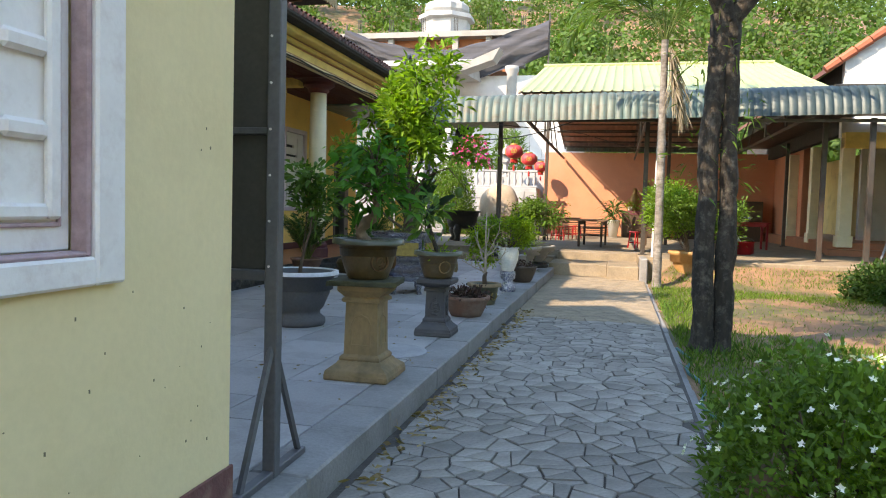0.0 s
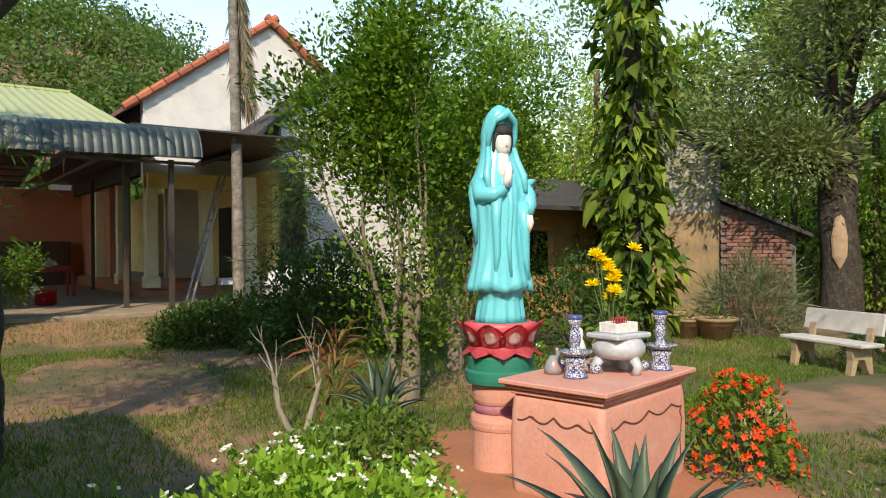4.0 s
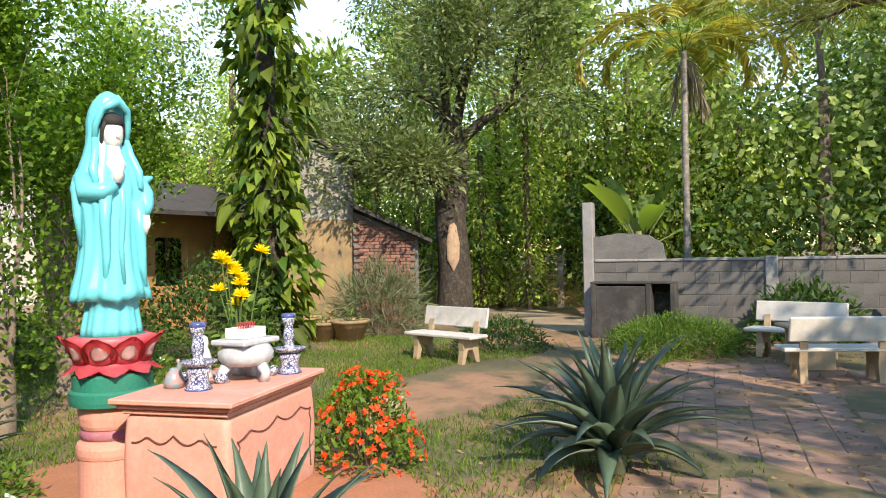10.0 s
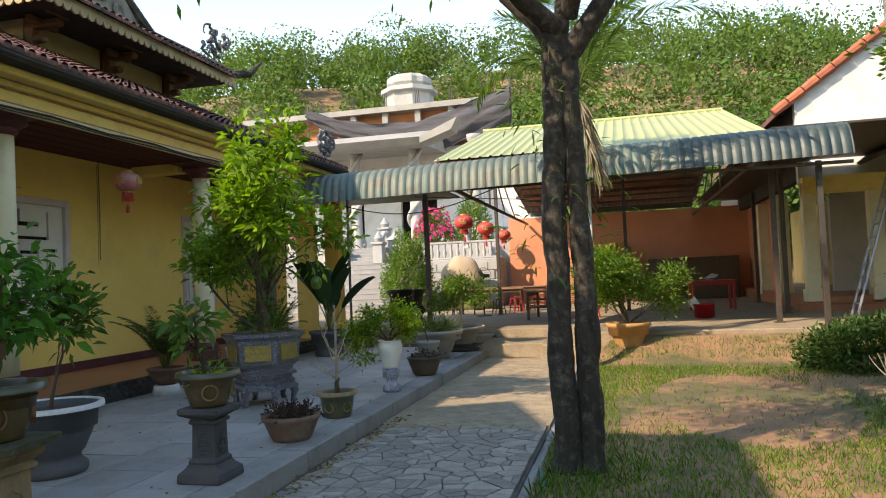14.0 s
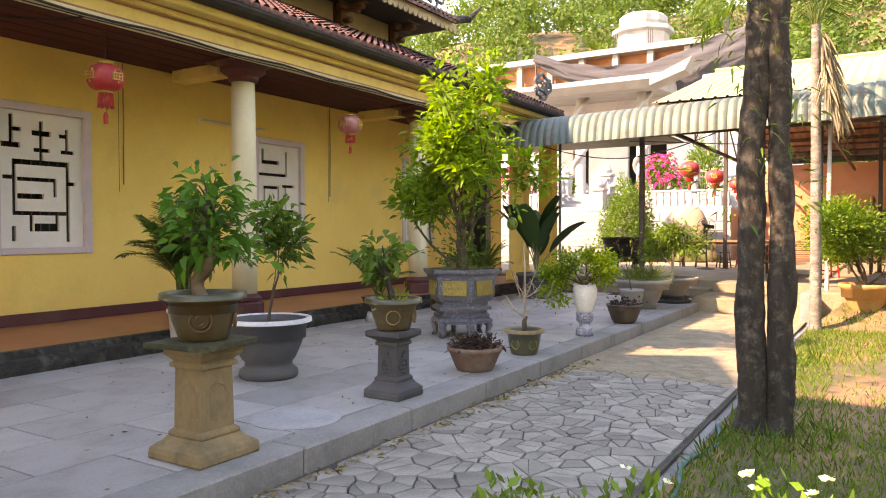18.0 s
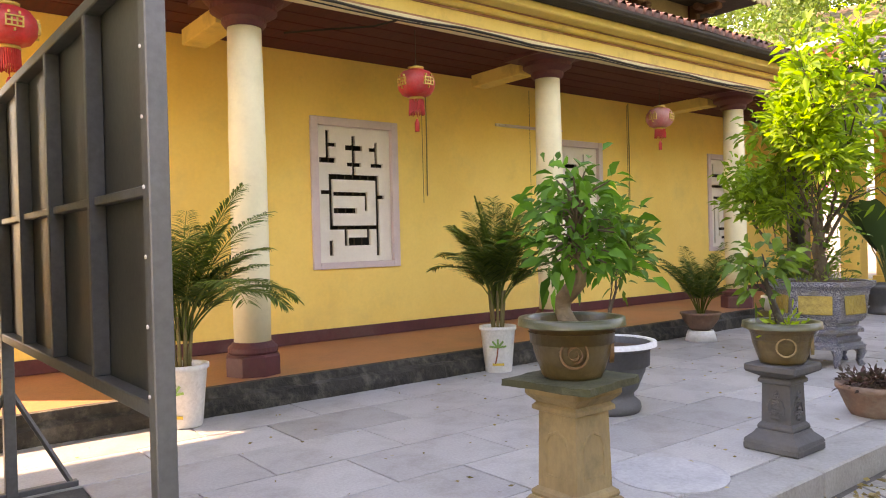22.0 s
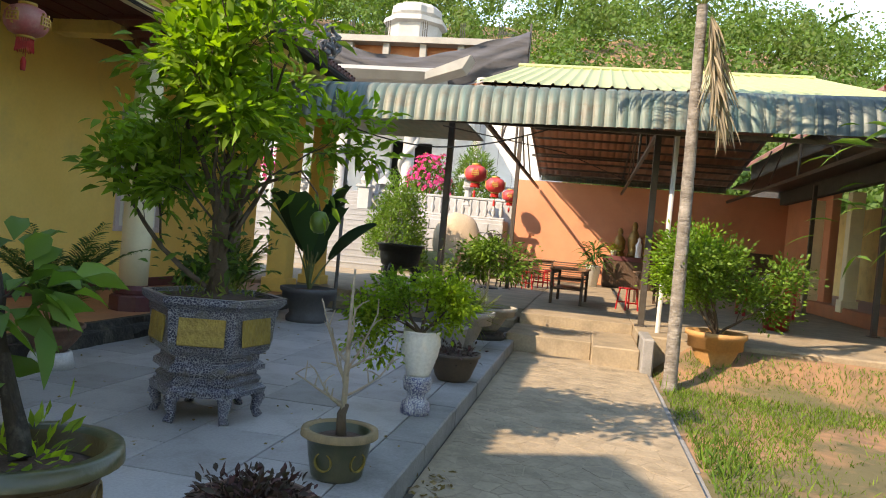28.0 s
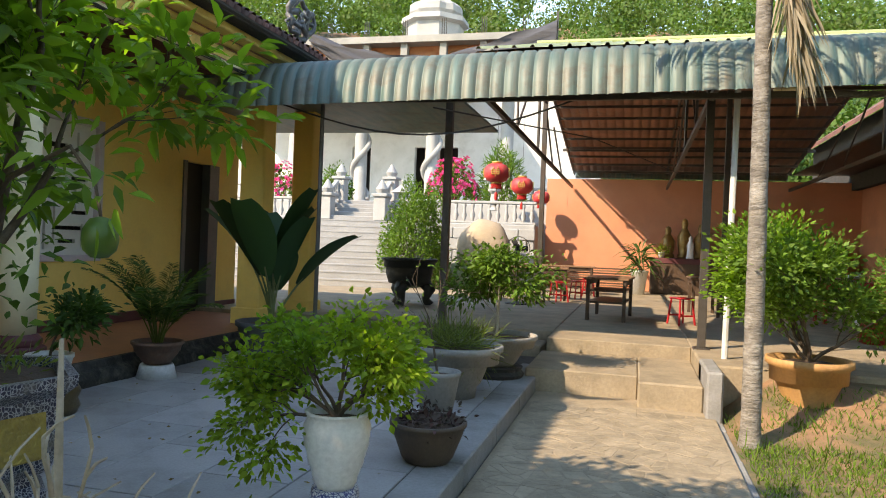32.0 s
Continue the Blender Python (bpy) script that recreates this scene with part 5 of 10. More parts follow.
def pedestal(label, at, h, w, material, top_mat, turn=0.0, cw_=0.95):
    t = thing("pedestal", label, "pedestal", at, turn, "pot pedestals")
    part("base", join(box(-w, -w, 0, w, w, 0.05, 0.01), lathe([(w * 0.98, 0.05), (w * 0.95, 0.07), (w * 0.72, 0.11), (w * 0.66, 0.13)], sides=4)), material, t)
    part("base_moulding", lathe([(w * 0.62, 0.13), (w * 0.64, 0.145), (w * 0.62, 0.16), (w * 0.54, 0.175)], sides=4), material, t)
    part("shaft", lathe([(w * 0.53, 0.175), (w * 0.50, h - 0.13)], sides=4), material, t)
    arch = [(-w * 0.30, 0.24), (-w * 0.30, h - 0.28), (-w * 0.20, h - 0.235), (0.0, h - 0.215), (w * 0.20, h - 0.235), (w * 0.30, h - 0.28), (w * 0.30, 0.24), (-w * 0.30, 0.24)]
    for k in range(4):
        part("panel_moulding", moved(tube([(x, 0, z) for x, z in arch], 0.0085, 6), Matrix.Rotation(k * math.pi / 2, 4, "Z") @ pose(0, -w * 0.512, 0)), material, t, "raised arch on the shaft")
    part("neck_moulding", lathe([(w * 0.50, h - 0.13), (w * 0.60, h - 0.12), (w * 0.60, h - 0.10), (w * 0.53, h - 0.085)], sides=4), material, t)
    part("cap", join(lathe([(w * 0.53, h - 0.085), (w * cw_ * 0.95, h - 0.05)], sides=4), box(-w * cw_, -w * cw_, h - 0.05, w * cw_, w * cw_, h, 0.01)), top_mat, t)
    return t


pedestal("tan cast-stone pedestal with moulded base and mossy top", (-1.93, 8.78, 0.0), 0.67, 0.235, TANSTONE, TANSTONE, 0, 0.72)
sl_ = box(-0.24, -0.23, 0.0, 0.24, 0.23, 0.036)
bmesh.ops.subdivide_edges(sl_, edges=sl_.edges[:], cuts=9, use_grid_fill=True)
for v in sl_.verts:
    k6 = 1 + 0.10 * noise.noise(Vector((v.co.x * 6, v.co.y * 6, 3))) + 0.05 * noise.noise(Vector((v.co.x * 26, v.co.y * 26, v.co.z * 20)))
    edge6 = max(abs(v.co.x) / 0.24, abs(v.co.y) / 0.23)
    v.co = Vector((v.co.x * (k6 if edge6 > 0.8 else 1), v.co.y * (k6 if edge6 > 0.8 else 1), max(0.0, v.co.z - (0.010 * abs(noise.noise(v.co * 16)) if edge6 > 0.85 and v.co.z > 0.01 else 0))))
slab = obj("stone_slab", moved(sl_, pose(-1.93, 8.78, 0.671, 0, 0, 9)), MOSSTOP)
tagged(slab, "mossy thin stone slab lying on the tan pedestal", "slab")
P1 = potted("potted_ficus", "brown glazed pot with broad-leaved bonsai on the tan pedestal", (-1.93, 8.78, 0.709), [(0.14, 0), (0.15, 0.02), (0.185, 0.12), (0.20, 0.22), (0.205, 0.235), (0.235, 0.245), (0.24, 0.275)], BROWNGLAZE, 15, rim=GREENGLAZE)
emblem(P1, 0.188, 0.13, 0.068, mat("red_brown_clay", (0.17, 0.085, 0.03), (0.11, 0.05, 0.02), 8.0, 0.5, 0.2), -60, True)
emblem(P1, 0.188, 0.13, 0.068, MATS["red_brown_clay"], 30, True)
part("trunk", tube([(0, 0, 0.22), (-0.02, 0.0, 0.26), (-0.055, 0.02, 0.31), (-0.06, 0.03, 0.36), (-0.01, 0.02, 0.41), (0.045, 0.0, 0.45), (0.055, 0.0, 0.52), (0.04, 0, 0.6)], [0.06, 0.044, 0.04, 0.042, 0.044, 0.036, 0.03, 0.022], 12), mat("brown_bonsai_bark", (0.24, 0.17, 0.11), (0.15, 0.10, 0.065), 9.0, 0.85, 0.5), P1, "pale gnarled bent trunk", True)
rp = random.Random(12)
ptips, plimbs = [], []
for k in range(46):
    hgt = 0.54 + 0.44 * (k / 46) ** 1.1
    rad = (0.25 - 0.34 * max(0.0, hgt - 0.70)) * math.sqrt(rp.uniform(0.15, 1.0)) * (0.8 + 0.25 * math.sin(3 * k * 2.4))
    e = Vector((0.04 + rad * math.cos(2.4 * k), rad * math.sin(2.4 * k), hgt + rp.uniform(-0.06, 0.04)))
    s0 = Vector((0.04, 0, 0.56 + 0.6 * (hgt - 0.56)))
    plimbs.append(([s0, s0.lerp(e, 0.5) + Vector((0, 0, 0.03)), e], [0.008, 0.006, 0.004]))
    ptips.append((e, (e - s0).normalized() * 0.8 + Vector((rp.gauss(0, 0.5), rp.gauss(0, 0.5), rp.uniform(-0.5, 0.35)))))
plimbs.append(([Vector((0.04, 0, 0.48)), Vector((0.03, 0.02, 0.7)), Vector((0.05, 0.0, 0.90))], [0.016, 0.012, 0.006]))
for pb in plimbs:
    part("branch", limbs_mesh([pb], 5), TWIG, P1, smooth=True)
foliage(P1, ptips, 8, 0.06, (0.098, 0.046), L_GLOSS, droop=0.3)

grey_ped = pedestal("dark grey carved stone pedestal", (-1.87, 10.68, 0.0), 0.55, 0.18, GREYSTONE, GREYSTONE)
rlf = []
for k in range(26):
    u = k / 25
    rlf.append((0.032 * math.sin(k * 2.1) * (1 - 0.3 * u), 0.0, 0.20 + 0.17 * u))
for a in (0, 90, 180, 270):
    part("relief", moved(tube(rlf, [0.010 + 0.005 * math.sin(k * 1.3) for k in range(26)], 6), Matrix.Translation((-1.87, 10.68, 0)) @ Matrix.Rotation(radians(a), 4, "Z") @ pose(0, -0.094, 0)), GREYSTONE, grey_ped, "carved relief on the shaft").matrix_parent_inverse = Matrix.Translation((1.87, -10.68, 0))
P2 = potted("potted_bonsai", "brown pot with ring emblem and leaning bonsai on the grey pedestal", (-1.87, 10.68, 0.552), [(0.13, 0), (0.14, 0.02), (0.175, 0.12), (0.19, 0.2), (0.215, 0.215), (0.22, 0.25)], BROWNGLAZE, 40, rim=GREENGLAZE)
emblem(P2, 0.178, 0.115, 0.06, TANSTONE, -95)
emblem(P2, 0.178, 0.115, 0.06, TANSTONE, -15)
shrub(P2, (0, 0, 0.23), (-0.35, 0.15, 1.0), 0.27, 0.03, 2, 3, 0.07, (0.12, 0.056), L_AVOCADO, 21, 0.9, 3, BARK, 0.05, 0.35, droop=0.4, leafy=0, shrink=0.5)
foliage(P2, [(Vector((0.03, 0.02, 0.24)), Vector((0, 0, 1)))] * 4, 22, 0.07, (0.06, 0.02), L_BRIGHT, True, name="weed")

P3 = potted("potted_tree", "grey cement bowl with white rim and a thin leafy tree", (-3.34, 10.72, 0.0), [(0.26, 0), (0.275, 0.03), (0.27, 0.07), (0.22, 0.11), (0.22, 0.15), (0.25, 0.18), (0.31, 0.32), (0.345, 0.48), (0.36, 0.5), (0.385, 0.51), (0.385, 0.545)], GREYBOWL, rim=WHITERIM)
shrub(P3, (0, 0, 0.5), (0.1, 0, 1), 0.46, 0.022, 3, 5, 0.07, (0.11, 0.045), L_AVOCADO, 31, 0.32, 3, TWIG, 0.25, 0.2, leafy=0)


L_ARECA = leaf_mat("areca_leaf", (0.045, 0.095, 0.025), (0.10, 0.15, 0.035), 0.35)


def palm_pot(at, seed, n, length, label, lean=(0.25, 1.35)):
    t = potted("potted_palm", label, at, [(0.135, 0), (0.14, 0.01), (0.18, 0.43), (0.19, 0.44), (0.197, 0.445), (0.197, 0.48)], WHITEPOT)
    PALMPAINT = mat("painted_palm_green", (0.18, 0.36, 0.10))
    part("painted_motif", join(*[moved(box(-0.010, -0.001, 0, 0.010, 0.001, 0.09), Matrix.Rotation(radians(47), 4, "Z") @ pose(0.0, -0.167, 0.27, 12, a, 0)) for a in (-80, -40, 0, 40, 80)]), PALMPAINT, t, "painted palm in green and yellow")
    part("painted_ground", moved(box(-0.06, -0.001, 0, 0.06, 0.001, 0.025), Matrix.Rotation(radians(47), 4, "Z") @ pose(0.0, -0.151, 0.08, 6)), mat("painted_sun_yellow", (0.75, 0.5, 0.08)), t)
    part("painted_trunk", moved(tube([(-0.03, 0, 0.0), (-0.012, 0, 0.08), (0.0, 0, 0.17)], 0.008, 5), Matrix.Rotation(radians(47), 4, "Z") @ pose(0.0, -0.153, 0.10, 6)), mat("painted_trunk_red", (0.35, 0.10, 0.05)), t)
    fronds(t, n, length, (0, 0, 0.66), L_ARECA, lean, 46, (0.25, 0.017), seed, 1.05)
    [part("cane", tube([(0.05 * math.cos(a), 0.05 * math.sin(a), 0.43), (0.085 * math.cos(a), 0.085 * math.sin(a), 0.85)], [0.016, 0.012], 6), mat("palm_cane", (0.20, 0.16, 0.06)), t) for a in np.arange(0, 6.2, 0.8)]
    return t


palm_pot((-5.25, 11.3, 0.0), 4, 40, 1.12, "white plastic pot painted with a palm, holding a leafy areca palm", (0.15, 1.35))
palm_pot((-5.25, 8.0, 0.0), 6, 30, 1.2, "white plastic pot painted with a palm, holding a yellowing areca palm", (0.3, 1.6))


def low_palm(at, seed, label):
    t = potted("potted_palm", label, at, [(0.2, 0), (0.17, 0.12), (0.16, 0.14)], WHITERIM, soil=WHITERIM)
    part("bowl", hollow([(0.12, 0.142), (0.2, 0.24), (0.245, 0.34), (0.26, 0.35), (0.26, 0.375)], 0.025), REDDISH, t, smooth=True)
    part("bowl_soil", lathe([(0.235, 0.33), (0.02, 0.36)], 16), SOIL, t)
    fronds(t, 20, 0.95, (0, 0, 0.34), L_PALM, (0.4, 1.25), 30, (0.20, 0.022), seed)


low_palm((-5.0, 14.65, 0.0), 8, "reddish bowl on a white stand with a small dark palm")
low_palm((-5.15, 18.1, 0.0), 9, "brown bowl on a white stand with a small dark palm")

# hexagonal blue and white planter with a tree
PL = thing("hexagonal_planter", "blue and white ceramic planter with gold panels and a leafy tree", "planter", (-3.15, 13.98, 0.0), 48)
part("stand", join(lathe([(0.43, 0.20), (0.44, 0.24), (0.38, 0.27), (0.40, 0.31), (0.36, 0.34), (0.36, 0.38)], sides=6), lathe([(0.42, 0.38), (0.42, 0.42), (0.37, 0.45), (0.37, 0.50)], sides=6)), BLUEWHITE, PL)
for k in range(6):
    a = radians(60 * k + 30)
    part("foot", join(tube([(0.40 * math.cos(a), 0.40 * math.sin(a), 0.24), (0.45 * math.cos(a), 0.45 * math.sin(a), 0.15), (0.42 * math.cos(a), 0.42 * math.sin(a), 0.06), (0.46 * math.cos(a), 0.46 * math.sin(a), 0.0)], [0.08, 0.06, 0.04, 0.045], 8)), BLUEWHITE, PL, smooth=True)
part("body", hollow([(0.40, 0.50), (0.44, 0.54), (0.455, 0.60), (0.475, 0.84), (0.49, 0.86), (0.54, 0.90), (0.545, 0.95)], 0.05, sides=6), BLUEWHITE, PL)
for k in range(6):
    part("panel", moved(box(-0.19, -0.012, -0.125, 0.19, 0.006, 0.125, 0.006), Matrix.Rotation(radians(60 * k + 30), 4, "Z") @ pose(0, -0.474, 0.715, -5)), GOLDPANEL, PL, "gold relief panel")
part("soil", lathe([(0.48, 0.90), (0.3, 0.94), (0.02, 0.95)], sides=6), SOIL, PL)
foliage(PL, [(Vector((0.3 * math.cos(a), 0.3 * math.sin(a), 0.94)), Vector((0, 0, 1))) for a in np.arange(0, 6.28, 0.35)], 12, 0.07, (0.08, 0.02), GRASSY, True, name="moss")
boughs, tips = [], []
for k, (way, ln, sd) in enumerate([((-0.88, 0.48, 0.8), 0.92, 3), ((0.68, -0.34, 1.35), 0.95, 8), ((-0.31, -0.64, 1.2), 0.8, 15), ((0.20, 0.83, 1), 0.82, 27), ((0.1, 0, 1.2), 1.05, 33), ((-0.64, -0.05, 1), 0.95, 41), ((0.26, -0.42, 1.4), 1.0, 47)]):
    l2, t2 = grow((0.04 * k - 0.1, 0.03 * k - 0.05, 1.0 + 0.08 * k), way, ln, 0.029, 3, 0.6, 3, 0.2, 0.10, sd, 0.64, 1)
    boughs.append(l2)
    tips += t2
boughs_bark = mat("mottled_brown_bark", (0.12, 0.085, 0.055), (0.06, 0.043, 0.03), 9.0, 0.9, 0.7, stain=(0.22, 0.2, 0.16), stain_amount=0.4, stain_scale=8.0)
part("trunk", tube([(0, 0, 0.9), (0.03, 0.0, 1.1), (-0.02, 0.01, 1.3), (0.02, 0.02, 1.5), (-0.05, 0.05, 1.7)], [0.10, 0.07, 0.065, 0.055, 0.035], 12), boughs_bark, PL, smooth=True)
for l2 in boughs:
    for lb in l2:
        part("branch", limbs_mesh([lb], 6), boughs_bark, PL, smooth=True)
foliage(PL, tips, 5, 0.08, (0.15, 0.06), L_STAR, droop=0.2)
foliage(PL, [(Vector((0.5 * math.sin(k * 2.4) * (0.4 + 0.06 * (k % 9)), 0.5 * math.cos(k * 2.4) * (0.4 + 0.06 * (k % 9)), 1.1 + 0.03 * k)), Vector((0, 0, 1))) for k in range(34)], 9, 0.10, (0.10, 0.04), L_AVOCADO, droop=0.3)
part("fruit", moved(lathe([(0.012, 0.11), (0.05, 0.098), (0.08, 0.05), (0.085, 0.0), (0.075, -0.05), (0.04, -0.085), (0.005, -0.09)], 20), pose(0.49, -0.70, 1.57) @ Matrix.Scale(0.85, 4)), mat("green_fruit_skin", (0.06, 0.13, 0.018), (0.09, 0.17, 0.03), 5.0, 0.4, 0.05), PL, "round green fruit hanging from a branch", True)
part("branch", tube([(0.0, 0.02, 1.45), (0.18, -0.22, 1.82), (0.39, -0.53, 1.955)], [0.022, 0.016, 0.008], 7), boughs_bark, PL, smooth=True)
part("fruit_stalk", tube([(0.49, -0.70, 1.66), (0.47, -0.66, 1.80), (0.39, -0.53, 1.95)], 0.007, 5), TWIG, PL)
foliage(PL, [(Vector((0.48, -0.68, 1.72)), Vector((0, 0, -0.6))), (Vector((0.46, -0.61, 1.85)), Vector((0.2, 0, -0.5))), (Vector((0.41, -0.57, 1.92)), Vector((0.3, 0, 0.2)))], 8, 0.07, (0.15, 0.05), L_STAR, droop=0.3, name="fruit_leaves")
for ch in PL.children:
    if ch.name.split(".")[0] in ("stand", "foot", "body", "panel", "soil", "moss"):
        ch.matrix_basis = Matrix.Diagonal((0.89, 0.89, 1.0, 1.0)) @ ch.matrix_basis
PL.scale = (0.92, 0.92, 0.92)

P7 = potted("potted_plant", "worn reddish clay bowl with dark purple succulents", (-1.85, 12.02, 0.0), [(0.17, 0), (0.2, 0.05), (0.25, 0.17), (0.265, 0.19), (0.275, 0.2), (0.275, 0.235)], REDDISH)
foliage(P7, [(Vector((0.17 * math.cos(a) * q, 0.17 * math.sin(a) * q, 0.25)), Vector((math.cos(a) * 0.4, math.sin(a) * 0.4, 1))) for a in np.arange(0, 6.2, 0.6) for q in (0.3, 1.0)], 26, 0.05, (0.055, 0.022), L_PURPLE)
P8 = potted("potted_twigs", "green and gold glazed pot with a nearly bare pale bush", (-1.84, 13.12, 0.0), [(0.14, 0), (0.15, 0.02), (0.175, 0.14), (0.185, 0.22), (0.2, 0.23), (0.205, 0.265)], GREENGLAZE, rim=TANSTONE)
emblem(P8, 0.17, 0.12, 0.055, GOLDPANEL, -100)
emblem(P8, 0.17, 0.12, 0.055, GOLDPANEL, -30)
part("stem", tube([(0, 0, 0.2), (0.01, 0, 0.5), (0.0, 0.01, 0.85), (0.005, 0, 1.2)], [0.020, 0.017, 0.012, 0.006], 7), PALETWIG, P8, "straight pale bare stem", True)
rt8 = random.Random(81)
for k, (z, a, ln, rise) in enumerate(((0.42, 3.0, 0.34, 0.25), (0.46, 0.2, 0.40, 0.35), (0.52, 2.2, 0.24, 0.5), (0.55, 3.6, 0.42, 1.7), (0.56, -0.3, 0.46, 1.9), (0.62, 0.5, 0.22, 0.4), (0.66, 2.7, 0.20, 0.5), (0.74, 5.2, 0.28, 1.2), (0.40, 4.4, 0.3, 0.4))):
    d = Vector((math.cos(a), math.sin(a), rise)).normalized()
    pts = [Vector((0.005, 0, z))]
    for i in range(5):
        d = (d + Vector((rt8.gauss(0, 0.12), rt8.gauss(0, 0.12), 0.10))).normalized()
        pts.append(pts[-1] + d * ln / 5)
    part("branch", tube(pts, [0.009, 0.008, 0.007, 0.006, 0.005, 0.004], 6), PALETWIG, P8, smooth=True)
    for i in (2, 3, 4, 5):
        e = pts[i] + Vector((rt8.gauss(0, 0.06), rt8.gauss(0, 0.06), rt8.uniform(0.03, 0.10)))
        part("twig", tube([pts[i], pts[i].lerp(e, 0.5) + Vector((0, 0, 0.01)), e], [0.005, 0.004, 0.003], 5), PALETWIG, P8)
part("stump", tube([(0.01, 0, 0.2), (0.0, 0, 0.36), (0.02, 0.01, 0.42)], [0.035, 0.028, 0.02], 8), TWIG, P8, smooth=True)

P9 = thing("vase_plant", "white faceted vase with bright yellow-green shrub", "potted plant", (-1.78, 14.82, 0.0), 0, "potted plants in the temple garden")
part("stand", lathe([(0.115, 0), (0.12, 0.035), (0.112, 0.09), (0.08, 0.115), (0.072, 0.15), (0.085, 0.175), (0.11, 0.195), (0.118, 0.26), (0.112, 0.30), (0.10, 0.305)], 28), WHITEBLUE, P9, "blue and white patterned stand", True)
part("pot", hollow([(0.085, 0.305), (0.098, 0.33), (0.112, 0.375), (0.127, 0.42), (0.14, 0.465), (0.15, 0.51), (0.157, 0.555), (0.155, 0.60), (0.143, 0.64), (0.15, 0.655), (0.158, 0.668)], 0.02, n=48, wave=lambda a, k: 1 + 0.045 * math.cos(8 * a + k * math.pi) * (k < 8)), WHITEPOT, P9, "white quilted vase", True)
part("soil", lathe([(0.145, 0.62), (0.02, 0.635)], 16), SOIL, P9)
for k, (way, ln, sd) in enumerate([((-1.0, 0.1, 0.35), 0.30, 1), ((0.35, -0.2, 1), 0.27, 2), ((-0.2, 0.4, 1), 0.28, 3), ((-0.7, -0.3, 0.9), 0.28, 4), ((0.6, 0.2, 0.55), 0.2, 9), ((-1.0, -0.1, 0.9), 0.32, 12), ((-0.6, 0.5, 0.6), 0.3, 14), ((-1.0, -0.4, 0.1), 0.26, 18), ((0.1, -0.1, 1.3), 0.3, 22)]):
    l2, t2 = grow((0, 0, 0.63), way, ln, 0.012, 2, 0.65, 3, 0.3, 0.02, sd)
    part("stem", limbs_mesh(l2, 5), TWIG, P9)
    foliage(P9, t2, 12, 0.05, (0.042, 0.028), L_BRIGHT if k % 3 else L_STAR)
P10 = potted("potted_plant", "dark brown bowl with reddish low plants", (-1.76, 16.38, 0.0), [(0.15, 0), (0.18, 0.04), (0.24, 0.2), (0.25, 0.24), (0.265, 0.25), (0.265, 0.275)], mat("dark_brown_clay", (0.075, 0.05, 0.035), (0.11, 0.075, 0.05), 6.0, 0.6, 0.2))
foliage(P10, [(Vector((0.15 * math.cos(a), 0.15 * math.sin(a), 0.28)), Vector((0, 0, 1))) for a in np.arange(0, 6.2, 0.5)], 20, 0.05, (0.05, 0.022), L_PURPLE)
P11 = potted("potted_sapling", "white square-shouldered pot with a thin dark sapling", (-2.03, 17.6, 0.0), [(0.13, 0), (0.19, 0.36), (0.2, 0.37), (0.2, 0.40)], PALEBOWL)
l2, t2 = grow((0, 0, 0.35), (0, 0, 1), 0.5, 0.012, 2, 0.5, 3, 0.2, 0.1, 17)
part("stem", limbs_mesh(l2, 5), TWIG, P11)
foliage(P11, t2[::3], 2, 0.03, (0.06, 0.025), L_MID)
BOWL = [(0.22, 0), (0.23, 0.10), (0.27, 0.14), (0.36, 0.38), (0.46, 0.44), (0.48, 0.46), (0.48, 0.51)]
P12 = potted("potted_grass", "wide pale cement bowl with a tuft of long grass", (-2.12, 18.55, 0.0), BOWL, PALEBOWL)
foliage(P12, [(Vector((0.25 * math.cos(a) * q, 0.25 * math.sin(a) * q, 0.5)), Vector((0.3 * math.cos(a), 0.3 * math.sin(a), 1))) for a in np.arange(0, 6.2, 0.35) for q in (0.3, 0.7, 1)], 14, 0.06, (0.30, 0.010), GRASSY)
P13 = potted("potted_topiary", "wide cement bowl on a dark stand with a small rounded tree", (-1.95, 19.85, 0.12), [(0.2, 0), (0.25, 0.06), (0.36, 0.26), (0.46, 0.30), (0.48, 0.32), (0.48, 0.36)], PALEBOWL)
part("stand", lathe([(0.32, -0.12), (0.34, -0.08), (0.30, -0.04), (0.32, 0.0)], 24), BLACKSTONE, P13)
shrub(P13, (0, 0, 0.33), (0.05, 0, 1), 0.46, 0.028, 3, 9, 0.09, (0.075, 0.034), L_MID, 52, 0.75, 4, PALETWIG, 0.02, 0.25)
P14 = potted("potted_banana", "grey cement bowl with a plant of large dark paddle leaves", (-4.55, 19.4, 0.0), [(0.3, 0), (0.31, 0.06), (0.26, 0.12), (0.28, 0.2), (0.38, 0.42), (0.42, 0.45), (0.42, 0.5)], GREYBOWL)


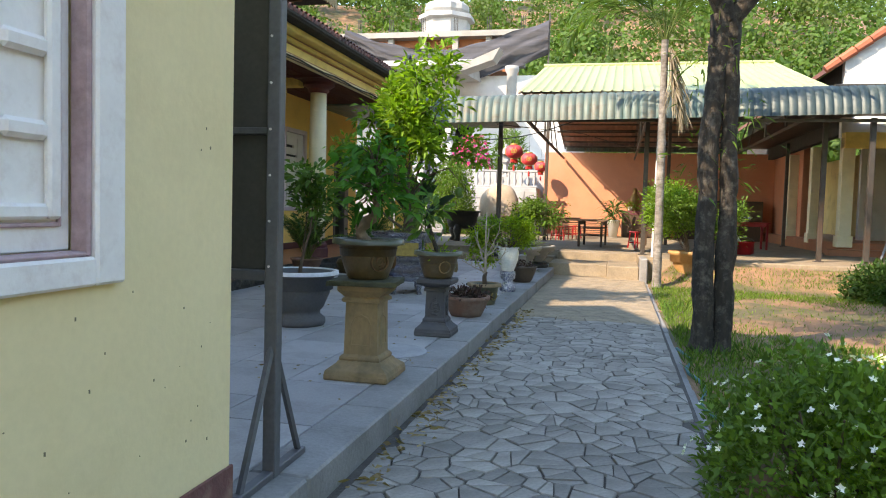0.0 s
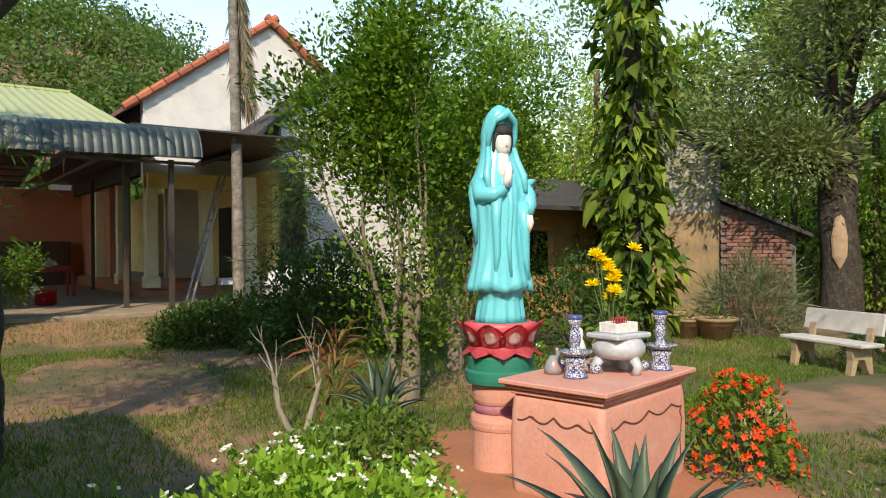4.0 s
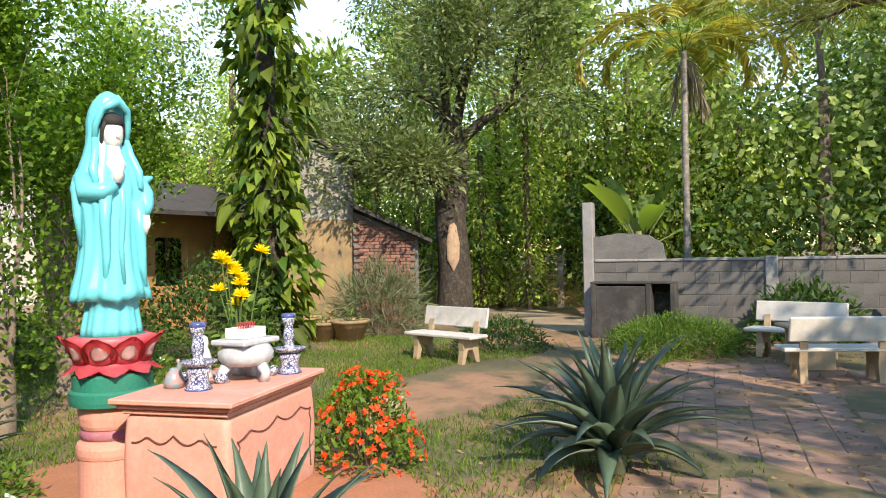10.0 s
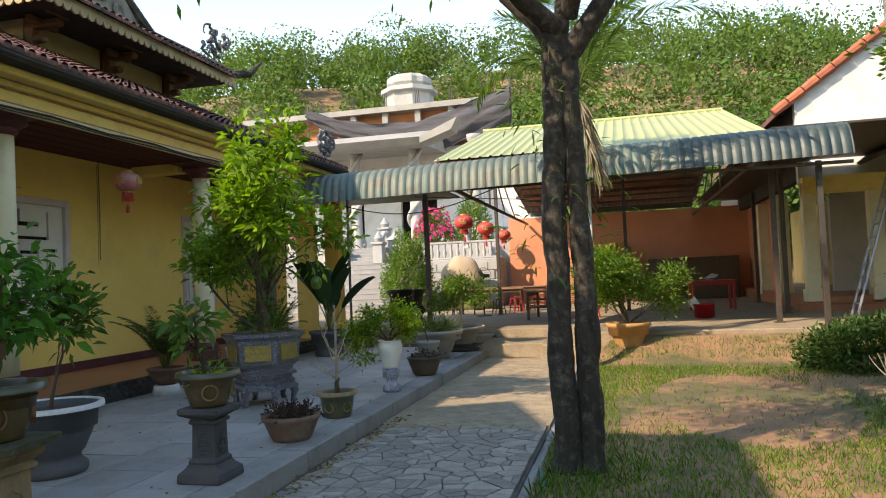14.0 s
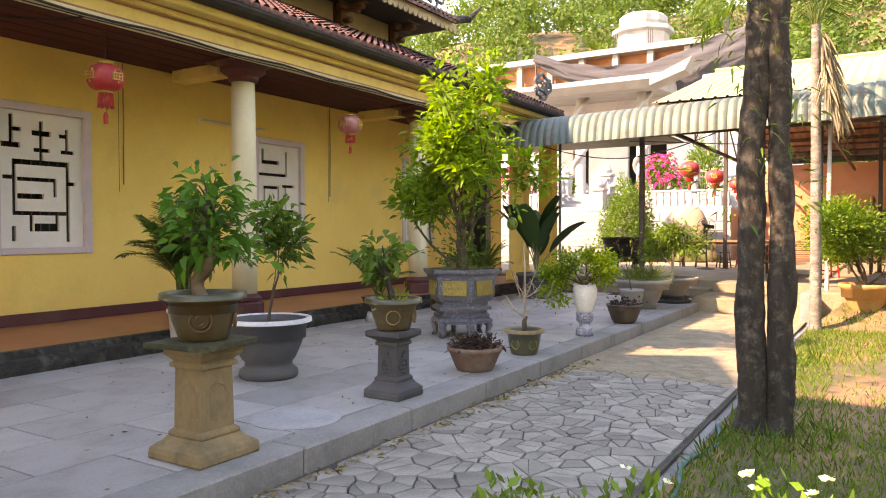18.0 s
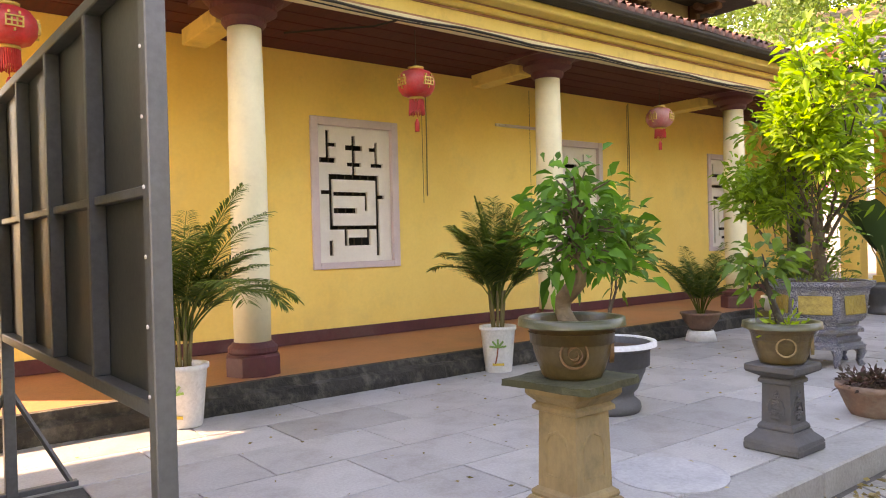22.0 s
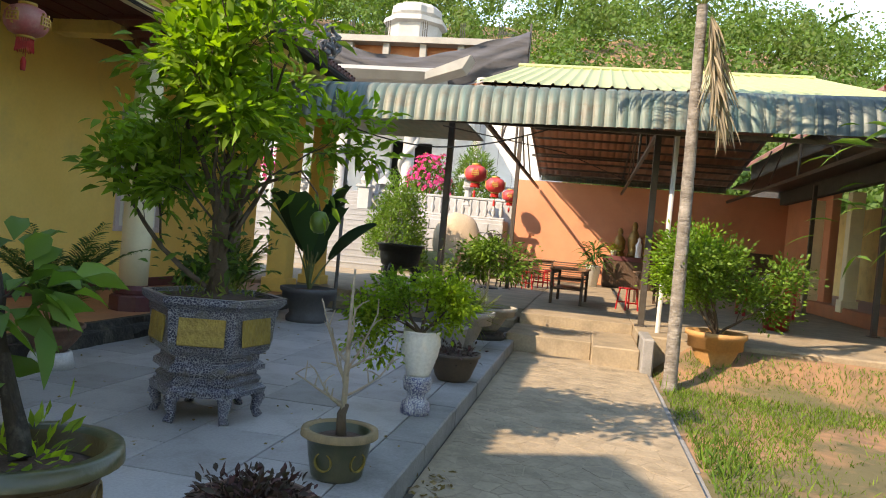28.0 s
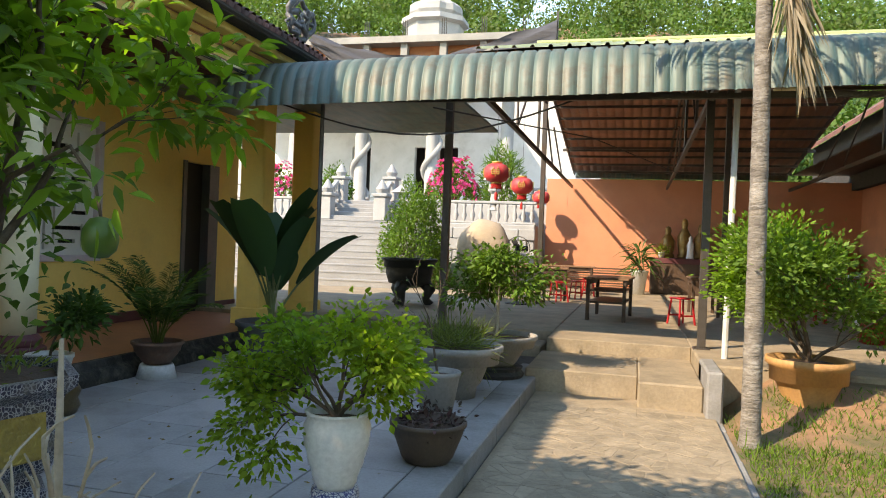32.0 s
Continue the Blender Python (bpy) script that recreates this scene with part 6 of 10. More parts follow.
def paddle_leaves(parent, n, base, length, width, material, seed, tilt=(0.15, 0.9), droop=0.075):
    """Long-stalked paddle leaves, each blade bent along its rib."""
    rng = np.random.default_rng(seed)
    V, F, stalks = [], [], []
    for k in range(n):
        a, el = 2.4 * k + rng.uniform(-0.3, 0.3), math.pi / 2 - rng.uniform(*tilt)
        L, Wd = length * rng.uniform(0.75, 1.15), width * rng.uniform(0.8, 1.15)
        p = np.array(base, float)
        pts, els = [p.copy()], []
        for i in range(14):
            el -= droop * rng.uniform(0.4, 1.2)
            p = p + np.array([math.cos(a) * math.cos(el), math.sin(a) * math.cos(el), math.sin(el)]) * L / 14
            pts.append(p.copy())
        stalks.append(tube(pts[:7], [0.022 - 0.002 * i for i in range(7)], 6))
        side = np.array([-math.sin(a), math.cos(a), 0.0])
        up = np.array([0, 0, 1.0])
        b0 = len(V)
        for i in range(5, 15):
            w = Wd * 0.5 * math.sin(math.pi * min(1.0, (i - 4.6) / 10.6)) ** 0.6
            V += [pts[i] + side * w + up * w * 0.25, pts[i], pts[i] - side * w + up * w * 0.25]
        for i in range(9):
            q = b0 + 3 * i
            F += [(q, q + 1, q + 4, q + 3), (q + 1, q + 2, q + 5, q + 4)]
    for s_ in stalks:
        part("leaf_stalk", s_, mat("green_stalk", (0.10, 0.13, 0.04), (0.14, 0.16, 0.06), 5.0, 0.5, 0.1), parent, smooth=True)
    raw("leaves", V, F, material, parent, True)


paddle_leaves(P14, 10, (0, 0, 0.45), 1.6, 0.46, L_BANANA, 2, (-0.35, 0.45))
jar = potted("potted_shrub", "white plastic pot on a brown clay foot with small shrub", (-4.95, 16.45, 0.0), [(0.21, 0), (0.235, 0.06), (0.215, 0.12), (0.24, 0.18), (0.2, 0.26)], BROWNGLAZE)
part("white_pot", hollow([(0.13, 0.262), (0.17, 0.44), (0.18, 0.45), (0.18, 0.48)], 0.02), WHITEPOT, jar, "white plastic pot", True)
part("pot_soil", lathe([(0.16, 0.44), (0.02, 0.45)], 16), SOIL, jar)
shrub(jar, (0, 0, 0.45), (0, 0, 1), 0.25, 0.015, 2, 12, 0.08, (0.09, 0.035), L_DARK, 3)

# ---- red lanterns under the eaves and the canopy ----
SILK = mat("red_lantern_silk", (0.62, 0.035, 0.04), (0.5, 0.03, 0.035), 6.0, 0.5, 0.1, stain=(0.75, 0.35, 0.3), stain_amount=0.35, stain_scale=3.0)
FADED = mat("faded_lantern_silk", (0.55, 0.13, 0.14), (0.45, 0.2, 0.2), 6.0, 0.55, 0.1, stain=(0.65, 0.45, 0.4), stain_amount=0.5, stain_scale=4.0)
FRINGE = mat("red_silk_thread", (0.55, 0.02, 0.015), (0.42, 0.015, 0.012), 8.0, 0.6, 0.1)
GOLD = mat("gold_trim", (0.62, 0.40, 0.10), (0.5, 0.32, 0.08), 8.0, 0.4, 0.1, metal=0.3)


def lantern(at, r, silk, drop, label, cord=0.4):
    t = thing("lantern", label, "lantern", at, 0, "red paper lanterns")
    part("body", lathe([(r * 0.42, -r * 0.72), (r * 0.75, -r * 0.58), (r * 0.95, -r * 0.3), (r, 0), (r * 0.95, r * 0.3), (r * 0.75, r * 0.58), (r * 0.42, r * 0.72)], 32, wave=lambda a, k: 1 + 0.018 * math.cos(16 * a)), silk, t, smooth=True)
    part("cap", lathe([(r * 0.4, r * 0.72), (r * 0.42, r * 0.86), (r * 0.3, r * 0.88)], 20), GOLD, t, "gold rim", True)
    part("cap", lathe([(r * 0.3, -r * 0.86), (r * 0.42, -r * 0.84), (r * 0.4, -r * 0.72)], 20), GOLD, t, "gold rim", True)
    part("fringe", join(*[tube([(r * 0.36 * math.cos(a), r * 0.36 * math.sin(a), -r * 0.84), (r * 0.38 * math.cos(a + 0.05), r * 0.38 * math.sin(a + 0.05), -r * (0.86 + 0.6 * drop)), (r * 0.41 * math.cos(a + 0.1), r * 0.41 * math.sin(a + 0.1), -r * (0.86 + drop * (1 + 0.06 * math.sin(9 * a))))], r * 0.035, 4) for a in np.arange(0, 6.2, 0.21)]), FRINGE, t, "bright red thread fringe")
    part("tassel", join(tube([(0, 0, -r * 0.9), (0.02, 0, -r * (1.1 + drop))], 0.004, 4), lathe([(r * 0.12, -r * (1.75 + drop)), (r * 0.13, -r * (1.3 + drop)), (r * 0.05, -r * (1.1 + drop))], 10, wave=lambda a, k: 1 + 0.2 * math.cos(5 * a))), FRINGE, t)
    part("cord", tube([(0, 0, r * 0.8), (0, 0, r * 0.8 + cord)], 0.005, 4), STEEL, t)
    for a in range(-85, 260, 90):
        part("gold_print", moved(join(*[box(x0 * r, y0 * r, -0.03, x1 * r, y1 * r, 0.006) for x0, y0, x1, y1 in ((-0.2, -0.3, -0.15, 0.3), (0.15, -0.3, 0.2, 0.3), (-0.14, -0.3, 0.14, -0.25), (-0.14, 0.25, 0.14, 0.3), (-0.025, -0.24, 0.025, 0.24), (-0.14, -0.12, -0.03, -0.07), (0.03, -0.12, 0.14, -0.07), (-0.14, 0.06, -0.03, 0.11), (0.03, 0.06, 0.14, 0.11), (-0.36, -0.2, -0.25, -0.14), (-0.36, 0.14, -0.25, 0.2), (0.26, -0.03, 0.36, 0.03))]), Matrix.Rotation(radians(a), 4, "Z") @ pose(r * 1.0, 0, 0, 0, 90, 0)), GOLD, t, "gold printed ornament")


lantern((-5.72, 10.66, 3.04), 0.20, SILK, 0.75, "red silk lantern with gold print and long fringe under the eave")
lantern((-5.72, 14.88, 3.04), 0.19, FADED, 0.6, "faded pink-red silk lantern under the eave")
lantern((-5.72, 6.95, 3.04), 0.20, SILK, 0.75, "red silk lantern with gold print and long fringe under the eave")
for x, y, z, r, c in ((-3.63, 28.31, 3.19, 0.30, 1.2), (-3.44, 31.0, 3.13, 0.30, 1.9), (-3.33, 34.2, 3.05, 0.27, 1.0)):
    lantern((x, y, z), r, SILK, 0.35, "red round lantern hanging from the canopy edge", c)

# ---- garden: trees ----
L_YOUNGPINE = leaf_mat("young_pine_needle", (0.035, 0.075, 0.03), (0.07, 0.12, 0.04), 0.25, 0.6)
YPN = thing("young_pine", "young pine with drooping dark green needles before the house", "pine tree", (6.45, 18.1, -0.2))
part("trunk", tube([(0, 0, -0.1), (0.02, 0, 1.2), (-0.03, 0.02, 2.4), (0, 0, 3.5)], [0.10, 0.08, 0.055, 0.02], 9), BARK, YPN, smooth=True)
ytips = []
for k in range(26):
    a, z = 2.4 * k, 1.25 + 0.088 * k
    ln = (1.05 - 0.033 * k) * (0.8 + 0.3 * math.sin(k * 1.7))
    e = Vector((ln * math.cos(a), ln * math.sin(a), z + 0.12))
    part("branch", tube([(0, 0, z), e * 0.5 + Vector((0, 0, z * 0.5 + 0.12)), e], [0.016, 0.012, 0.006], 5), BARK, YPN)
    for q in (0.45, 0.7, 1.0):
        ytips.append((Vector((e.x * q, e.y * q, z + 0.12 * q)), Vector((math.cos(a) * 0.6, math.sin(a) * 0.6, -0.5))))
foliage(YPN, ytips, 46, 0.09, (0.26, 0.012), L_YOUNGPINE, True, name="needle")
GZ = -0.23
DT = thing("dark_tree", "thick dark-barked tree forking above head height", "tree", (0.80, 11.85, -0.22))
fork = Vector((0.05, 0.0, 3.45))
tl = [tube([(-0.12, 0, -0.1), (-0.12, 0, 0.15), (-0.135, 0, 1.2), (-0.11, 0, 2.4), (-0.05, 0, 3.5)], [0.21, 0.15, 0.125, 0.12, 0.13], 26, False),
      tube([(0.13, 0.03, -0.1), (0.13, 0.03, 0.15), (0.14, 0.03, 1.2), (0.125, 0.02, 2.4), (0.07, 0, 3.5)], [0.18, 0.13, 0.108, 0.105, 0.115], 26, False)]
lm, tp = grow(fork, (-0.55, 0.0, 1), 1.5, 0.11, 3, 0.55, 3, 0.2, 0.2, 5)
lm2, tp2 = grow(fork, (0.75, 0.1, 1), 1.6, 0.10, 3, 0.6, 3, 0.2, 0.2, 6)
lm3, tp3 = grow((0.0, 0.1, 3.3), (0.1, 0.2, 1), 1.7, 0.09, 3, 0.6, 3, 0.2, 0.2, 9)
trunks = join(*tl)
bmesh.ops.subdivide_edges(trunks, edges=[e for e in trunks.edges if abs(e.verts[0].co.z - e.verts[1].co.z) > 0.1], cuts=24)
for v in trunks.verts:
    c = Vector((-0.12 if v.co.x < 0.01 else 0.13, 0.01, v.co.z))
    v.co += (v.co - c).normalized() * (0.022 * noise.noise(Vector((v.co.x * 12, v.co.y * 12, v.co.z * 4))) + 0.016 * noise.noise(Vector((v.co.x * 30, v.co.y * 30, v.co.z * 9))) + 0.02 * noise.noise(v.co * 2.5))
for v in trunks.verts:
    knot = 0.80 + 0.10 * noise.noise(Vector((1.5, v.co.x * 3, v.co.z * 1.9)))
    v.co.x, v.co.y = v.co.x * knot + 0.03 * noise.noise(Vector((4.0, 2.0, v.co.z * 1.1))), v.co.y * knot
part("trunk", trunks, BARK, DT, smooth=True)
# unseen limbs reaching over the path, added to shade the lawn
lm4, tp4 = grow((0.0, -0.05, 3.7), (-0.75, -0.8, 0.75), 1.7, 0.09, 3, 0.7, 3, 0.2, 0.03, 19)
lm5, tp5 = grow((0.1, -0.05, 3.8), (0.5, -0.9, 0.9), 1.6, 0.08, 3, 0.7, 3, 0.2, 0.03, 29)
part("limb", limbs_mesh(lm + lm2 + lm3 + lm4 + lm5, 8), BARK, DT, smooth=True)
foliage(DT, tp + tp2 + tp3 + tp4 + tp5, 30, 0.4, (0.17, 0.04), L_DARK, True, name="crown")
sprig = []
for k in range(14):
    a, z = random.Random(k).uniform(0, 6.28), random.Random(k + 99).uniform(1.6, 3.3)
    sprig.append((Vector((0.30 * math.cos(a), 0.30 * math.sin(a), z)), Vector((math.cos(a), math.sin(a), 0.1))))
foliage(DT, sprig, 14, 0.13, (0.13, 0.018), L_MID, droop=0.3, name="sprig")

L_YPALM = leaf_mat("yellowing_palm_leaf", (0.24, 0.23, 0.05), (0.42, 0.34, 0.10), 0.4)
DRYFROND = leaf_mat("dry_palm_frond", (0.30, 0.25, 0.18), (0.20, 0.165, 0.12), 0.2, 0.85)


def palm_tree(label, at, h, r, lean, seed, dead, leafm=None, skirt=1.2, droop=(0.7, 1.7), leafw=0.035):
    t = thing("palm_tree", label, "palm tree", at)
    n = int(h / 0.16)
    pts = [(lean[0] * (i / n) ** 1.4, lean[1] * i / n, h * i / n - (0.1 if i == 0 else 0)) for i in range(n + 1)]
    rad = [r * (1.35 if i == 0 else 1.0 - 0.25 * i / n) * (1 + 0.035 * (i % 2)) for i in range(n + 1)]
    part("trunk", tube(pts, rad, 14, False), PALMBARK, t, smooth=True)
    fronds(t, 15, 2.6, pts[-1], leafm or L_PALM, droop, 34, (0.6, leafw), seed, 1.1)
    P, D, S = [], [], []
    rng = np.random.default_rng(seed)
    for k in range(dead):
        a = rng.uniform(-1.1, 1.2)
        for i in range(60):
            u = rng.uniform(0, 1)
            P.append(np.array(pts[-1]) + np.array([math.cos(a) * (0.12 + 0.25 * u), math.sin(a) * (0.12 + 0.25 * u), -0.1 - skirt * u]))
            D.append([math.cos(a) * 0.25 + rng.normal() * 0.2, math.sin(a) * 0.25 + rng.normal() * 0.2, -1])
            S.append(rng.uniform(0.25, 0.6))
    v, f = leaf_arrays(np.array(P), np.array(D), np.array(S), np.full(len(S), 0.03), face_up=0.1)
    raw("dead_frond", v, f, DRYFROND, t, label="grey dead fronds hanging down the trunk")


palm_tree("slender grey palm with dead fronds hanging from its crown", (0.60, 18.5, -0.2), 4.75, 0.085, (-0.04, 0.0), 3, 5)
palm_tree("pale palm beside the white house, dead fronds hanging", (6.3, 20.6, 0.0), 7.4, 0.13, (-0.1, 0.0), 5, 26, None, 2.6)


def leafy_bush_tree(label, at, h, seed, leafm, stems=4, per=9):
    t = thing("tree", label, "tree", at, 0, "slender garden trees")
    limbs, tips = [], []
    rng = random.Random(seed)
    for k in range(stems):
        w = (rng.uniform(-0.2, 0.2), rng.uniform(-0.2, 0.2), 1)
        a, b2 = grow((0.06 * k - 0.1, 0.05 * (k % 2), 0.0), w, h * 0.36, 0.045, 4, 0.30, 3, 0.18, 0.2, seed + k, 0.62)
        limbs += a
        tips += b2
    limbs.append(([Vector((0, 0, -0.1)), Vector((0.05, 0, 0.5)), Vector((0.02, 0, 1.2))], [0.15, 0.11, 0.07]))
    part("trunk", limbs_mesh(limbs, 6, 0.003), mat("pale_bark", (0.25, 0.20, 0.14), (0.17, 0.135, 0.10), 6.0, 0.9, 0.5), t, smooth=True)
    low = []
    for _ in range(430):
        z, a = rng.uniform(0.45, h), rng.uniform(0, 6.28)
        q = (0.35 + 0.4 * math.sin(2.2 * z / h + 0.3)) * math.sqrt(rng.random()) * (1 + 0.3 * math.sin(3 * z + a))
        low.append((Vector((q * math.cos(a), q * math.sin(a), z)), Vector((0, 0, 1))))
    foliage(t, tips + low, per, 0.17, (0.082, 0.044), leafm, True, name="crown")


L_GARDEN = leaf_mat("garden_tree_leaf", (0.055, 0.14, 0.02), (0.16, 0.27, 0.03), 0.45, 0.45, 0.55)
leafy_bush_tree("many-stemmed small-leaved tree behind the statue", (4.91, 11.95, GZ), 5.2, 60, L_GARDEN, 4, 9)
leafy_bush_tree("tall small-leaved tree with pale branches", (6.6, 13.3, GZ), 5.4, 70, L_GARDEN, 4, 9)
leafy_bush_tree("tall small-leaved tree with pale branches", (8.2, 14.6, GZ), 5.4, 80, L_GARDEN, 3, 9)


def bush(label, at, size, leafm, leaf, n, seed, name="shrub", flowers=None, nf=0, simple=True):
    """A mounded shrub: leaves on and inside an uneven dome, with short stems."""
    t = thing(name, label, "shrub", at)
    rng = np.random.default_rng(seed)
    lob = rng.normal(size=(7, 3)) * np.array([0.42, 0.42, 0.18])
    d = unit(rng.normal(size=(n, 3)) + np.array([0, 0, 0.35]))
    rr = rng.uniform(0.55, 1.06, (n, 1)) ** 0.6
    bump = 1 + 0.16 * np.sin(d[:, :1] * 7 + seed) * np.cos(d[:, 1:2] * 6)
    P = d * rr * bump * np.array([size[0], size[1], size[2]])
    P[:, 2] = np.abs(P[:, 2]) + 0.02
    W2 = d * 0.7 + rng.normal(size=(n, 3)) * 0.6 + np.array([0, 0, 0.2])
    ln = leaf[0] * rng.uniform(0.6, 1.3, n)
    v, f = (small_leaves if simple else leaf_arrays)(P, W2, ln, ln * leaf[1] / leaf[0])
    raw("leaves", v, f, leafm, t)
    st = [tube([(0.1 * size[0] * math.cos(a), 0.1 * size[1] * math.sin(a), -0.05), (0.6 * size[0] * math.cos(a), 0.6 * size[1] * math.sin(a), 0.75 * size[2])], [0.014, 0.005], 4) for a in np.arange(0, 6.2, 0.5)]
    part("stem", join(*st), TWIG, t)
    if flowers:
        fm, fs = flowers
        keep = d[:, 2] > 0.05
        idx = rng.choice(np.where(keep)[0], nf)
        FP, FD = [], []
        for i in idx:
            c = d[i] * bump[i] * 1.10 * np.array(size)
            for k in range(5):
                a = 1.2566 * k
                o = unit(np.cross(d[i], [0.3, 0.2, 1]))
                o2 = np.cross(d[i], o)
                FP.append(c)
                FD.append(o * math.cos(a) + o2 * math.sin(a) + d[i] * 0.35)
        v, f = small_leaves(np.array(FP), np.array(FD), fs, fs * 0.7)
        raw("flower", v, f, fm, t)
    return t


WHITEFLOWER = leaf_mat("white_petal", (0.80, 0.80, 0.78), (0.85, 0.85, 0.80), 0.25, 0.6, 0.08)
REDFLOWER = leaf_mat("orange_red_petal", (0.72, 0.06, 0.018), (0.78, 0.13, 0.03), 0.3, 0.6, 0.15)
SCARLET = leaf_mat("scarlet_petal", (0.70, 0.025, 0.02), (0.78, 0.05, 0.03), 0.3, 0.6, 0.15)
PINK = leaf_mat("pink_bract", (0.62, 0.05, 0.25), (0.72, 0.10, 0.36), 0.35, 0.6, 0.2)
L_JASMINE = leaf_mat("sunlit_green_leaf", (0.14, 0.29, 0.03), (0.23, 0.38, 0.045), 0.3, 0.4)
# sunlit and shaded halves of the planting, told apart by leaf colour
bush("mounded shrub dotted with white star flowers, leaves coloured bright as if sunlit", (1.62, 7.75, -0.22), (0.8, 0.85, 0.80), L_JASMINE, (0.055, 0.026), 15000, 3, flowers=(WHITEFLOWER, 0.023), nf=260)
bush("mounded shrub dotted with white star flowers, leaves coloured dark as if shaded", (0.90, 7.72, -0.22), (0.62, 0.66, 0.74), L_MID, (0.055, 0.024), 9000, 4, flowers=(WHITEFLOWER, 0.023), nf=100)
bush("low green hedge shrub with small white flowers", (2.7, 9.6, -0.22), (0.75, 0.55, 0.42), L_MID, (0.07, 0.028), 2200, 5, flowers=(WHITEFLOWER, 0.03), nf=25)
bush("low green shrub beside the earth patch", (3.35, 10.2, -0.22), (0.55, 0.5, 0.4), L_MID, (0.07, 0.028), 1800, 6)
bush("dark dense shrub by the terrace edge", (5.1, 18.2, -0.2), (1.3, 0.9, 0.75), L_DARK, (0.1, 0.045), 6500, 7)
bush("dark dense shrub by the white house", (7.2, 18.6, -0.2), (1.2, 1.0, 0.9), L_DARK, (0.1, 0.045), 6500, 8)
bush("dense round green shrub behind the statue", (9.2, 13.4, GZ), (1.2, 1.1, 1.5), L_DARK, (0.1, 0.045), 4200, 9)
bush("dense round green shrub behind the statue", (6.4, 16.4, GZ), (1.7, 1.2, 1.8), L_DARK, (0.11, 0.05), 6500, 19)
bush("orange-red ixora shrub in flower beside the altar", (5.38, 8.2, GZ), (0.40, 0.38, 0.66), L_MID, (0.07, 0.03), 1300, 10, flowers=(REDFLOWER, 0.034), nf=260)
bush("dark shrub with scarlet flower heads", (4.88, 3.2, GZ), (0.42, 0.4, 0.55), L_DARK, (0.08, 0.03), 1000, 11, flowers=(SCARLET, 0.04), nf=40)
bush("low green shrub by the bench", (11.9, 9.7, GZ), (0.7, 0.8, 0.5), L_DARK, (0.09, 0.03), 2000, 12)
bush("leafy green shrub against the block wall", (13.75, 5.1, GZ), (0.45, 0.9, 1.0), L_DARK, (0.16, 0.05), 1500, 13)
bush("grassy mound by the gate post", (12.5, 6.95, GZ), (1.15, 1.05, 0.5), L_MID, (0.12, 0.014), 9000, 14)
bush("grey-green clump of lemongrass", (13.6, 13.0, GZ), (0.9, 0.9, 1.25), leaf_mat("grey_green_blade", (0.10, 0.135, 0.07), (0.15, 0.18, 0.10), 0.3), (0.5, 0.02), 1900, 15)
bush("small green shrub by the shrine", (6.9, 9.2, GZ), (0.4, 0.4, 0.4), L_BRIGHT, (0.07, 0.03), 900, 16)
bush("green shrub with white flowers behind the statue", (5.3, 10.5, GZ), (0.45, 0.4, 0.7), L_MID, (0.08, 0.03), 1000, 17, flowers=(WHITEFLOWER, 0.03), nf=20)


def agave(label, at, seed, r, n=34):
    t = thing("agave", label, "agave", at)
    rng = np.random.default_rng(seed)
    V, F = [], []
    for k in range(n):
        a = 2.39996 * k
        u = k / n
        el = math.pi / 2 * (0.10 + 0.85 * (u ** 0.9))
        L = r * rng.uniform(0.85, 1.1) * (0.85 + 0.3 * math.sin(math.pi * u))
        p = np.array([math.cos(a) * 0.07, math.sin(a) * 0.07, 0.12 + 0.14 * u])
        side = np.array([-math.sin(a), math.cos(a), 0.0])
        w0, b0 = 0.055 * r / 0.8 * 1.25, len(V)
        e = el + 0.18
        for i in range(10):
            q = i / 9
            w = w0 * (0.65 + 0.75 * math.sin(math.pi * min(1, q * 1.05 + 0.12))) * (1 - q) ** 0.55 + 0.002
            upv = np.array([-math.cos(a) * math.sin(e), -math.sin(a) * math.sin(e), math.cos(e)])
            V += [p + side * w + upv * w * 0.5, p + upv * 0.004, p - side * w + upv * w * 0.5, p - upv * 0.018 * (1 - q)]
            p = p + np.array([math.cos(a) * math.cos(e), math.sin(a) * math.cos(e), math.sin(e)]) * L / 9
            e -= (0.46 - 0.30 * u) * rng.uniform(0.15, 0.55)
        for i in range(9):
            q = b0 + 4 * i
            for c in range(4):
                d2 = (c + 1) % 4
                F.append((q + c, q + d2, q + 4 + d2, q + 4 + c))
    raw("leaves", V, F, mat("agave_blade", (0.075, 0.125, 0.075), (0.05, 0.09, 0.06), 3.0, 0.45, 0.1, stain=(0.16, 0.19, 0.11), stain_amount=0.5, grain=15), t, True)
    part("heart", lathe([(0.10, 0.0), (0.11, 0.1), (0.05, 0.3)], 10), mat("agave_heart", (0.10, 0.12, 0.06)), t)


agave("large grey-green agave rosette in the lawn", (5.95, 6.45, GZ), 3, 0.84, 46)
agave("agave rosette before the altar table", (3.0, 7.25, GZ), 5, 0.66, 30)
agave("small agave rosette in the lawn", (3.9, 10.9, GZ), 8, 0.5, 22)

# bare plumeria with a red-leaved dracaena at its foot
PLU = thing("plumeria", "bare grey plumeria branches with few leaves", "shrub", (3.25, 11.4, GZ))
a1, b1 = grow((0, 0, 0), (-0.5, 0.1, 1), 0.55, 0.035, 2, 0.7, 3, 0.25, 0.25, 4)
a2, b2 = grow((0.15, 0, 0), (0.5, 0.1, 1), 0.5, 0.035, 2, 0.7, 3, 0.25, 0.25, 7)
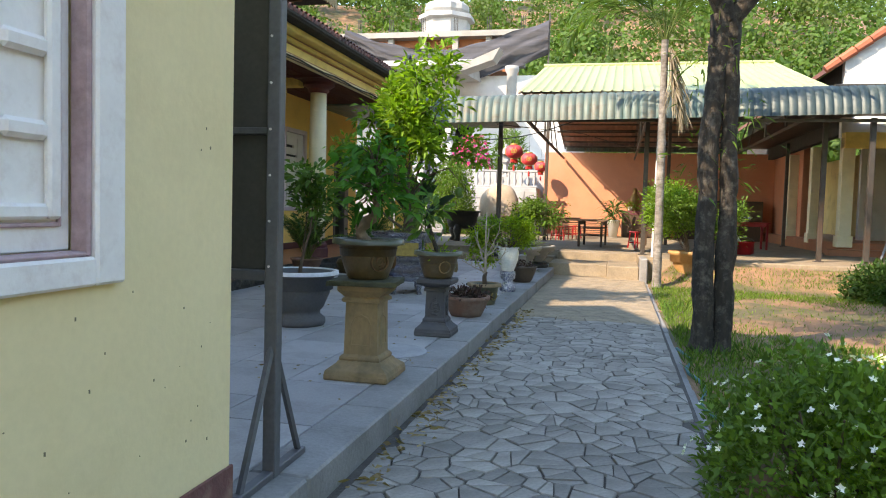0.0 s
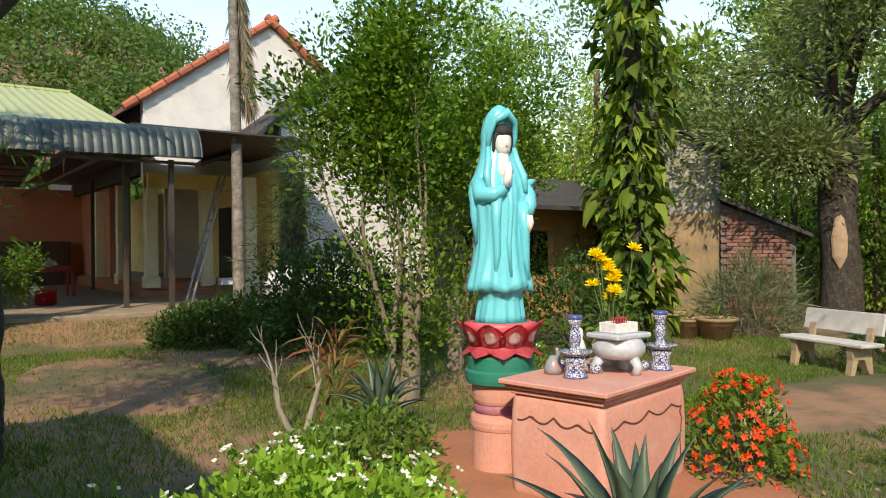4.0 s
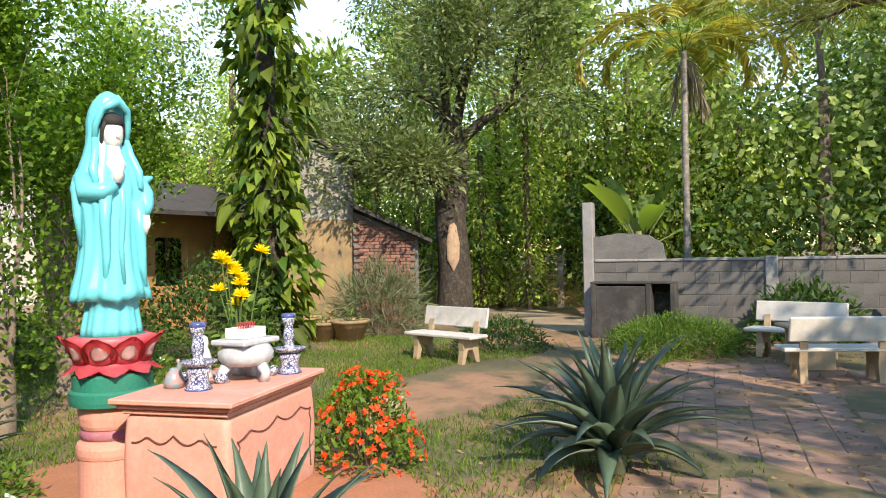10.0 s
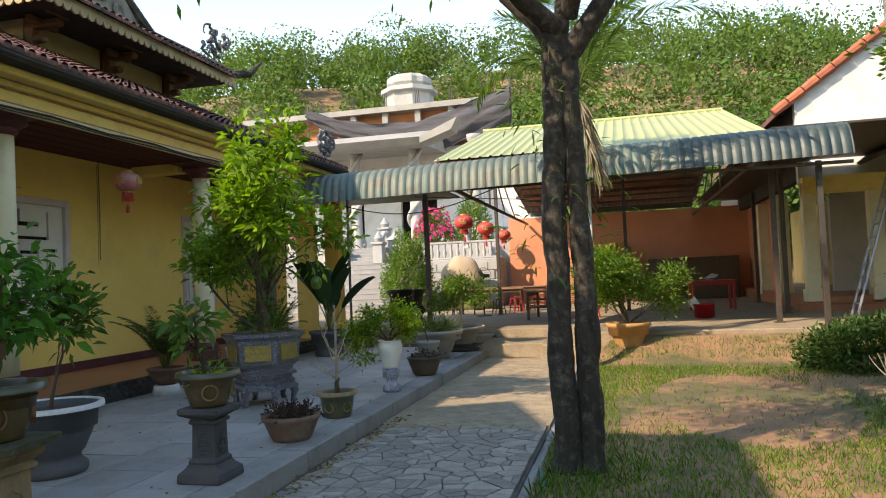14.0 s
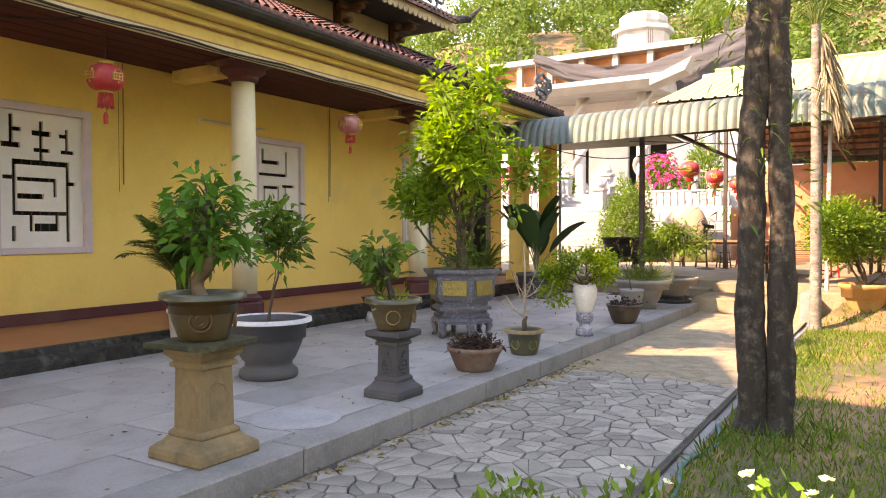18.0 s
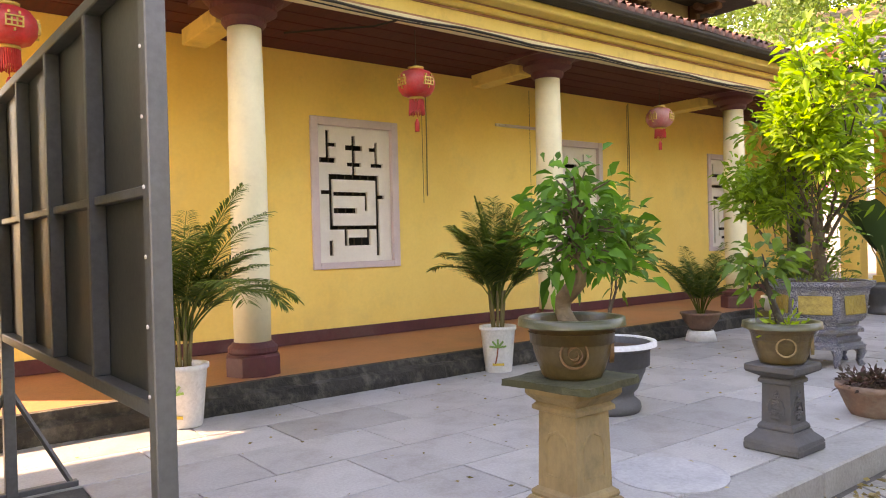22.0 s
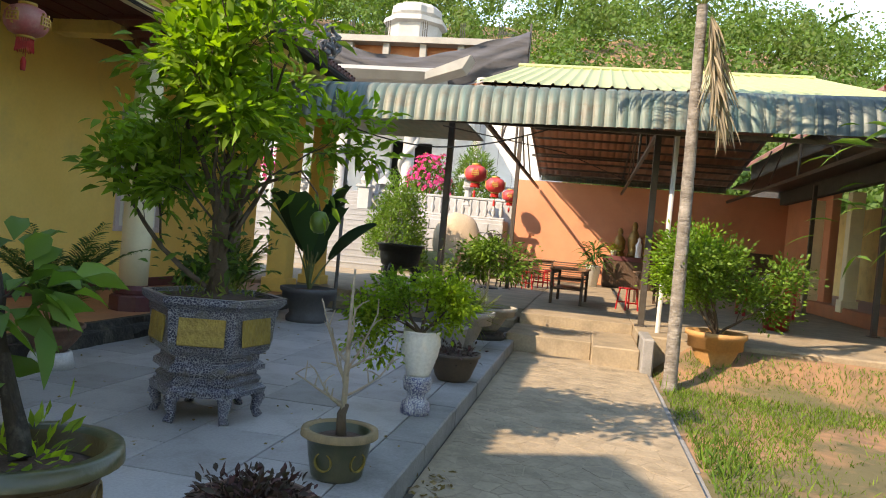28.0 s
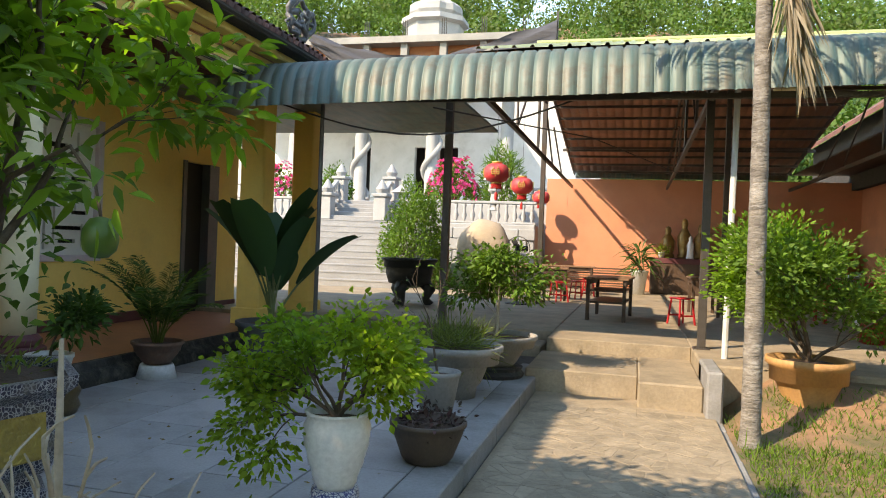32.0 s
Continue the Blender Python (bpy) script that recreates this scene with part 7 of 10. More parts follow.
for lb in a1 + a2:
    part("branch", limbs_mesh([lb], 7), mat("grey_plumeria_bark", (0.30, 0.27, 0.22), (0.22, 0.2, 0.17), 8.0, 0.8, 0.3), PLU, smooth=True)
DRA = thing("dracaena", "reddish variegated dracaena clump", "shrub", (3.75, 11.5, GZ))
foliage(DRA, [(Vector((0, 0, 0.25 + 0.12 * k)), Vector((0, 0, 1))) for k in range(6)], 14, 0.06, (0.34, 0.035), leaf_mat("red_striped_blade", (0.30, 0.09, 0.06), (0.22, 0.20, 0.07), 0.35), droop=0.35)

# pine trunk and its red bowl
PINE = thing("pine_tree", "tall pine with furrowed reddish-brown bark", "pine tree", (8.05, 3.55, GZ))
pp = [(0.12, 0, -0.1), (0.08, 0, 0.2), (-0.02, 0.02, 0.8), (-0.15, 0.12, 1.8), (-0.24, 0.20, 2.8), (-0.30, 0.28, 4.2), (-0.34, 0.36, 6.0), (-0.36, 0.4, 9.0)]
bm = tube(pp, [0.28, 0.20, 0.18, 0.172, 0.165, 0.16, 0.15, 0.10], 26, False)
bmesh.ops.subdivide_edges(bm, edges=[e for e in bm.edges if abs(e.verts[0].co.z - e.verts[1].co.z) > 0.1], cuts=9)
for v in bm.verts:
    q = noise.noise(Vector((v.co.x * 14, v.co.y * 14, v.co.z * 2.6)))
    ax = Vector((-0.05 - 0.06 * v.co.z, 0.03 * v.co.z, v.co.z))
    d = (v.co - ax)
    d.z = 0
    v.co += d.normalized() * (0.042 * q)
part("trunk", bm, PINEBARK, PINE, smooth=True)
L_NEEDLE = leaf_mat("pine_needle", (0.16, 0.18, 0.04), (0.24, 0.24, 0.06), 0.35)
a1, b1 = grow((-0.26, 0.25, 3.75), (0.35, 1.0, 0.12), 1.0, 0.05, 2, 0.6, 3, 0.2, -0.03, 4)
a2, b2 = grow((-0.28, 0.25, 4.3), (-0.3, 1.1, 0.1), 1.3, 0.05, 2, 0.6, 3, 0.2, -0.03, 8)
a3, b3 = grow((-0.28, 0.16, 5.3), (0.2, -1, 0.3), 1.7, 0.05, 2, 0.6, 3, 0.2, 0.0, 12)
part("branch", limbs_mesh(a1 + a2 + a3, 6), PINEBARK, PINE)
foliage(PINE, b1 + b2[::2] + b3[::2], 50, 0.13, (0.24, 0.009), L_NEEDLE, True, name="needle")
stumpb = obj("cut_branch_stub", join(tube([(7.98, 3.75, 0.28), (7.86, 3.9, 0.42), (7.82, 3.95, 0.62), (7.88, 3.9, 0.7)], [0.13, 0.15, 0.14, 0.05], 12)), BARK, True)
tagged(stumpb, "dark round burr at the foot of the pine trunk", "tree burr")
RB = potted("potted_plant", "wide red clay bowl with a sparse green plant", (6.95, 3.82, GZ), [(0.27, 0), (0.28, 0.04), (0.335, 0.19), (0.35, 0.2), (0.37, 0.205), (0.37, 0.235)], mat("red_plastic_clay", (0.38, 0.10, 0.06), (0.30, 0.08, 0.05), 4.0, 0.6, 0.1, stain=(0.2, 0.1, 0.07), stain_amount=0.4))
shrub(RB, (0, 0, 0.2), (0.1, 0, 1), 0.16, 0.01, 2, 9, 0.09, (0.07, 0.03), L_MID, 5, 0.9, 4)

# ---- statue on lotus and pillar (one plain mesh), altar table ----
TEAL = mat("teal_glossy_paint", (0.12, 0.58, 0.66), (0.10, 0.53, 0.60), 2.0, 0.36, 0.03, stain=(0.08, 0.42, 0.48), stain_amount=0.3, fleck=0.08)
SKIN = mat("white_statue_paint", (0.80, 0.78, 0.74), (0.74, 0.72, 0.68), 3.0, 0.45, 0.03)
HAIR = mat("black_statue_paint", (0.02, 0.02, 0.02))
ROSE = mat("rose_pink_paint", (0.66, 0.32, 0.25), (0.58, 0.27, 0.20), 2.2, 0.75, 0.12, stain=(0.66, 0.50, 0.42), stain_amount=0.5, stain_scale=2.5)
ROSELINE = mat("dark_red_line_paint", (0.30, 0.05, 0.04))
SEA = mat("green_gloss_paint", (0.015, 0.22, 0.15), (0.012, 0.17, 0.12), 3.0, 0.4, 0.05)
LOTUSRED = mat("lotus_red_paint", (0.70, 0.07, 0.10), (0.72, 0.14, 0.16), 7.0, 0.45, 0.05, fleck=0.08)
LOTUSPALE = mat("lotus_white_paint", (0.78, 0.62, 0.60), (0.75, 0.40, 0.40), 12.0, 0.5, 0.05, fleck=0.06)


def statue_mesh():
    """A veiled robed figure in one mesh: folded robe, hood set back behind the face, sleeves and raised palm."""
    prof = [(0.195, 0.0, 0.17, 0.0), (0.19, 0.05, 0.165, 0.0), (0.172, 0.15, 0.155, 0.0), (0.165, 0.225, 0.15, 0.0), (0.215, 0.235, 0.18, 0.0), (0.262, 0.25, 0.215, 0.0), (0.25, 0.30, 0.205, 0.0), (0.218, 0.42, 0.18, 0.0),
            (0.195, 0.56, 0.165, 0.0), (0.19, 0.70, 0.16, 0.0), (0.205, 0.84, 0.165, 0.0), (0.232, 0.93, 0.165, 0.0), (0.24, 0.98, 0.16, 0.0), (0.222, 1.05, 0.15, 0.01), (0.19, 1.12, 0.14, 0.02), (0.155, 1.20, 0.125, 0.035),
            (0.13, 1.28, 0.115, 0.045), (0.12, 1.36, 0.112, 0.05), (0.122, 1.44, 0.115, 0.045), (0.112, 1.51, 0.11, 0.03), (0.092, 1.57, 0.098, 0.012), (0.055, 1.62, 0.062, 0.0), (0.015, 1.645, 0.015, 0.0)]
    bm, rings, n = bmesh.new(), [], 80
    for k, (rx, z, ry, back) in enumerate(prof):
        ring = []
        for i in range(n):
            a = 2 * math.pi * i / n
            calm = 1.0 if z < 1.1 else 0.25
            fold = 1 + (0.035 * math.sin(9 * a + 2.4 * z) + 0.03 * math.sin(17 * a - 3 * z + 1)) * calm
            hem = 0.03 * math.sin(5 * a + 1) if 0.24 < z < 0.32 else 0.0
            ring.append(bm.verts.new((rx * fold * math.cos(a), ry * fold * math.sin(a) + back, z + hem)))
        rings.append(ring)
    for r0, r1 in zip(rings, rings[1:]):
        for i in range(n):
            bm.faces.new((r0[i], r0[(i + 1) % n], r1[(i + 1) % n], r1[i]))
    bm.faces.new(rings[0][::-1])
    bm.faces.new(rings[-1])
    face = [(0.008, -0.10), (0.035, -0.092), (0.058, -0.06), (0.068, -0.01), (0.068, 0.04), (0.055, 0.085), (0.01, 0.11)]
    head = moved(lathe(face, 26), pose(0, -0.062, 1.345) @ Matrix.Diagonal((0.96, 0.95, 0.93, 1)))
    nose = moved(lathe([(0.002, 0.025), (0.012, -0.012), (0.004, -0.02)], 8), pose(0, -0.128, 1.335))
    hair = moved(lathe([(0.066, 0.0), (0.076, 0.012), (0.075, 0.04), (0.055, 0.075), (0.01, 0.09)], 26), pose(0, -0.052, 1.408, 8))
    sideh = [tube([(s * 0.058, -0.085, 1.425), (s * 0.071, -0.062, 1.37), (s * 0.07, -0.045, 1.30), (s * 0.066, -0.04, 1.25)], [0.016, 0.016, 0.014, 0.006], 8) for s in (-1, 1)]
    neck = tube([(0, -0.06, 1.12), (0, -0.055, 1.29)], [0.07, 0.04], 12)
    chest = moved(lathe([(0.015, -0.10), (0.055, -0.05), (0.07, 0.0), (0.05, 0.05), (0.02, 0.07)], 16), pose(0.0, -0.085, 1.14))
    palm = tube([(-0.04, -0.19, 1.01), (-0.035, -0.20, 1.06), (-0.025, -0.205, 1.13), (-0.015, -0.20, 1.19)], [0.026, 0.034, 0.028, 0.008], 10)
    palm2 = tube([(0.165, -0.165, 0.80), (0.168, -0.172, 0.74), (0.165, -0.165, 0.67)], [0.026, 0.03, 0.008], 10)
    sl1 = tube([(-0.185, -0.01, 1.05), (-0.19, -0.08, 0.95), (-0.12, -0.16, 0.95), (-0.05, -0.185, 1.0)], [0.06, 0.07, 0.056, 0.036], 14)
    sl2 = tube([(0.185, -0.01, 1.05), (0.205, -0.07, 0.95), (0.185, -0.13, 0.87), (0.165, -0.155, 0.81)], [0.06, 0.066, 0.055, 0.036], 14)
    drops = [tube(p, r, 8) for p, r in (([(-0.10, -0.15, 0.97), (-0.11, -0.155, 0.75), (-0.10, -0.15, 0.52), (-0.12, -0.16, 0.33)], [0.045, 0.035, 0.028, 0.012]),
                                        ([(0.12, -0.14, 0.90), (0.14, -0.135, 0.68), (0.15, -0.13, 0.48), (0.17, -0.14, 0.32)], [0.05, 0.04, 0.032, 0.012]),
                                        ([(0.0, -0.15, 1.08), (0.01, -0.165, 0.85), (-0.01, -0.165, 0.6), (0.0, -0.18, 0.34)], [0.03, 0.022, 0.02, 0.012]),
                                        ([(-0.20, 0.0, 1.05), (-0.225, -0.01, 0.98), (-0.215, 0.0, 0.8), (-0.2, 0.0, 0.6)], [0.04, 0.035, 0.03, 0.012]),
                                        ([(0.20, 0.0, 1.05), (0.26, -0.01, 1.06), (0.30, -0.02, 1.08)], [0.045, 0.03, 0.01]))]
    brim = tube([(-0.108, -0.02, 1.28), (-0.11, -0.05, 1.40), (-0.082, -0.095, 1.51), (0.0, -0.135, 1.565), (0.082, -0.095, 1.51), (0.11, -0.05, 1.40), (0.108, -0.02, 1.28)], [0.018, 0.022, 0.026, 0.04, 0.026, 0.022, 0.018], 10)
    veil = [tube([(s * 0.108, -0.03, 1.32), (s * 0.12, -0.06, 1.22), (s * 0.155, -0.10, 1.10), (s * 0.15, -0.14, 0.98)], [0.02, 0.026, 0.03, 0.018], 10) for s in (-1, 1)]
    for m, k in [(q, 1) for q in (head, nose, neck, chest, palm, palm2)] + [(q, 2) for q in (hair, *sideh)]:
        for f in m.faces:
            f.material_index = k
    return join(bm, head, nose, neck, chest, palm, palm2, hair, *sideh, sl1, sl2, *drops, brim, *veil)


SX, SY = 4.05, 9.38
st = obj("statue", moved(statue_mesh(), pose(SX, SY, 0.905, 0, 0, -14)), [TEAL, SKIN, HAIR], True)
tagged(st, "teal-robed veiled devotional statue with white face on a lotus base", "statue")
lot = thing("lotus_base", "red and pink lotus on a green plinth under the statue", "statue base", (SX, SY, 0.452))
part("plinth", lathe([(0.27, 0), (0.275, 0.03), (0.275, 0.085), (0.265, 0.095), (0.255, 0.10), (0.255, 0.19), (0.24, 0.205)], 48), SEA, lot, "green gloss plinth")
part("core", lathe([(0.20, 0.205), (0.22, 0.25), (0.17, 0.29), (0.24, 0.38), (0.28, 0.44), (0.22, 0.452)], 32), LOTUSRED, lot, smooth=True)


def petal(rx, rz, w, flare=0.07):
    bm = bmesh.new()
    rows = []
    for i in range(6):
        v = i / 5
        row = []
        for j in range(5):
            u = (j / 4 - 0.5)
            ww = w * math.sin(math.pi * (0.18 + 0.80 * v)) ** 0.7
            row.append(bm.verts.new((rx + flare * v * v + 0.02 * math.cos(u * 3.1), u * ww * 2, rz * v - 0.0)))
        rows.append(row)
    for r0, r1 in zip(rows, rows[1:]):
        for j in range(4):
            bm.faces.new((r0[j], r0[j + 1], r1[j + 1], r1[j]))
    bmesh.ops.solidify(bm, geom=bm.faces[:], thickness=0.018)
    return bm


for k in range(9):
    turn = Matrix.Rotation(2 * math.pi * (k + 0.3) / 9, 4, "Z")
    pt = part("petal", moved(petal(0.225, 0.185, 0.118, 0.11), turn @ pose(0, 0, 0.27)), LOTUSRED, lot, smooth=True)
    part("petal_heart", moved(petal(0.250, 0.10, 0.062, 0.045), turn @ pose(0, 0, 0.305)), LOTUSPALE, pt, "white painted heart of the petal", True)
for k in range(9):
    part("petal", moved(petal(0.20, -0.085, 0.098, 0.085), Matrix.Rotation(2 * math.pi * (k + 0.8) / 9, 4, "Z") @ pose(0.02, 0, 0.29)), LOTUSRED, lot, smooth=True)
part("seat", lathe([(0.20, 0.44), (0.215, 0.453), (0.19, 0.456)], 28), SEA, lot)
pil = thing("pillar", "rose-pink round pillar with mouldings under the lotus", "pillar", (SX, SY, GZ))
part("shaft", lathe([(0.225, 0), (0.225, 0.33), (0.232, 0.335), (0.238, 0.36), (0.238, 0.40), (0.23, 0.425), (0.205, 0.44), (0.195, 0.445), (0.195, 0.52), (0.205, 0.525), (0.215, 0.55), (0.222, 0.60), (0.222, 0.68)], 40), ROSE, pil)
part("band", lathe([(0.196, 0.452), (0.207, 0.462), (0.21, 0.485), (0.207, 0.505), (0.196, 0.515)], 40, cap=False), mat("magenta_paint", (0.42, 0.14, 0.20), (0.34, 0.12, 0.16), 6.0, 0.8, 0.2, stain=(0.5, 0.3, 0.25), stain_amount=0.5, stain_scale=6.0), pil, "faded magenta band", True)
pad = obj("earth_pad", lathe([(1.8, 0), (1.6, 0.03), (0.05, 0.045)], 40), mat("red_earth", (0.42, 0.17, 0.085), (0.33, 0.14, 0.075), 3.0, 0.95, 0.4))
pad.matrix_basis = pose(4.0, 8.9, GZ - 0.005)
tagged(pad, "bare red earth around the shrine", "ground", kind="structure")

AT = thing("altar_table", "rose-pink concrete altar table with carved apron", "altar", (4.36, 8.66, GZ), 11)
part("top", join(box(-0.65, -0.42, 0.765, 0.65, 0.42, 0.80, 0.008), box(-0.615, -0.385, 0.735, 0.615, 0.385, 0.765, 0.006), box(-0.59, -0.36, 0.70, 0.59, 0.36, 0.735, 0.006)), ROSE, AT)
part("top_lines", join(box(-0.622, -0.392, 0.757, 0.622, 0.392, 0.764), box(-0.597, -0.367, 0.727, 0.597, 0.367, 0.734)), ROSELINE, AT, "dark red lines under the top")
ab = box(-0.575, -0.352, 0.0, 0.575, 0.352, 0.705, 0.055, 4)
bmesh.ops.subdivide_edges(ab, edges=[e for e in ab.edges if abs(e.verts[0].co.z - e.verts[1].co.z) > 0.3], cuts=8)
for v in ab.verts:
    k6 = 1 + 0.045 * math.sin(math.pi * min(1.0, max(0.0, v.co.z / 0.69))) ** 0.6
    v.co.x, v.co.y = v.co.x * k6, v.co.y * k6
part("body", ab, ROSE, AT, smooth=True)
def scroll(u, w):
    """Height of the apron's scroll line across a face of half width w."""
    q = abs(u) / w
    return 0.585 - 0.055 * abs(math.sin(q * 5.5)) * (1 - 0.4 * q) - 0.02 * q


GROOVE = mat("dark_groove", (0.14, 0.05, 0.035))
for u0, u1 in ((-0.50, -0.17), (-0.17, 0.17), (0.17, 0.50)):
    part("carved_line", tube([(u0 + (u1 - u0) * k / 16, -0.366, scroll(u0 + (u1 - u0) * k / 16, 0.6)) for k in range(17)], 0.006, 5), GROOVE, AT, "dark carved scroll line")
part("carved_line", tube([(-0.598, -0.29 + 0.58 * k / 24, scroll(-0.29 + 0.58 * k / 24, 0.32)) for k in range(25)], 0.006, 5), GROOVE, AT)
for s_ in (-1, 1):
    part("carved_line", tube([(s_ * 0.50, -0.366, 0.54), (s_ * 0.475, -0.367, 0.50), (s_ * 0.50, -0.367, 0.45), (s_ * 0.47, -0.367, 0.30), (s_ * 0.49, -0.366, 0.12)], 0.006, 6), GROOVE, AT)


def altar_spot(x, y):
    """A place on the altar top, in the garden's own coordinates."""
    return (x, y, GZ + 0.80)


COBALT = mat("dark_cobalt_glaze", (0.03, 0.05, 0.22), (0.12, 0.16, 0.36), 30.0, 0.25, 0.03)
for x, y in ((4.08, 8.64), (4.80, 8.48)):
    c = thing("candle_holder", "blue and white porcelain candle holder on the altar", "candle holder", altar_spot(x, y), 0, "altar porcelain")
    part("foot", lathe([(0.082, 0), (0.084, 0.012), (0.070, 0.028), (0.062, 0.06), (0.066, 0.10), (0.08, 0.125), (0.07, 0.14)], 24), WHITEBLUE, c, smooth=True)
    part("foot_band", lathe([(0.085, -0.001), (0.087, 0.008), (0.080, 0.016), (0.07, 0.018)], 24), COBALT, c, "dark blue band", True)
    part("saucer", lathe([(0.05, 0.142), (0.098, 0.160), (0.118, 0.178), (0.118, 0.184), (0.06, 0.170)], 24), WHITEBLUE, c, "blue and white saucer", True)
    part("stem", lathe([(0.046, 0.17), (0.042, 0.19), (0.030, 0.205), (0.036, 0.23), (0.040, 0.27), (0.034, 0.315), (0.028, 0.33), (0.034, 0.35), (0.044, 0.375), (0.048, 0.40)], 20), WHITEBLUE, c, smooth=True)
    part("rim", lathe([(0.045, 0.392), (0.052, 0.405), (0.052, 0.425), (0.038, 0.428)], 20), COBALT, c, "dark blue rim", True)
GREYWARE = mat("grey_white_ware", (0.52, 0.55, 0.58), (0.42, 0.45, 0.49), 7.0, 0.35, 0.1, stain=(0.25, 0.24, 0.22), stain_amount=0.4)
bowl = thing("incense_bowl", "white porcelain incense burner on three legs with red sticks", "incense burner", altar_spot(4.46, 8.58))
part("body", lathe([(0.09, 0.085), (0.125, 0.095), (0.15, 0.125), (0.152, 0.16), (0.13, 0.195), (0.118, 0.205)], 28), GREYWARE, bowl, smooth=True)
part("rim_plate", join(box(-0.15, -0.12, 0.205, 0.15, 0.12, 0.235, 0.008)), GREYWARE, bowl, "flat square rim")
part("incense_box", join(box(-0.09, -0.07, 0.236, 0.09, -0.058, 0.295, 0.004), box(-0.09, 0.058, 0.236, 0.09, 0.07, 0.295, 0.004), box(-0.09, -0.058, 0.236, -0.078, 0.058, 0.295, 0.004), box(0.078, -0.058, 0.236, 0.09, 0.058, 0.295, 0.004)), WHITEPOT, bowl, "white open box for the incense")
bowl.scale = (1.22, 1.22, 1.22)
for k in range(3):
    a = 2.1 * k + 0.5
    part("leg", tube([(0.10 * math.cos(a), 0.10 * math.sin(a), 0.10), (0.14 * math.cos(a), 0.14 * math.sin(a), 0.05), (0.12 * math.cos(a), 0.12 * math.sin(a), 0.0)], [0.035, 0.028, 0.03], 8), GREYWARE, bowl, smooth=True)
part("incense_sticks", join(*[tube([(0.012 * (k % 7) - 0.04, 0.01 * (k // 7) - 0.02, 0.236), (0.014 * (k % 7) - 0.045, 0.014 * (k // 7) - 0.03, 0.325)], 0.0035, 4) for k in range(28)]), mat("red_incense", (0.45, 0.05, 0.06)), bowl)
for x, y, s in ((4.30, 8.66, 1.0), (4.67, 8.54, 1.0), (4.22, 8.93, 0.9)):
    cup = thing("tea_cup", "small blue and white porcelain cup on the altar", "cup", altar_spot(x, y), 0, "altar porcelain")
    part("cup", hollow([(0.025, 0), (0.045, 0.02), (0.05, 0.05), (0.042, 0.065)], 0.006), WHITEBLUE, cup, smooth=True)
fig = obj("figurine", moved(lathe([(0.05, 0), (0.055, 0.02), (0.045, 0.08), (0.05, 0.15), (0.035, 0.2), (0.025, 0.22), (0.032, 0.25), (0.025, 0.285), (0.005, 0.30)], 16), pose(*altar_spot(4.40, 8.90))), SKIN, True)
tagged(fig, "small white porcelain figurine on the altar", "figurine")
bird = obj("ceramic_ornament", moved(join(lathe([(0.06, 0), (0.07, 0.04), (0.05, 0.09), (0.02, 0.13)], 14), tube([(0.03, 0, 0.1), (0.05, 0, 0.15), (0.03, 0, 0.18)], [0.02, 0.018, 0.01], 8)), pose(*altar_spot(4.07, 8.84))), mat("mixed_glaze", (0.55, 0.20, 0.15), (0.10, 0.35, 0.42), 14.0, 0.35, 0.05), True)
tagged(bird, "small red and blue glazed ornament on the altar", "ornament")
CHRYS = leaf_mat("yellow_petal", (0.85, 0.64, 0.02), (0.90, 0.74, 0.04), 0.25, 0.6, 0.12)
fv = thing("flower_vase", "white vase with yellow chrysanthemums on the altar", "flower vase", altar_spot(4.64, 8.80))
fv.scale = (1.12, 1.12, 1.12)
part("vase", hollow([(0.05, 0), (0.055, 0.05), (0.05, 0.2), (0.07, 0.27), (0.075, 0.28)], 0.01), WHITEPOT, fv, smooth=True)
stems, FP, FD = [], [], []
for k in range(11):
    rr = random.Random(k + 5)
    top = Vector((rr.uniform(-0.13, 0.13), rr.uniform(-0.10, 0.10), 0.44 + 0.034 * k))
    stems.append(tube([(0, 0, 0.2), (top.x * 0.5, top.y * 0.5, 0.33), top], 0.005, 4))
    d0 = unit(np.array([top.x * 1.5, top.y * 1.5 - 0.15, 1.0]))
    o = unit(np.cross(d0, [0.3, 0.9, 0.2]))
    o2 = np.cross(d0, o)
    for ring, (cnt, tilt) in enumerate(((26, 0.1), (22, 0.55), (14, 1.3))):
        for i in range(cnt):
            a = 2 * math.pi * i / cnt + ring
            FP.append(np.array(top))
            FD.append(o * math.cos(a) + o2 * math.sin(a) + d0 * tilt)
part("stem", join(*stems), mat("flower_stem", (0.08, 0.14, 0.03)), fv)
v, f = small_leaves(np.array(FP), np.array(FD), 0.062, 0.016)
raw("blossom", v, f, CHRYS, fv, label="yellow chrysanthemum blossoms")
foliage(fv, [(Vector((0, 0, 0.3)), Vector((0, 0, 1))), (Vector((0.05, 0, 0.38)), Vector((0, 0, 1)))], 20, 0.08, (0.09, 0.04), L_MID)

# ---- stone benches, table ----
TERRAZZO = mat("white_terrazzo", (0.62, 0.60, 0.55), (0.50, 0.48, 0.43), 7.0, 0.6, 0.08, stain=(0.30, 0.26, 0.2), stain_amount=0.4, grain=80)
BLUESTONE = mat("blue_grey_terrazzo", (0.075, 0.095, 0.15), (0.05, 0.065, 0.105), 7.0, 0.6, 0.08, stain=(0.3, 0.3, 0.3), stain_amount=0.3)
TANLEG = mat("tan_concrete_leg", (0.44, 0.33, 0.20), (0.34, 0.25, 0.16), 5.0, 0.8, 0.2)


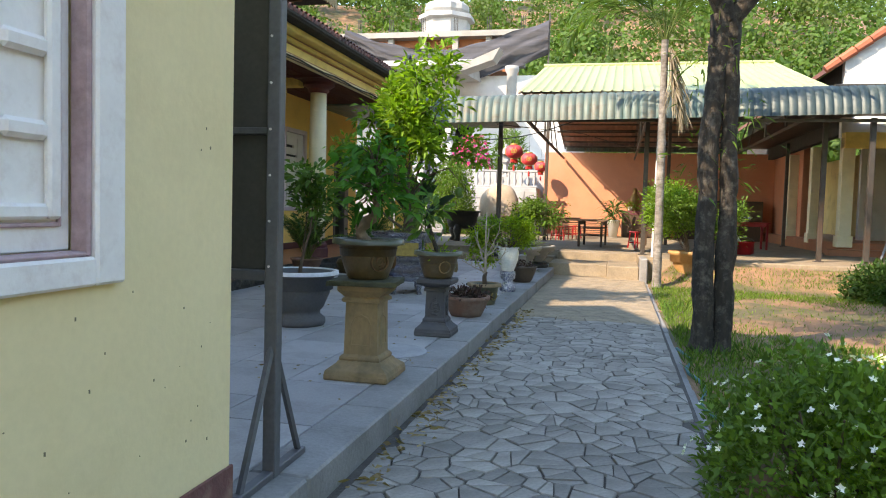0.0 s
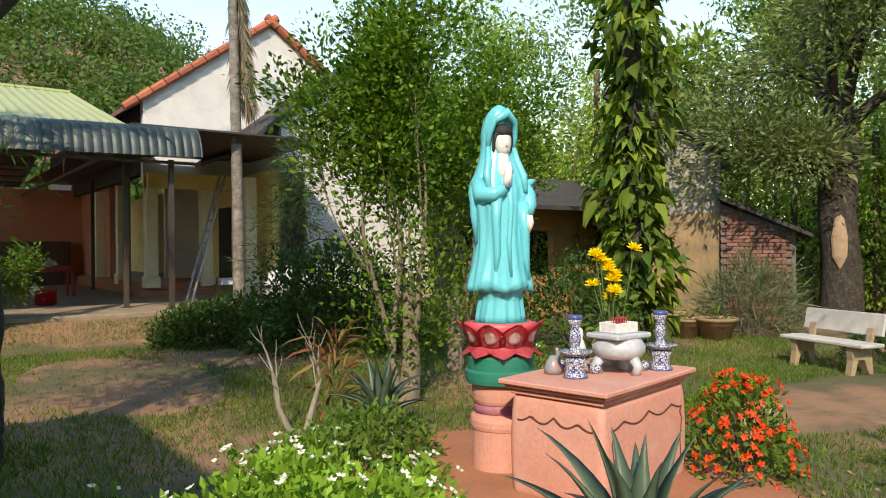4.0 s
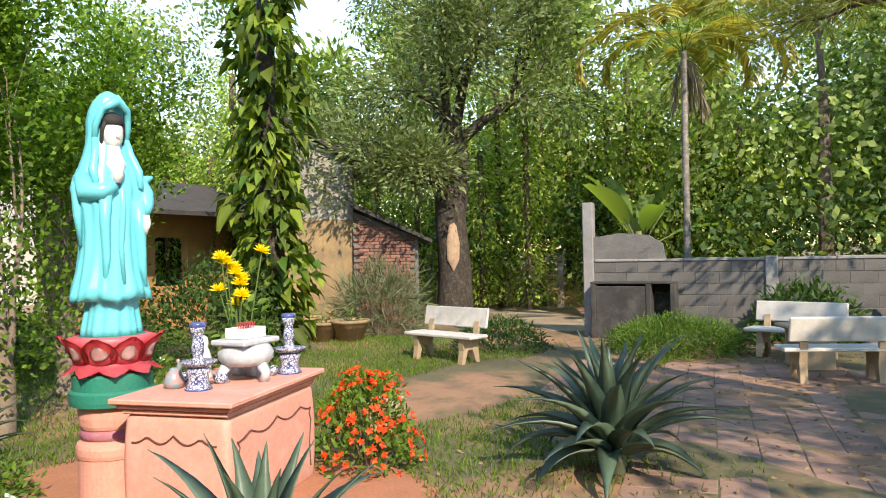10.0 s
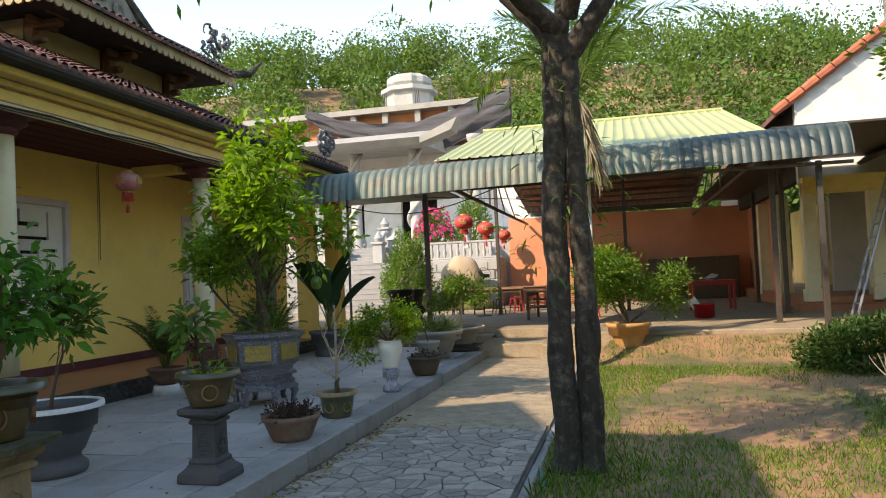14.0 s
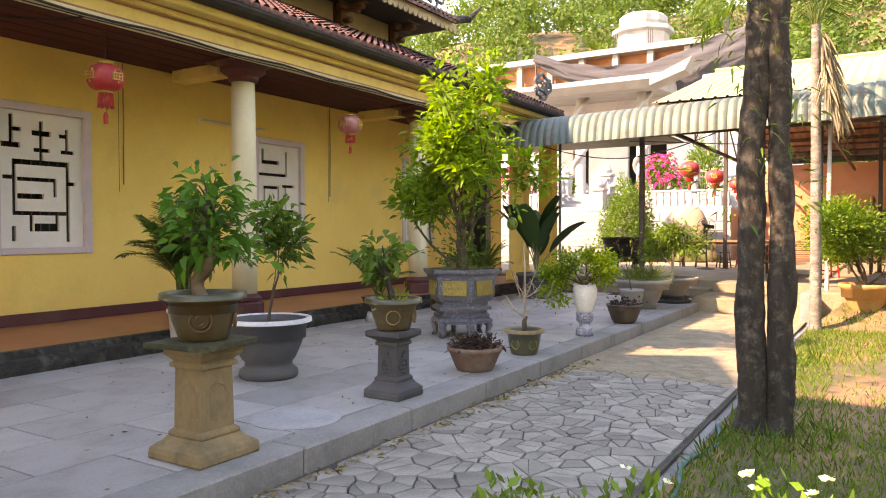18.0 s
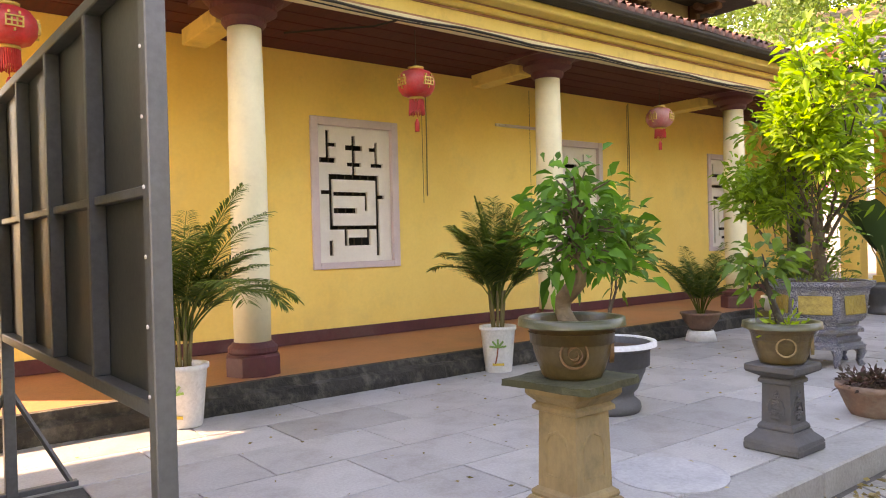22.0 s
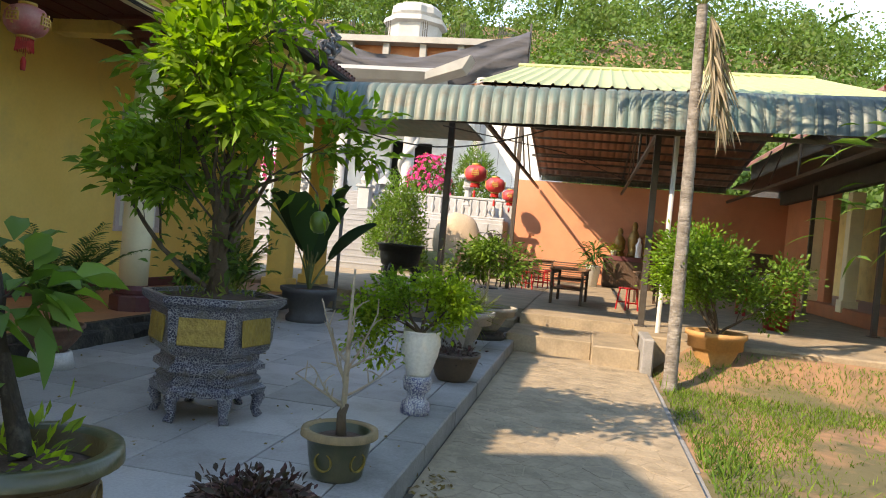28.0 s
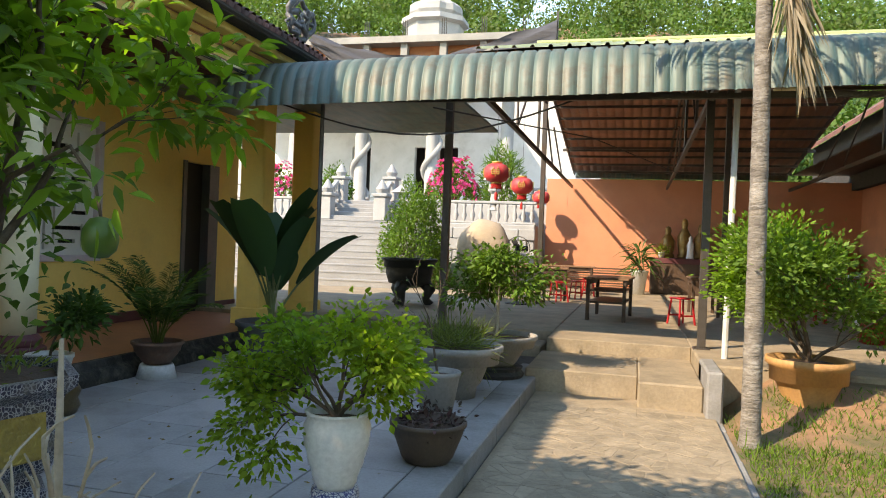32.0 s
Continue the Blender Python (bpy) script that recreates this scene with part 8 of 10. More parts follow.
def bench(label, at, turn, top, leg, w=1.3):
    t = thing("bench", label, "bench", at, turn, "garden benches")
    h = w / 2
    part("seat", box(-h, -0.20, 0.37, h, 0.20, 0.42, 0.012), top, t)
    part("backrest", moved(box(-h + 0.04, -0.022, 0.0, h - 0.04, 0.022, 0.30, 0.012), pose(0, 0.22, 0.50, -12)), top, t)
    for x in (-h + 0.22, h - 0.22):
        part("leg", moved(extruded([(-0.19, 0.0), (-0.12, 0.0), (-0.06, 0.2), (0.05, 0.2), (0.12, 0.0), (0.20, 0.0), (0.17, 0.25), (0.21, 0.45), (0.255, 0.60), (0.20, 0.60), (0.17, 0.48), (0.16, 0.37), (-0.17, 0.37), (-0.15, 0.2)], 0.09, "x"), pose(x - 0.045, 0, 0)), leg, t)
    return t


plat = thing("bench_platform", "low cracked concrete platform under the benches", "platform", (12.55, 2.45, GZ), 14, kind="structure")
PLATSLAB = mat("earthy_platform_concrete", (0.19, 0.15, 0.115), (0.12, 0.095, 0.075), 2.5, 0.95, 0.4, stain=(0.07, 0.055, 0.04), stain_amount=0.6, stain_scale=2.0)
rpl = random.Random(3)
for i in range(4):
    for j in range(3):
        x0, y0 = -1.45 + 0.74 * i, -1.6 + 1.06 * j
        part("platform_slab", moved(box(0.0, 0.0, -0.1, 0.735, 1.055, 0.15, 0.02), pose(x0, y0, rpl.uniform(-0.02, 0.0), rpl.uniform(-0.6, 0.6), rpl.uniform(-0.6, 0.6))), PLATSLAB, plat)
WT = thing("tree", "thin dark tree trunk standing before the block wall", "tree", (11.9, 0.62, GZ))
part("trunk", tube([(0, 0, -0.1), (0.03, 0, 1.2), (-0.05, 0.03, 2.6), (0.05, 0, 4.6)], [0.17, 0.13, 0.12, 0.08], 10), BARK, WT, smooth=True)
a1, b1 = grow((0, 0, 4.3), (0.1, 0.2, 1), 1.3, 0.07, 3, 0.8, 3, 0.2, 0.1, 63)
part("limb", limbs_mesh(a1, 6, 0.004), BARK, WT)
foliage(WT, b1, 26, 0.45, (0.22, 0.08), L_DARK, True, name="crown")


bench("white terrazzo bench on tan concrete legs in the sun", (10.52, 10.02, GZ), -108, TERRAZZO, TANLEG, 1.38)
bench("white terrazzo bench, seat turned to the small table", (12.3, 5.25, GZ), -107, TERRAZZO, TANLEG, 1.35)
bench("tan terrazzo bench seen from behind", (10.49, 4.80, GZ), 109, TERRAZZO, TANLEG, 1.32)
bench("blue-grey stone bench in the shade of the wall", (13.35, 3.4, GZ + 0.152), -118, BLUESTONE, GREYSTONE, 1.2)
bench("blue-grey stone bench with a carved blue backrest by the wall", (13.62, 2.05, GZ + 0.152), -98, BLUESTONE, GREYSTONE, 1.4)
bench("blue-grey stone bench seen from behind", (11.98, 2.35, GZ + 0.152), 108, BLUESTONE, GREYSTONE, 1.25)
bench("blue-grey stone bench in the shade of the wall", (12.75, 1.2, GZ + 0.152), -172, BLUESTONE, GREYSTONE, 1.15)
sq = thing("garden_table", "dark blue-grey stone table on the platform", "table", (12.8, 2.4, GZ + 0.152), -8)
part("tabletop", box(-0.36, -0.46, 0.6, 0.36, 0.46, 0.66, 0.02), BLUESTONE, sq)
part("base", lathe([(0.22, 0), (0.2, 0.1), (0.14, 0.3), (0.2, 0.6)], sides=4), GREYSTONE, sq)
tb = thing("garden_table", "small tan stone table between the benches", "table", (11.42, 5.08, GZ), 19)
part("tabletop", box(-0.42, -0.32, 0.52, 0.42, 0.32, 0.57, 0.02), TANLEG, tb)
part("leg", join(box(-0.3, -0.22, 0, -0.2, 0.22, 0.52, 0.02)), TANLEG, tb)
part("leg", join(box(0.2, -0.22, 0, 0.3, 0.22, 0.52, 0.02)), TANLEG, tb)
for x, y, h, r in ((12.25, 12.85, 0.40, 0.34), (12.1, 13.35, 0.36, 0.28), (12.45, 13.9, 0.42, 0.34), (11.4, 14.1, 0.34, 0.26)):
    q = potted("clay_pot", "worn tan clay pot standing in the garden", (x, y, GZ), [(r * 0.7, 0), (r * 0.95, h * 0.85), (r * 1.1, h * 0.86), (r * 1.1, h)], TANSTONE)
    foliage(q, [(Vector((0, 0, h)), Vector((0, 0, 1)))] * 3, 16, 0.1, (0.12, 0.03), L_MID)
stool_ = thing("stone_block", "pale stone block beside the ixora shrub", "stone", (6.42, 8.64, GZ), 12)
part("block", box(-0.17, -0.15, 0.0, 0.17, 0.15, 0.30, 0.03), TANLEG, stool_)

# ---- dead roots, tan pedestal and near branch ----
RT = thing("tree_root", "dark gnarled driftwood roots lying by the path", "tree root", (7.75, 0.58, GZ))
DRIFT = mat("driftwood", (0.04, 0.027, 0.02), (0.09, 0.062, 0.045), 6.0, 0.85, 0.9, stain=(0.30, 0.22, 0.16), stain_amount=0.5, stain_scale=5.0, stretch=(1, 1, 0.4))
for k in range(40):
    rr = random.Random(k * 3 + 1)
    x0, y0 = rr.uniform(-0.5, 1.3), rr.uniform(-1.3, 0.8)
    a = rr.uniform(0, 6.28)
    p = Vector((x0, y0, 0.12))
    d = Vector((math.cos(a), math.sin(a), 0.05)).normalized()
    pts, n = [p.copy()], 8
    L = rr.uniform(0.8, 1.4)
    for i in range(n):
        d = (d + Vector((rr.gauss(0, 0.5), rr.gauss(0, 0.5), rr.gauss(0, 0.35)))).normalized()
        p = p + d * L / n
        p.z = max(p.z, 0.05)
        pts.append(p.copy())
    r0 = rr.uniform(0.05, 0.13) * (1.5 if k % 7 == 0 else 1)
    bm = tube(pts, [r0 * (1.15 - 0.9 * i / n) * rr.uniform(0.65, 1.35) for i in range(n + 1)], 9)
    part("root", bm, DRIFT, RT, smooth=True)
for bx_, by_, hh in ((0.41, 0.33, 1.0), (0.20, -0.22, 1.55), (-0.2, -0.55, 0.5)):
    for k in range(7):
        rr = random.Random(int(hh * 100) + 17 * k)
        a, tw = 0.9 * k + rr.uniform(-0.2, 0.2), rr.uniform(-1.2, 1.2)
        pts = [Vector((bx_ + 0.34 * math.cos(a), by_ + 0.34 * math.sin(a), 0.02))]
        for i in range(1, 9):
            u = i / 8
            q = 0.20 * (1 - u) ** 2 + 0.07 + 0.30 * max(0.0, u - 0.62)
            pts.append(Vector((bx_ + q * math.cos(a + tw * u) + rr.gauss(0, 0.03), by_ + q * math.sin(a + tw * u) + rr.gauss(0, 0.03), 0.08 + hh * u * (0.75 + 0.08 * (k % 4)))))
        r0 = rr.uniform(0.045, 0.085)
        part("root", tube(pts, [r0 * (1.2 - 0.85 * i / 8) * rr.uniform(0.7, 1.35) for i in range(9)], 9), DRIFT, RT, smooth=True)
lowwall = obj("wall_low", join(box(8.3, -1.4, GZ, 10.6, -1.2, 0.75, 0.01)), mat("tan_wall_paint", (0.42, 0.25, 0.15), (0.34, 0.2, 0.12), 2.0, 0.9, 0.15))
tagged(lowwall, "low tan plastered wall behind the roots", "wall", kind="structure")
HUMP = mat("weathered_rockery_plaster", (0.24, 0.20, 0.16), (0.15, 0.125, 0.10), 3.0, 0.95, 0.6, stain=(0.07, 0.06, 0.05), stain_amount=0.7, stain_scale=2.0)
curve_top = [(0.0, 0.35), (0.12, 0.62), (0.3, 0.86), (0.48, 1.05), (0.62, 1.10), (0.8, 1.02), (1.0, 0.84), (1.25, 0.62), (1.5, 0.52), (1.9, 0.48), (2.6, 0.46)]
humpwall = obj("wall_rockery", moved(extruded([(0.0, -0.1)] + curve_top + [(2.6, -0.1)], 0.2, "y"), pose(7.75, 0.52, GZ, 0, 0, -152)), HUMP)
tagged(humpwall, "weathered grey-brown rockery wall with a humped top", "wall", kind="structure")
for k, (x, y, r) in enumerate(((4.72, 2.12, 12), (4.64, 1.86, 8), (4.60, 1.6, 15), (4.86, 1.95, 4))):
    hb = thing("hollow_brick", "loose orange hollow brick lying on the court", "brick", (x, y, GZ + 0.008), r, "loose bricks")
    part("body", box(-0.10, -0.115, 0.0, 0.10, 0.115, 0.10, 0.008), mat("orange_hollow_brick", (0.50, 0.20, 0.10), (0.40, 0.15, 0.08), 6.0, 0.9, 0.3), hb)
pedestal("tan cast-stone pedestal in the garden", (6.28, 0.76, GZ), 0.64, 0.17, TANSTONE, TANSTONE)
palm_tree("slender palm with yellowing fronds behind the block wall", (15.6, 7.15, GZ), 5.5, 0.075, (0.1, 0.0), 11, 4, L_YPALM, 0.8, (1.3, 2.4), 0.06)
OV = thing("tree", "leafy tree with bright broad leaves overhanging the roots", "tree", (5.9, -0.9, GZ))
ovl, ovt = [([Vector((0, 0, -0.1)), Vector((0.05, 0.05, 1.2)), Vector((0.1, 0.2, 2.5))], [0.16, 0.13, 0.11])], []
for way, ln, sd in (((0.25, 1, 0.30), 1.35, 14), ((0.6, 1, 0.15), 1.4, 18), ((-0.15, 1, 0.15), 1.2, 23), ((0.9, 0.5, 0.4), 1.3, 31)):
    a1, b1 = grow((0.1, 0.2, 2.4), way, ln, 0.07, 3, 0.6, 3, 0.2, -0.03, sd)
    ovl += a1
    ovt += b1
part("trunk", limbs_mesh(ovl, 7, 0.004), BARK, OV, smooth=True)
foliage(OV, ovt, 5, 0.13, (0.19, 0.07), L_BRIGHT, droop=0.45, name="crown")
for k, (x, y) in enumerate(((6.35, 1.2), (6.2, 1.6), (6.55, 0.9))):
    st_ = obj("hanging_string", tube([(x, y, 3.1), (x + 0.04, y + 0.02, 1.4), (x + 0.02, y, GZ)], 0.004, 4), WHITERIM)
    tagged(st_, "pale string hanging from the overhanging branch", "string", "hanging strings")

# ---- vine-clad trunk, sheds, fence ----
VT = thing("vine_tree", "tree trunk wrapped in large-leaved climbing vine", "tree", (10.3, 13.1, GZ))
part("trunk", tube([(0, 0, -0.1), (0.05, 0, 1.5), (-0.05, 0.05, 3.5), (0, 0, 6.5)], [0.25, 0.2, 0.18, 0.14], 12), BARK, VT, smooth=True)
rngv = np.random.default_rng(77)
nv = 1250
za, aa = rngv.uniform(0.35, 6.4, nv), rngv.uniform(0, 6.28, nv)
rr_ = (0.22 + 0.30 * rngv.uniform(0, 1, nv)) * (1 + 0.35 * np.sin(za * 2.1 + aa) + 0.2 * np.sin(za * 5.3))
P = np.stack([rr_ * np.cos(aa), rr_ * np.sin(aa), za], 1)
D = np.stack([np.cos(aa), np.sin(aa), rngv.uniform(-1.1, 0.3, nv)], 1) + rngv.normal(size=(nv, 3)) * 0.45
v, f = leaf_arrays(P, D, rngv.uniform(0.12, 0.36, nv), rngv.uniform(0.10, 0.26, nv), droop=0.5)
raw("vine_leaves", v, f, leaf_mat("pothos_leaf", (0.03, 0.085, 0.014), (0.17, 0.23, 0.03), 0.35, 0.3, 0.6), VT)

shed = thing("old_shed", "old stained plaster shed with a brick lean-to", "shed", (14.42, 15.52, GZ), -58)
MOULD = mat("mouldy_plaster", (0.36, 0.34, 0.31), (0.26, 0.25, 0.23), 1.4, 0.9, 0.2, stain=(0.12, 0.10, 0.075), stain_amount=0.75, stain_scale=1.2)
part("gable_wall", extruded([(-1.1, 0), (-1.1, 5.0), (0.0, 4.42), (1.15, 3.72), (1.15, 0)], 0.2, "y"), MOULD, shed)
part("side_wall", box(0.95, 0.2, 0, 1.15, 4, 3.7), MOULD, shed)
part("stained_foot", box(-1.1, -0.012, 0.0, 1.152, 0.0, 2.45, 0.004), mat("ochre_stained_plaster", (0.34, 0.23, 0.11), (0.22, 0.16, 0.09), 1.6, 0.9, 0.25, stain=(0.10, 0.085, 0.06), stain_amount=0.85, stain_scale=1.6, stretch=(2.5, 1, 0.5)), shed, "ochre-stained lower plaster")
part("roof_edge", extruded([(-1.4, 5.2), (0.0, 4.5), (1.35, 3.66), (1.35, 3.78), (0.0, 4.64), (-1.4, 5.34)], 4.3, "y"), ROOFEDGE, shed).location = (0, -0.25, 0)
BRICK = mat("old_red_brick", (0.26, 0.12, 0.085), (0.18, 0.09, 0.07), 5.0, 0.9, 0.4, stain=(0.09, 0.075, 0.06), stain_amount=0.6, per="object", spread=0.3)
lean = holder("brick_lean_to", shed, "low lean-to of old red brick", (1.16, -0.15, 0), 0)
part("core", extruded([(0.0, 0), (0.0, 2.62), (1.5, 1.98), (1.5, 0)], 0.1, "y"), MORTAR, lean)
bk = box(0.006, -0.035, 0.005, 0.234, 0.035, 0.075, 0.006)
bkm = bpy.data.meshes.new("brick")
bk.to_mesh(bkm)
bk.free()
bkm.materials.append(BRICK)
for r in range(31):
    for c in range(8):
        x, z = c * 0.24 - 0.12 * (r % 2), r * 0.08
        if 0 <= x <= 1.26 and z + 0.08 < 2.62 - 0.43 * (x + 0.24):
            o = new("brick", bkm)
            o.parent = lean
            o.matrix_basis = pose(x, -0.012, z)
part("lean_to_roof", moved(extruded([(-0.05, 2.72), (1.8, 1.86), (1.8, 1.94), (-0.05, 2.84)], 2.5, "y"), pose(0, -0.35, 0)), ROOFEDGE, lean)
amber = obj("far_house_wall", join(box(11.4, 18.6, GZ, 12.9, 18.8, 2.6), box(12.9, 18.6, GZ, 13.9, 18.8, 0.75), box(12.9, 18.6, 1.9, 13.9, 18.8, 2.6), box(13.9, 18.6, GZ, 15.6, 18.8, 2.6)), mat("amber_wall", (0.45, 0.25, 0.08), (0.36, 0.2, 0.07), 1.2, 0.85, 0.1, stain=(0.12, 0.08, 0.05), stain_amount=0.5))
# overhanging roof added to put the amber wall in shade
far_roof = obj("far_house_roof", join(extruded([(17.3, 2.35), (19.2, 3.2), (19.2, 3.3), (17.3, 2.45)], 5.2, "x")), ROOFEDGE)
far_roof.location = (11.0, 0, 0)
tagged(far_roof, "dark low roof added to shade the amber wall", "roof", kind="structure")
# near-black sheet gives the window opening its shade by colour
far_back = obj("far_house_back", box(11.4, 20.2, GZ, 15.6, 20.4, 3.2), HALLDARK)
tagged(far_back, "near-black sheet for the shaded room behind the window", "wall", kind="structure")
tagged(amber, "amber plastered house wall behind the shrubs", "wall", kind="structure")

FT = thing("tree", "old tree with a pale scar on its thick forked trunk", "tree", (16.5, 12.64, GZ))
ftl, ftt = [([Vector((0, 0, -0.1)), Vector((0.05, 0, 1.2)), Vector((-0.04, 0.05, 2.4)), Vector((0.05, 0.0, 3.7)), Vector((0.0, 0.0, 4.6))], [0.46, 0.40, 0.37, 0.42, 0.34])], []
for way, z, ln, sd in (((-0.2, 1.0, 0.35), 3.7, 1.9, 5), ((0.1, -1.0, 0.5), 4.1, 1.9, 9), ((-0.8, -0.2, 0.8), 4.3, 1.7, 15), ((0.3, 0.5, 1.0), 4.4, 2.0, 21), ((-0.3, -0.5, 1.1), 4.4, 2.0, 26), ((-0.6, 0.6, 0.1), 3.3, 1.2, 33)):
    a1, b1 = grow((0, 0, z), way, ln, 0.15, 3, 0.75, 3, 0.25, 0.03, sd)
    ftl += a1
    ftt += b1
part("trunk", limbs_mesh(ftl, 12, 0.006), BARK, FT, smooth=True)
foliage(FT, ftt, 34, 0.42, (0.17, 0.055), leaf_mat("fine_grey_green_leaf", (0.11, 0.15, 0.06), (0.20, 0.25, 0.10), 0.3), True, name="crown")
foliage(FT, [(Vector((0.42 * math.cos(a), 0.42 * math.sin(a), 2.6 + 0.12 * k)), Vector((math.cos(a), math.sin(a), -0.3))) for k, a in enumerate(np.arange(0, 12, 0.7))], 26, 0.14, (0.12, 0.05), L_DARK, True, name="creeper")
part("scar", moved(lathe([(0.02, -0.55), (0.16, -0.3), (0.18, 0.1), (0.1, 0.5), (0.02, 0.6)], 12), Matrix.Translation((-0.33, -0.14, 1.75)) @ Matrix.Rotation(radians(25), 4, "Z") @ Matrix.Diagonal((0.4, 0.9, 1, 1))), mat("pale_wood_scar", (0.45, 0.33, 0.22), (0.3, 0.2, 0.13), 5.0, 0.9, 0.4), FT)
NETW = mat("rusty_wire", (0.20, 0.13, 0.08), (0.14, 0.09, 0.06), 6.0, 0.8, 0.2)
fence = thing("wire_fence", "sagging wire fence with concrete posts behind the garden", "fence")
for x, y in ((20.8, 11.3), (21.6, 13.6), (22.6, 16.4)):
    part("post", box(x - 0.08, y - 0.08, GZ, x + 0.08, y + 0.08, 1.45, 0.01), KERB, fence)
for k in range(7):
    z = 0.25 + 0.17 * k
    part("wire", tube([(20.8, 11.3, z), (21.2, 12.4, z - 0.12), (21.6, 13.6, z), (22.1, 15.0, z - 0.12), (22.6, 16.4, z)], 0.008, 4), NETW, fence)
lane = obj("lane", moved(box(0, -0.75, -0.3, 6.4, 0.75, 0.012, 0.01), pose(15.0, 8.95, GZ, 0, 0, 37.5)), CONCRETE)
tagged(lane, "narrow concrete lane leading out past the gate post", "lane", kind="structure")
BN = thing("banana_plant", "banana plant with tall pale-lit leaves behind the wall", "banana plant", (16.6, 8.25, GZ))
part("trunk", tube([(0, 0, -0.1), (0.03, 0, 1.0), (0, 0, 2.0)], [0.14, 0.12, 0.09], 10), mat("banana_stem", (0.22, 0.25, 0.09), (0.16, 0.15, 0.07), 4.0, 0.6, 0.2), BN, smooth=True)
paddle_leaves(BN, 10, (0, 0, 1.5), 2.2, 0.46, leaf_mat("banana_leaf", (0.13, 0.22, 0.05), (0.2, 0.29, 0.09), 0.45), 6, (0.1, 1.0), 0.06)

# ---- woodland round the garden ----
def in_wood(rng, n):
    out = []
    while len(out) < n:
        b3 = radians(rng.uniform(34, 142))
        r = rng.uniform(19, 44)
        x, y = 0.5 + r * math.sin(b3), 5.2 + r * math.cos(b3)
        if x > 14 - 0.12 * (y - 5) and not (14 < x < 22.5 and 8.3 < y < 18) and not (y > 17 and x < 17):
            out.append((x, y))
    return out


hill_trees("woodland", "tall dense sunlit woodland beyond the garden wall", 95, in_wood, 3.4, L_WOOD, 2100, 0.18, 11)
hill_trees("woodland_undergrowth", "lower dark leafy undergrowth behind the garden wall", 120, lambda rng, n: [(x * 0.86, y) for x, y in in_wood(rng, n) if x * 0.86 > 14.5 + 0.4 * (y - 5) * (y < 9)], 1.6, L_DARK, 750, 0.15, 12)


def canopy_cloud(name, label, n, seed, z0, z1, r, per, leaf, mat_):
    rng = np.random.default_rng(seed)
    P, D = [], []
    for x, y in in_wood(rng, n):
        for k in range(3):
            c = np.array([x + rng.normal() * 1.5, y + rng.normal() * 1.5, rng.uniform(z0, z1)])
            d = unit(rng.normal(size=(per, 3)))
            P.append(c + d * r * rng.uniform(0.3, 1.05, (per, 1)) * np.array([1, 1, 0.75]))
            D.append(d)
    P, D = np.concatenate(P), np.concatenate(D)
    S = leaf * rng.uniform(0.6, 1.4, len(P))
    v, f = shell_leaves(P, D, S, S * 0.55)
    return tagged(raw(name, v, f, mat_), label, "trees", kind="stuff")


canopy_cloud("woodland_crowns", "high leafy crowns of the woodland", 85, 21, 4.5, 10.5, 2.0, 850, 0.17, L_WOOD)
for k, (x, y, h) in enumerate(((19.5, 4.6, 9), (21.0, 2.0, 10), (18.0, -1.5, 9), (23.5, 7.4, 9), (16.2, -4.5, 8), (26.0, 12.5, 10), (24.0, 16.5, 9), (20.5, 19.0, 8))):
    tr = thing("tree", "slender woodland tree trunk behind the wall", "tree", (x, y, GZ), 0, "woodland trees")
    a1, b1 = grow((0, 0, h * 0.55), (0.05, 0, 1), h * 0.22, 0.1, 3, 0.6, 3, 0.2, 0.1, 200 + k)
    part("trunk", join(tube([(0, 0, -0.1), (0.1 * math.sin(k), 0, h * 0.3), (0, 0, h * 0.56)], [0.2, 0.15, 0.11], 8, False), limbs_mesh(a1, 5, 0.01)), mat("woodland_bark", (0.17, 0.13, 0.10), (0.11, 0.085, 0.07), 5.0, 0.95, 0.5), tr)
    foliage(tr, b1, 22, 0.4, (0.3, 0.12), L_WOOD, True, name="crown")


L_PEPPER = leaf_mat("pepper_vine_leaf", (0.18, 0.29, 0.05), (0.36, 0.46, 0.11), 0.45, 0.4, 0.55)


def pepper_post(x, y, h, seed):
    t = thing("pepper_vine", "post clad in hanging light-green vine leaves", "vine", (x, y, GZ), 0, "vine-clad posts")
    rng = np.random.default_rng(seed)
    n = 2100
    z, a = rng.uniform(0.2, h, n), rng.uniform(0, 6.28, n)
    r = rng.uniform(0.2, 0.62, n) * (1 - 0.35 * z / h) * (1 + 0.3 * np.sin(z * 2.3 + seed))
    P = np.stack([r * np.cos(a), r * np.sin(a), z], 1)
    D = np.stack([np.cos(a), np.sin(a), rng.uniform(-1.6, -0.2, n)], 1)
    v, f = small_leaves(P, D, rng.uniform(0.09, 0.16, n), 0.075)
    raw("leaves", v, f, L_PEPPER, t)
    part("post", tube([(0, 0, -0.1), (0, 0, h)], 0.09, 6), TWIG, t)


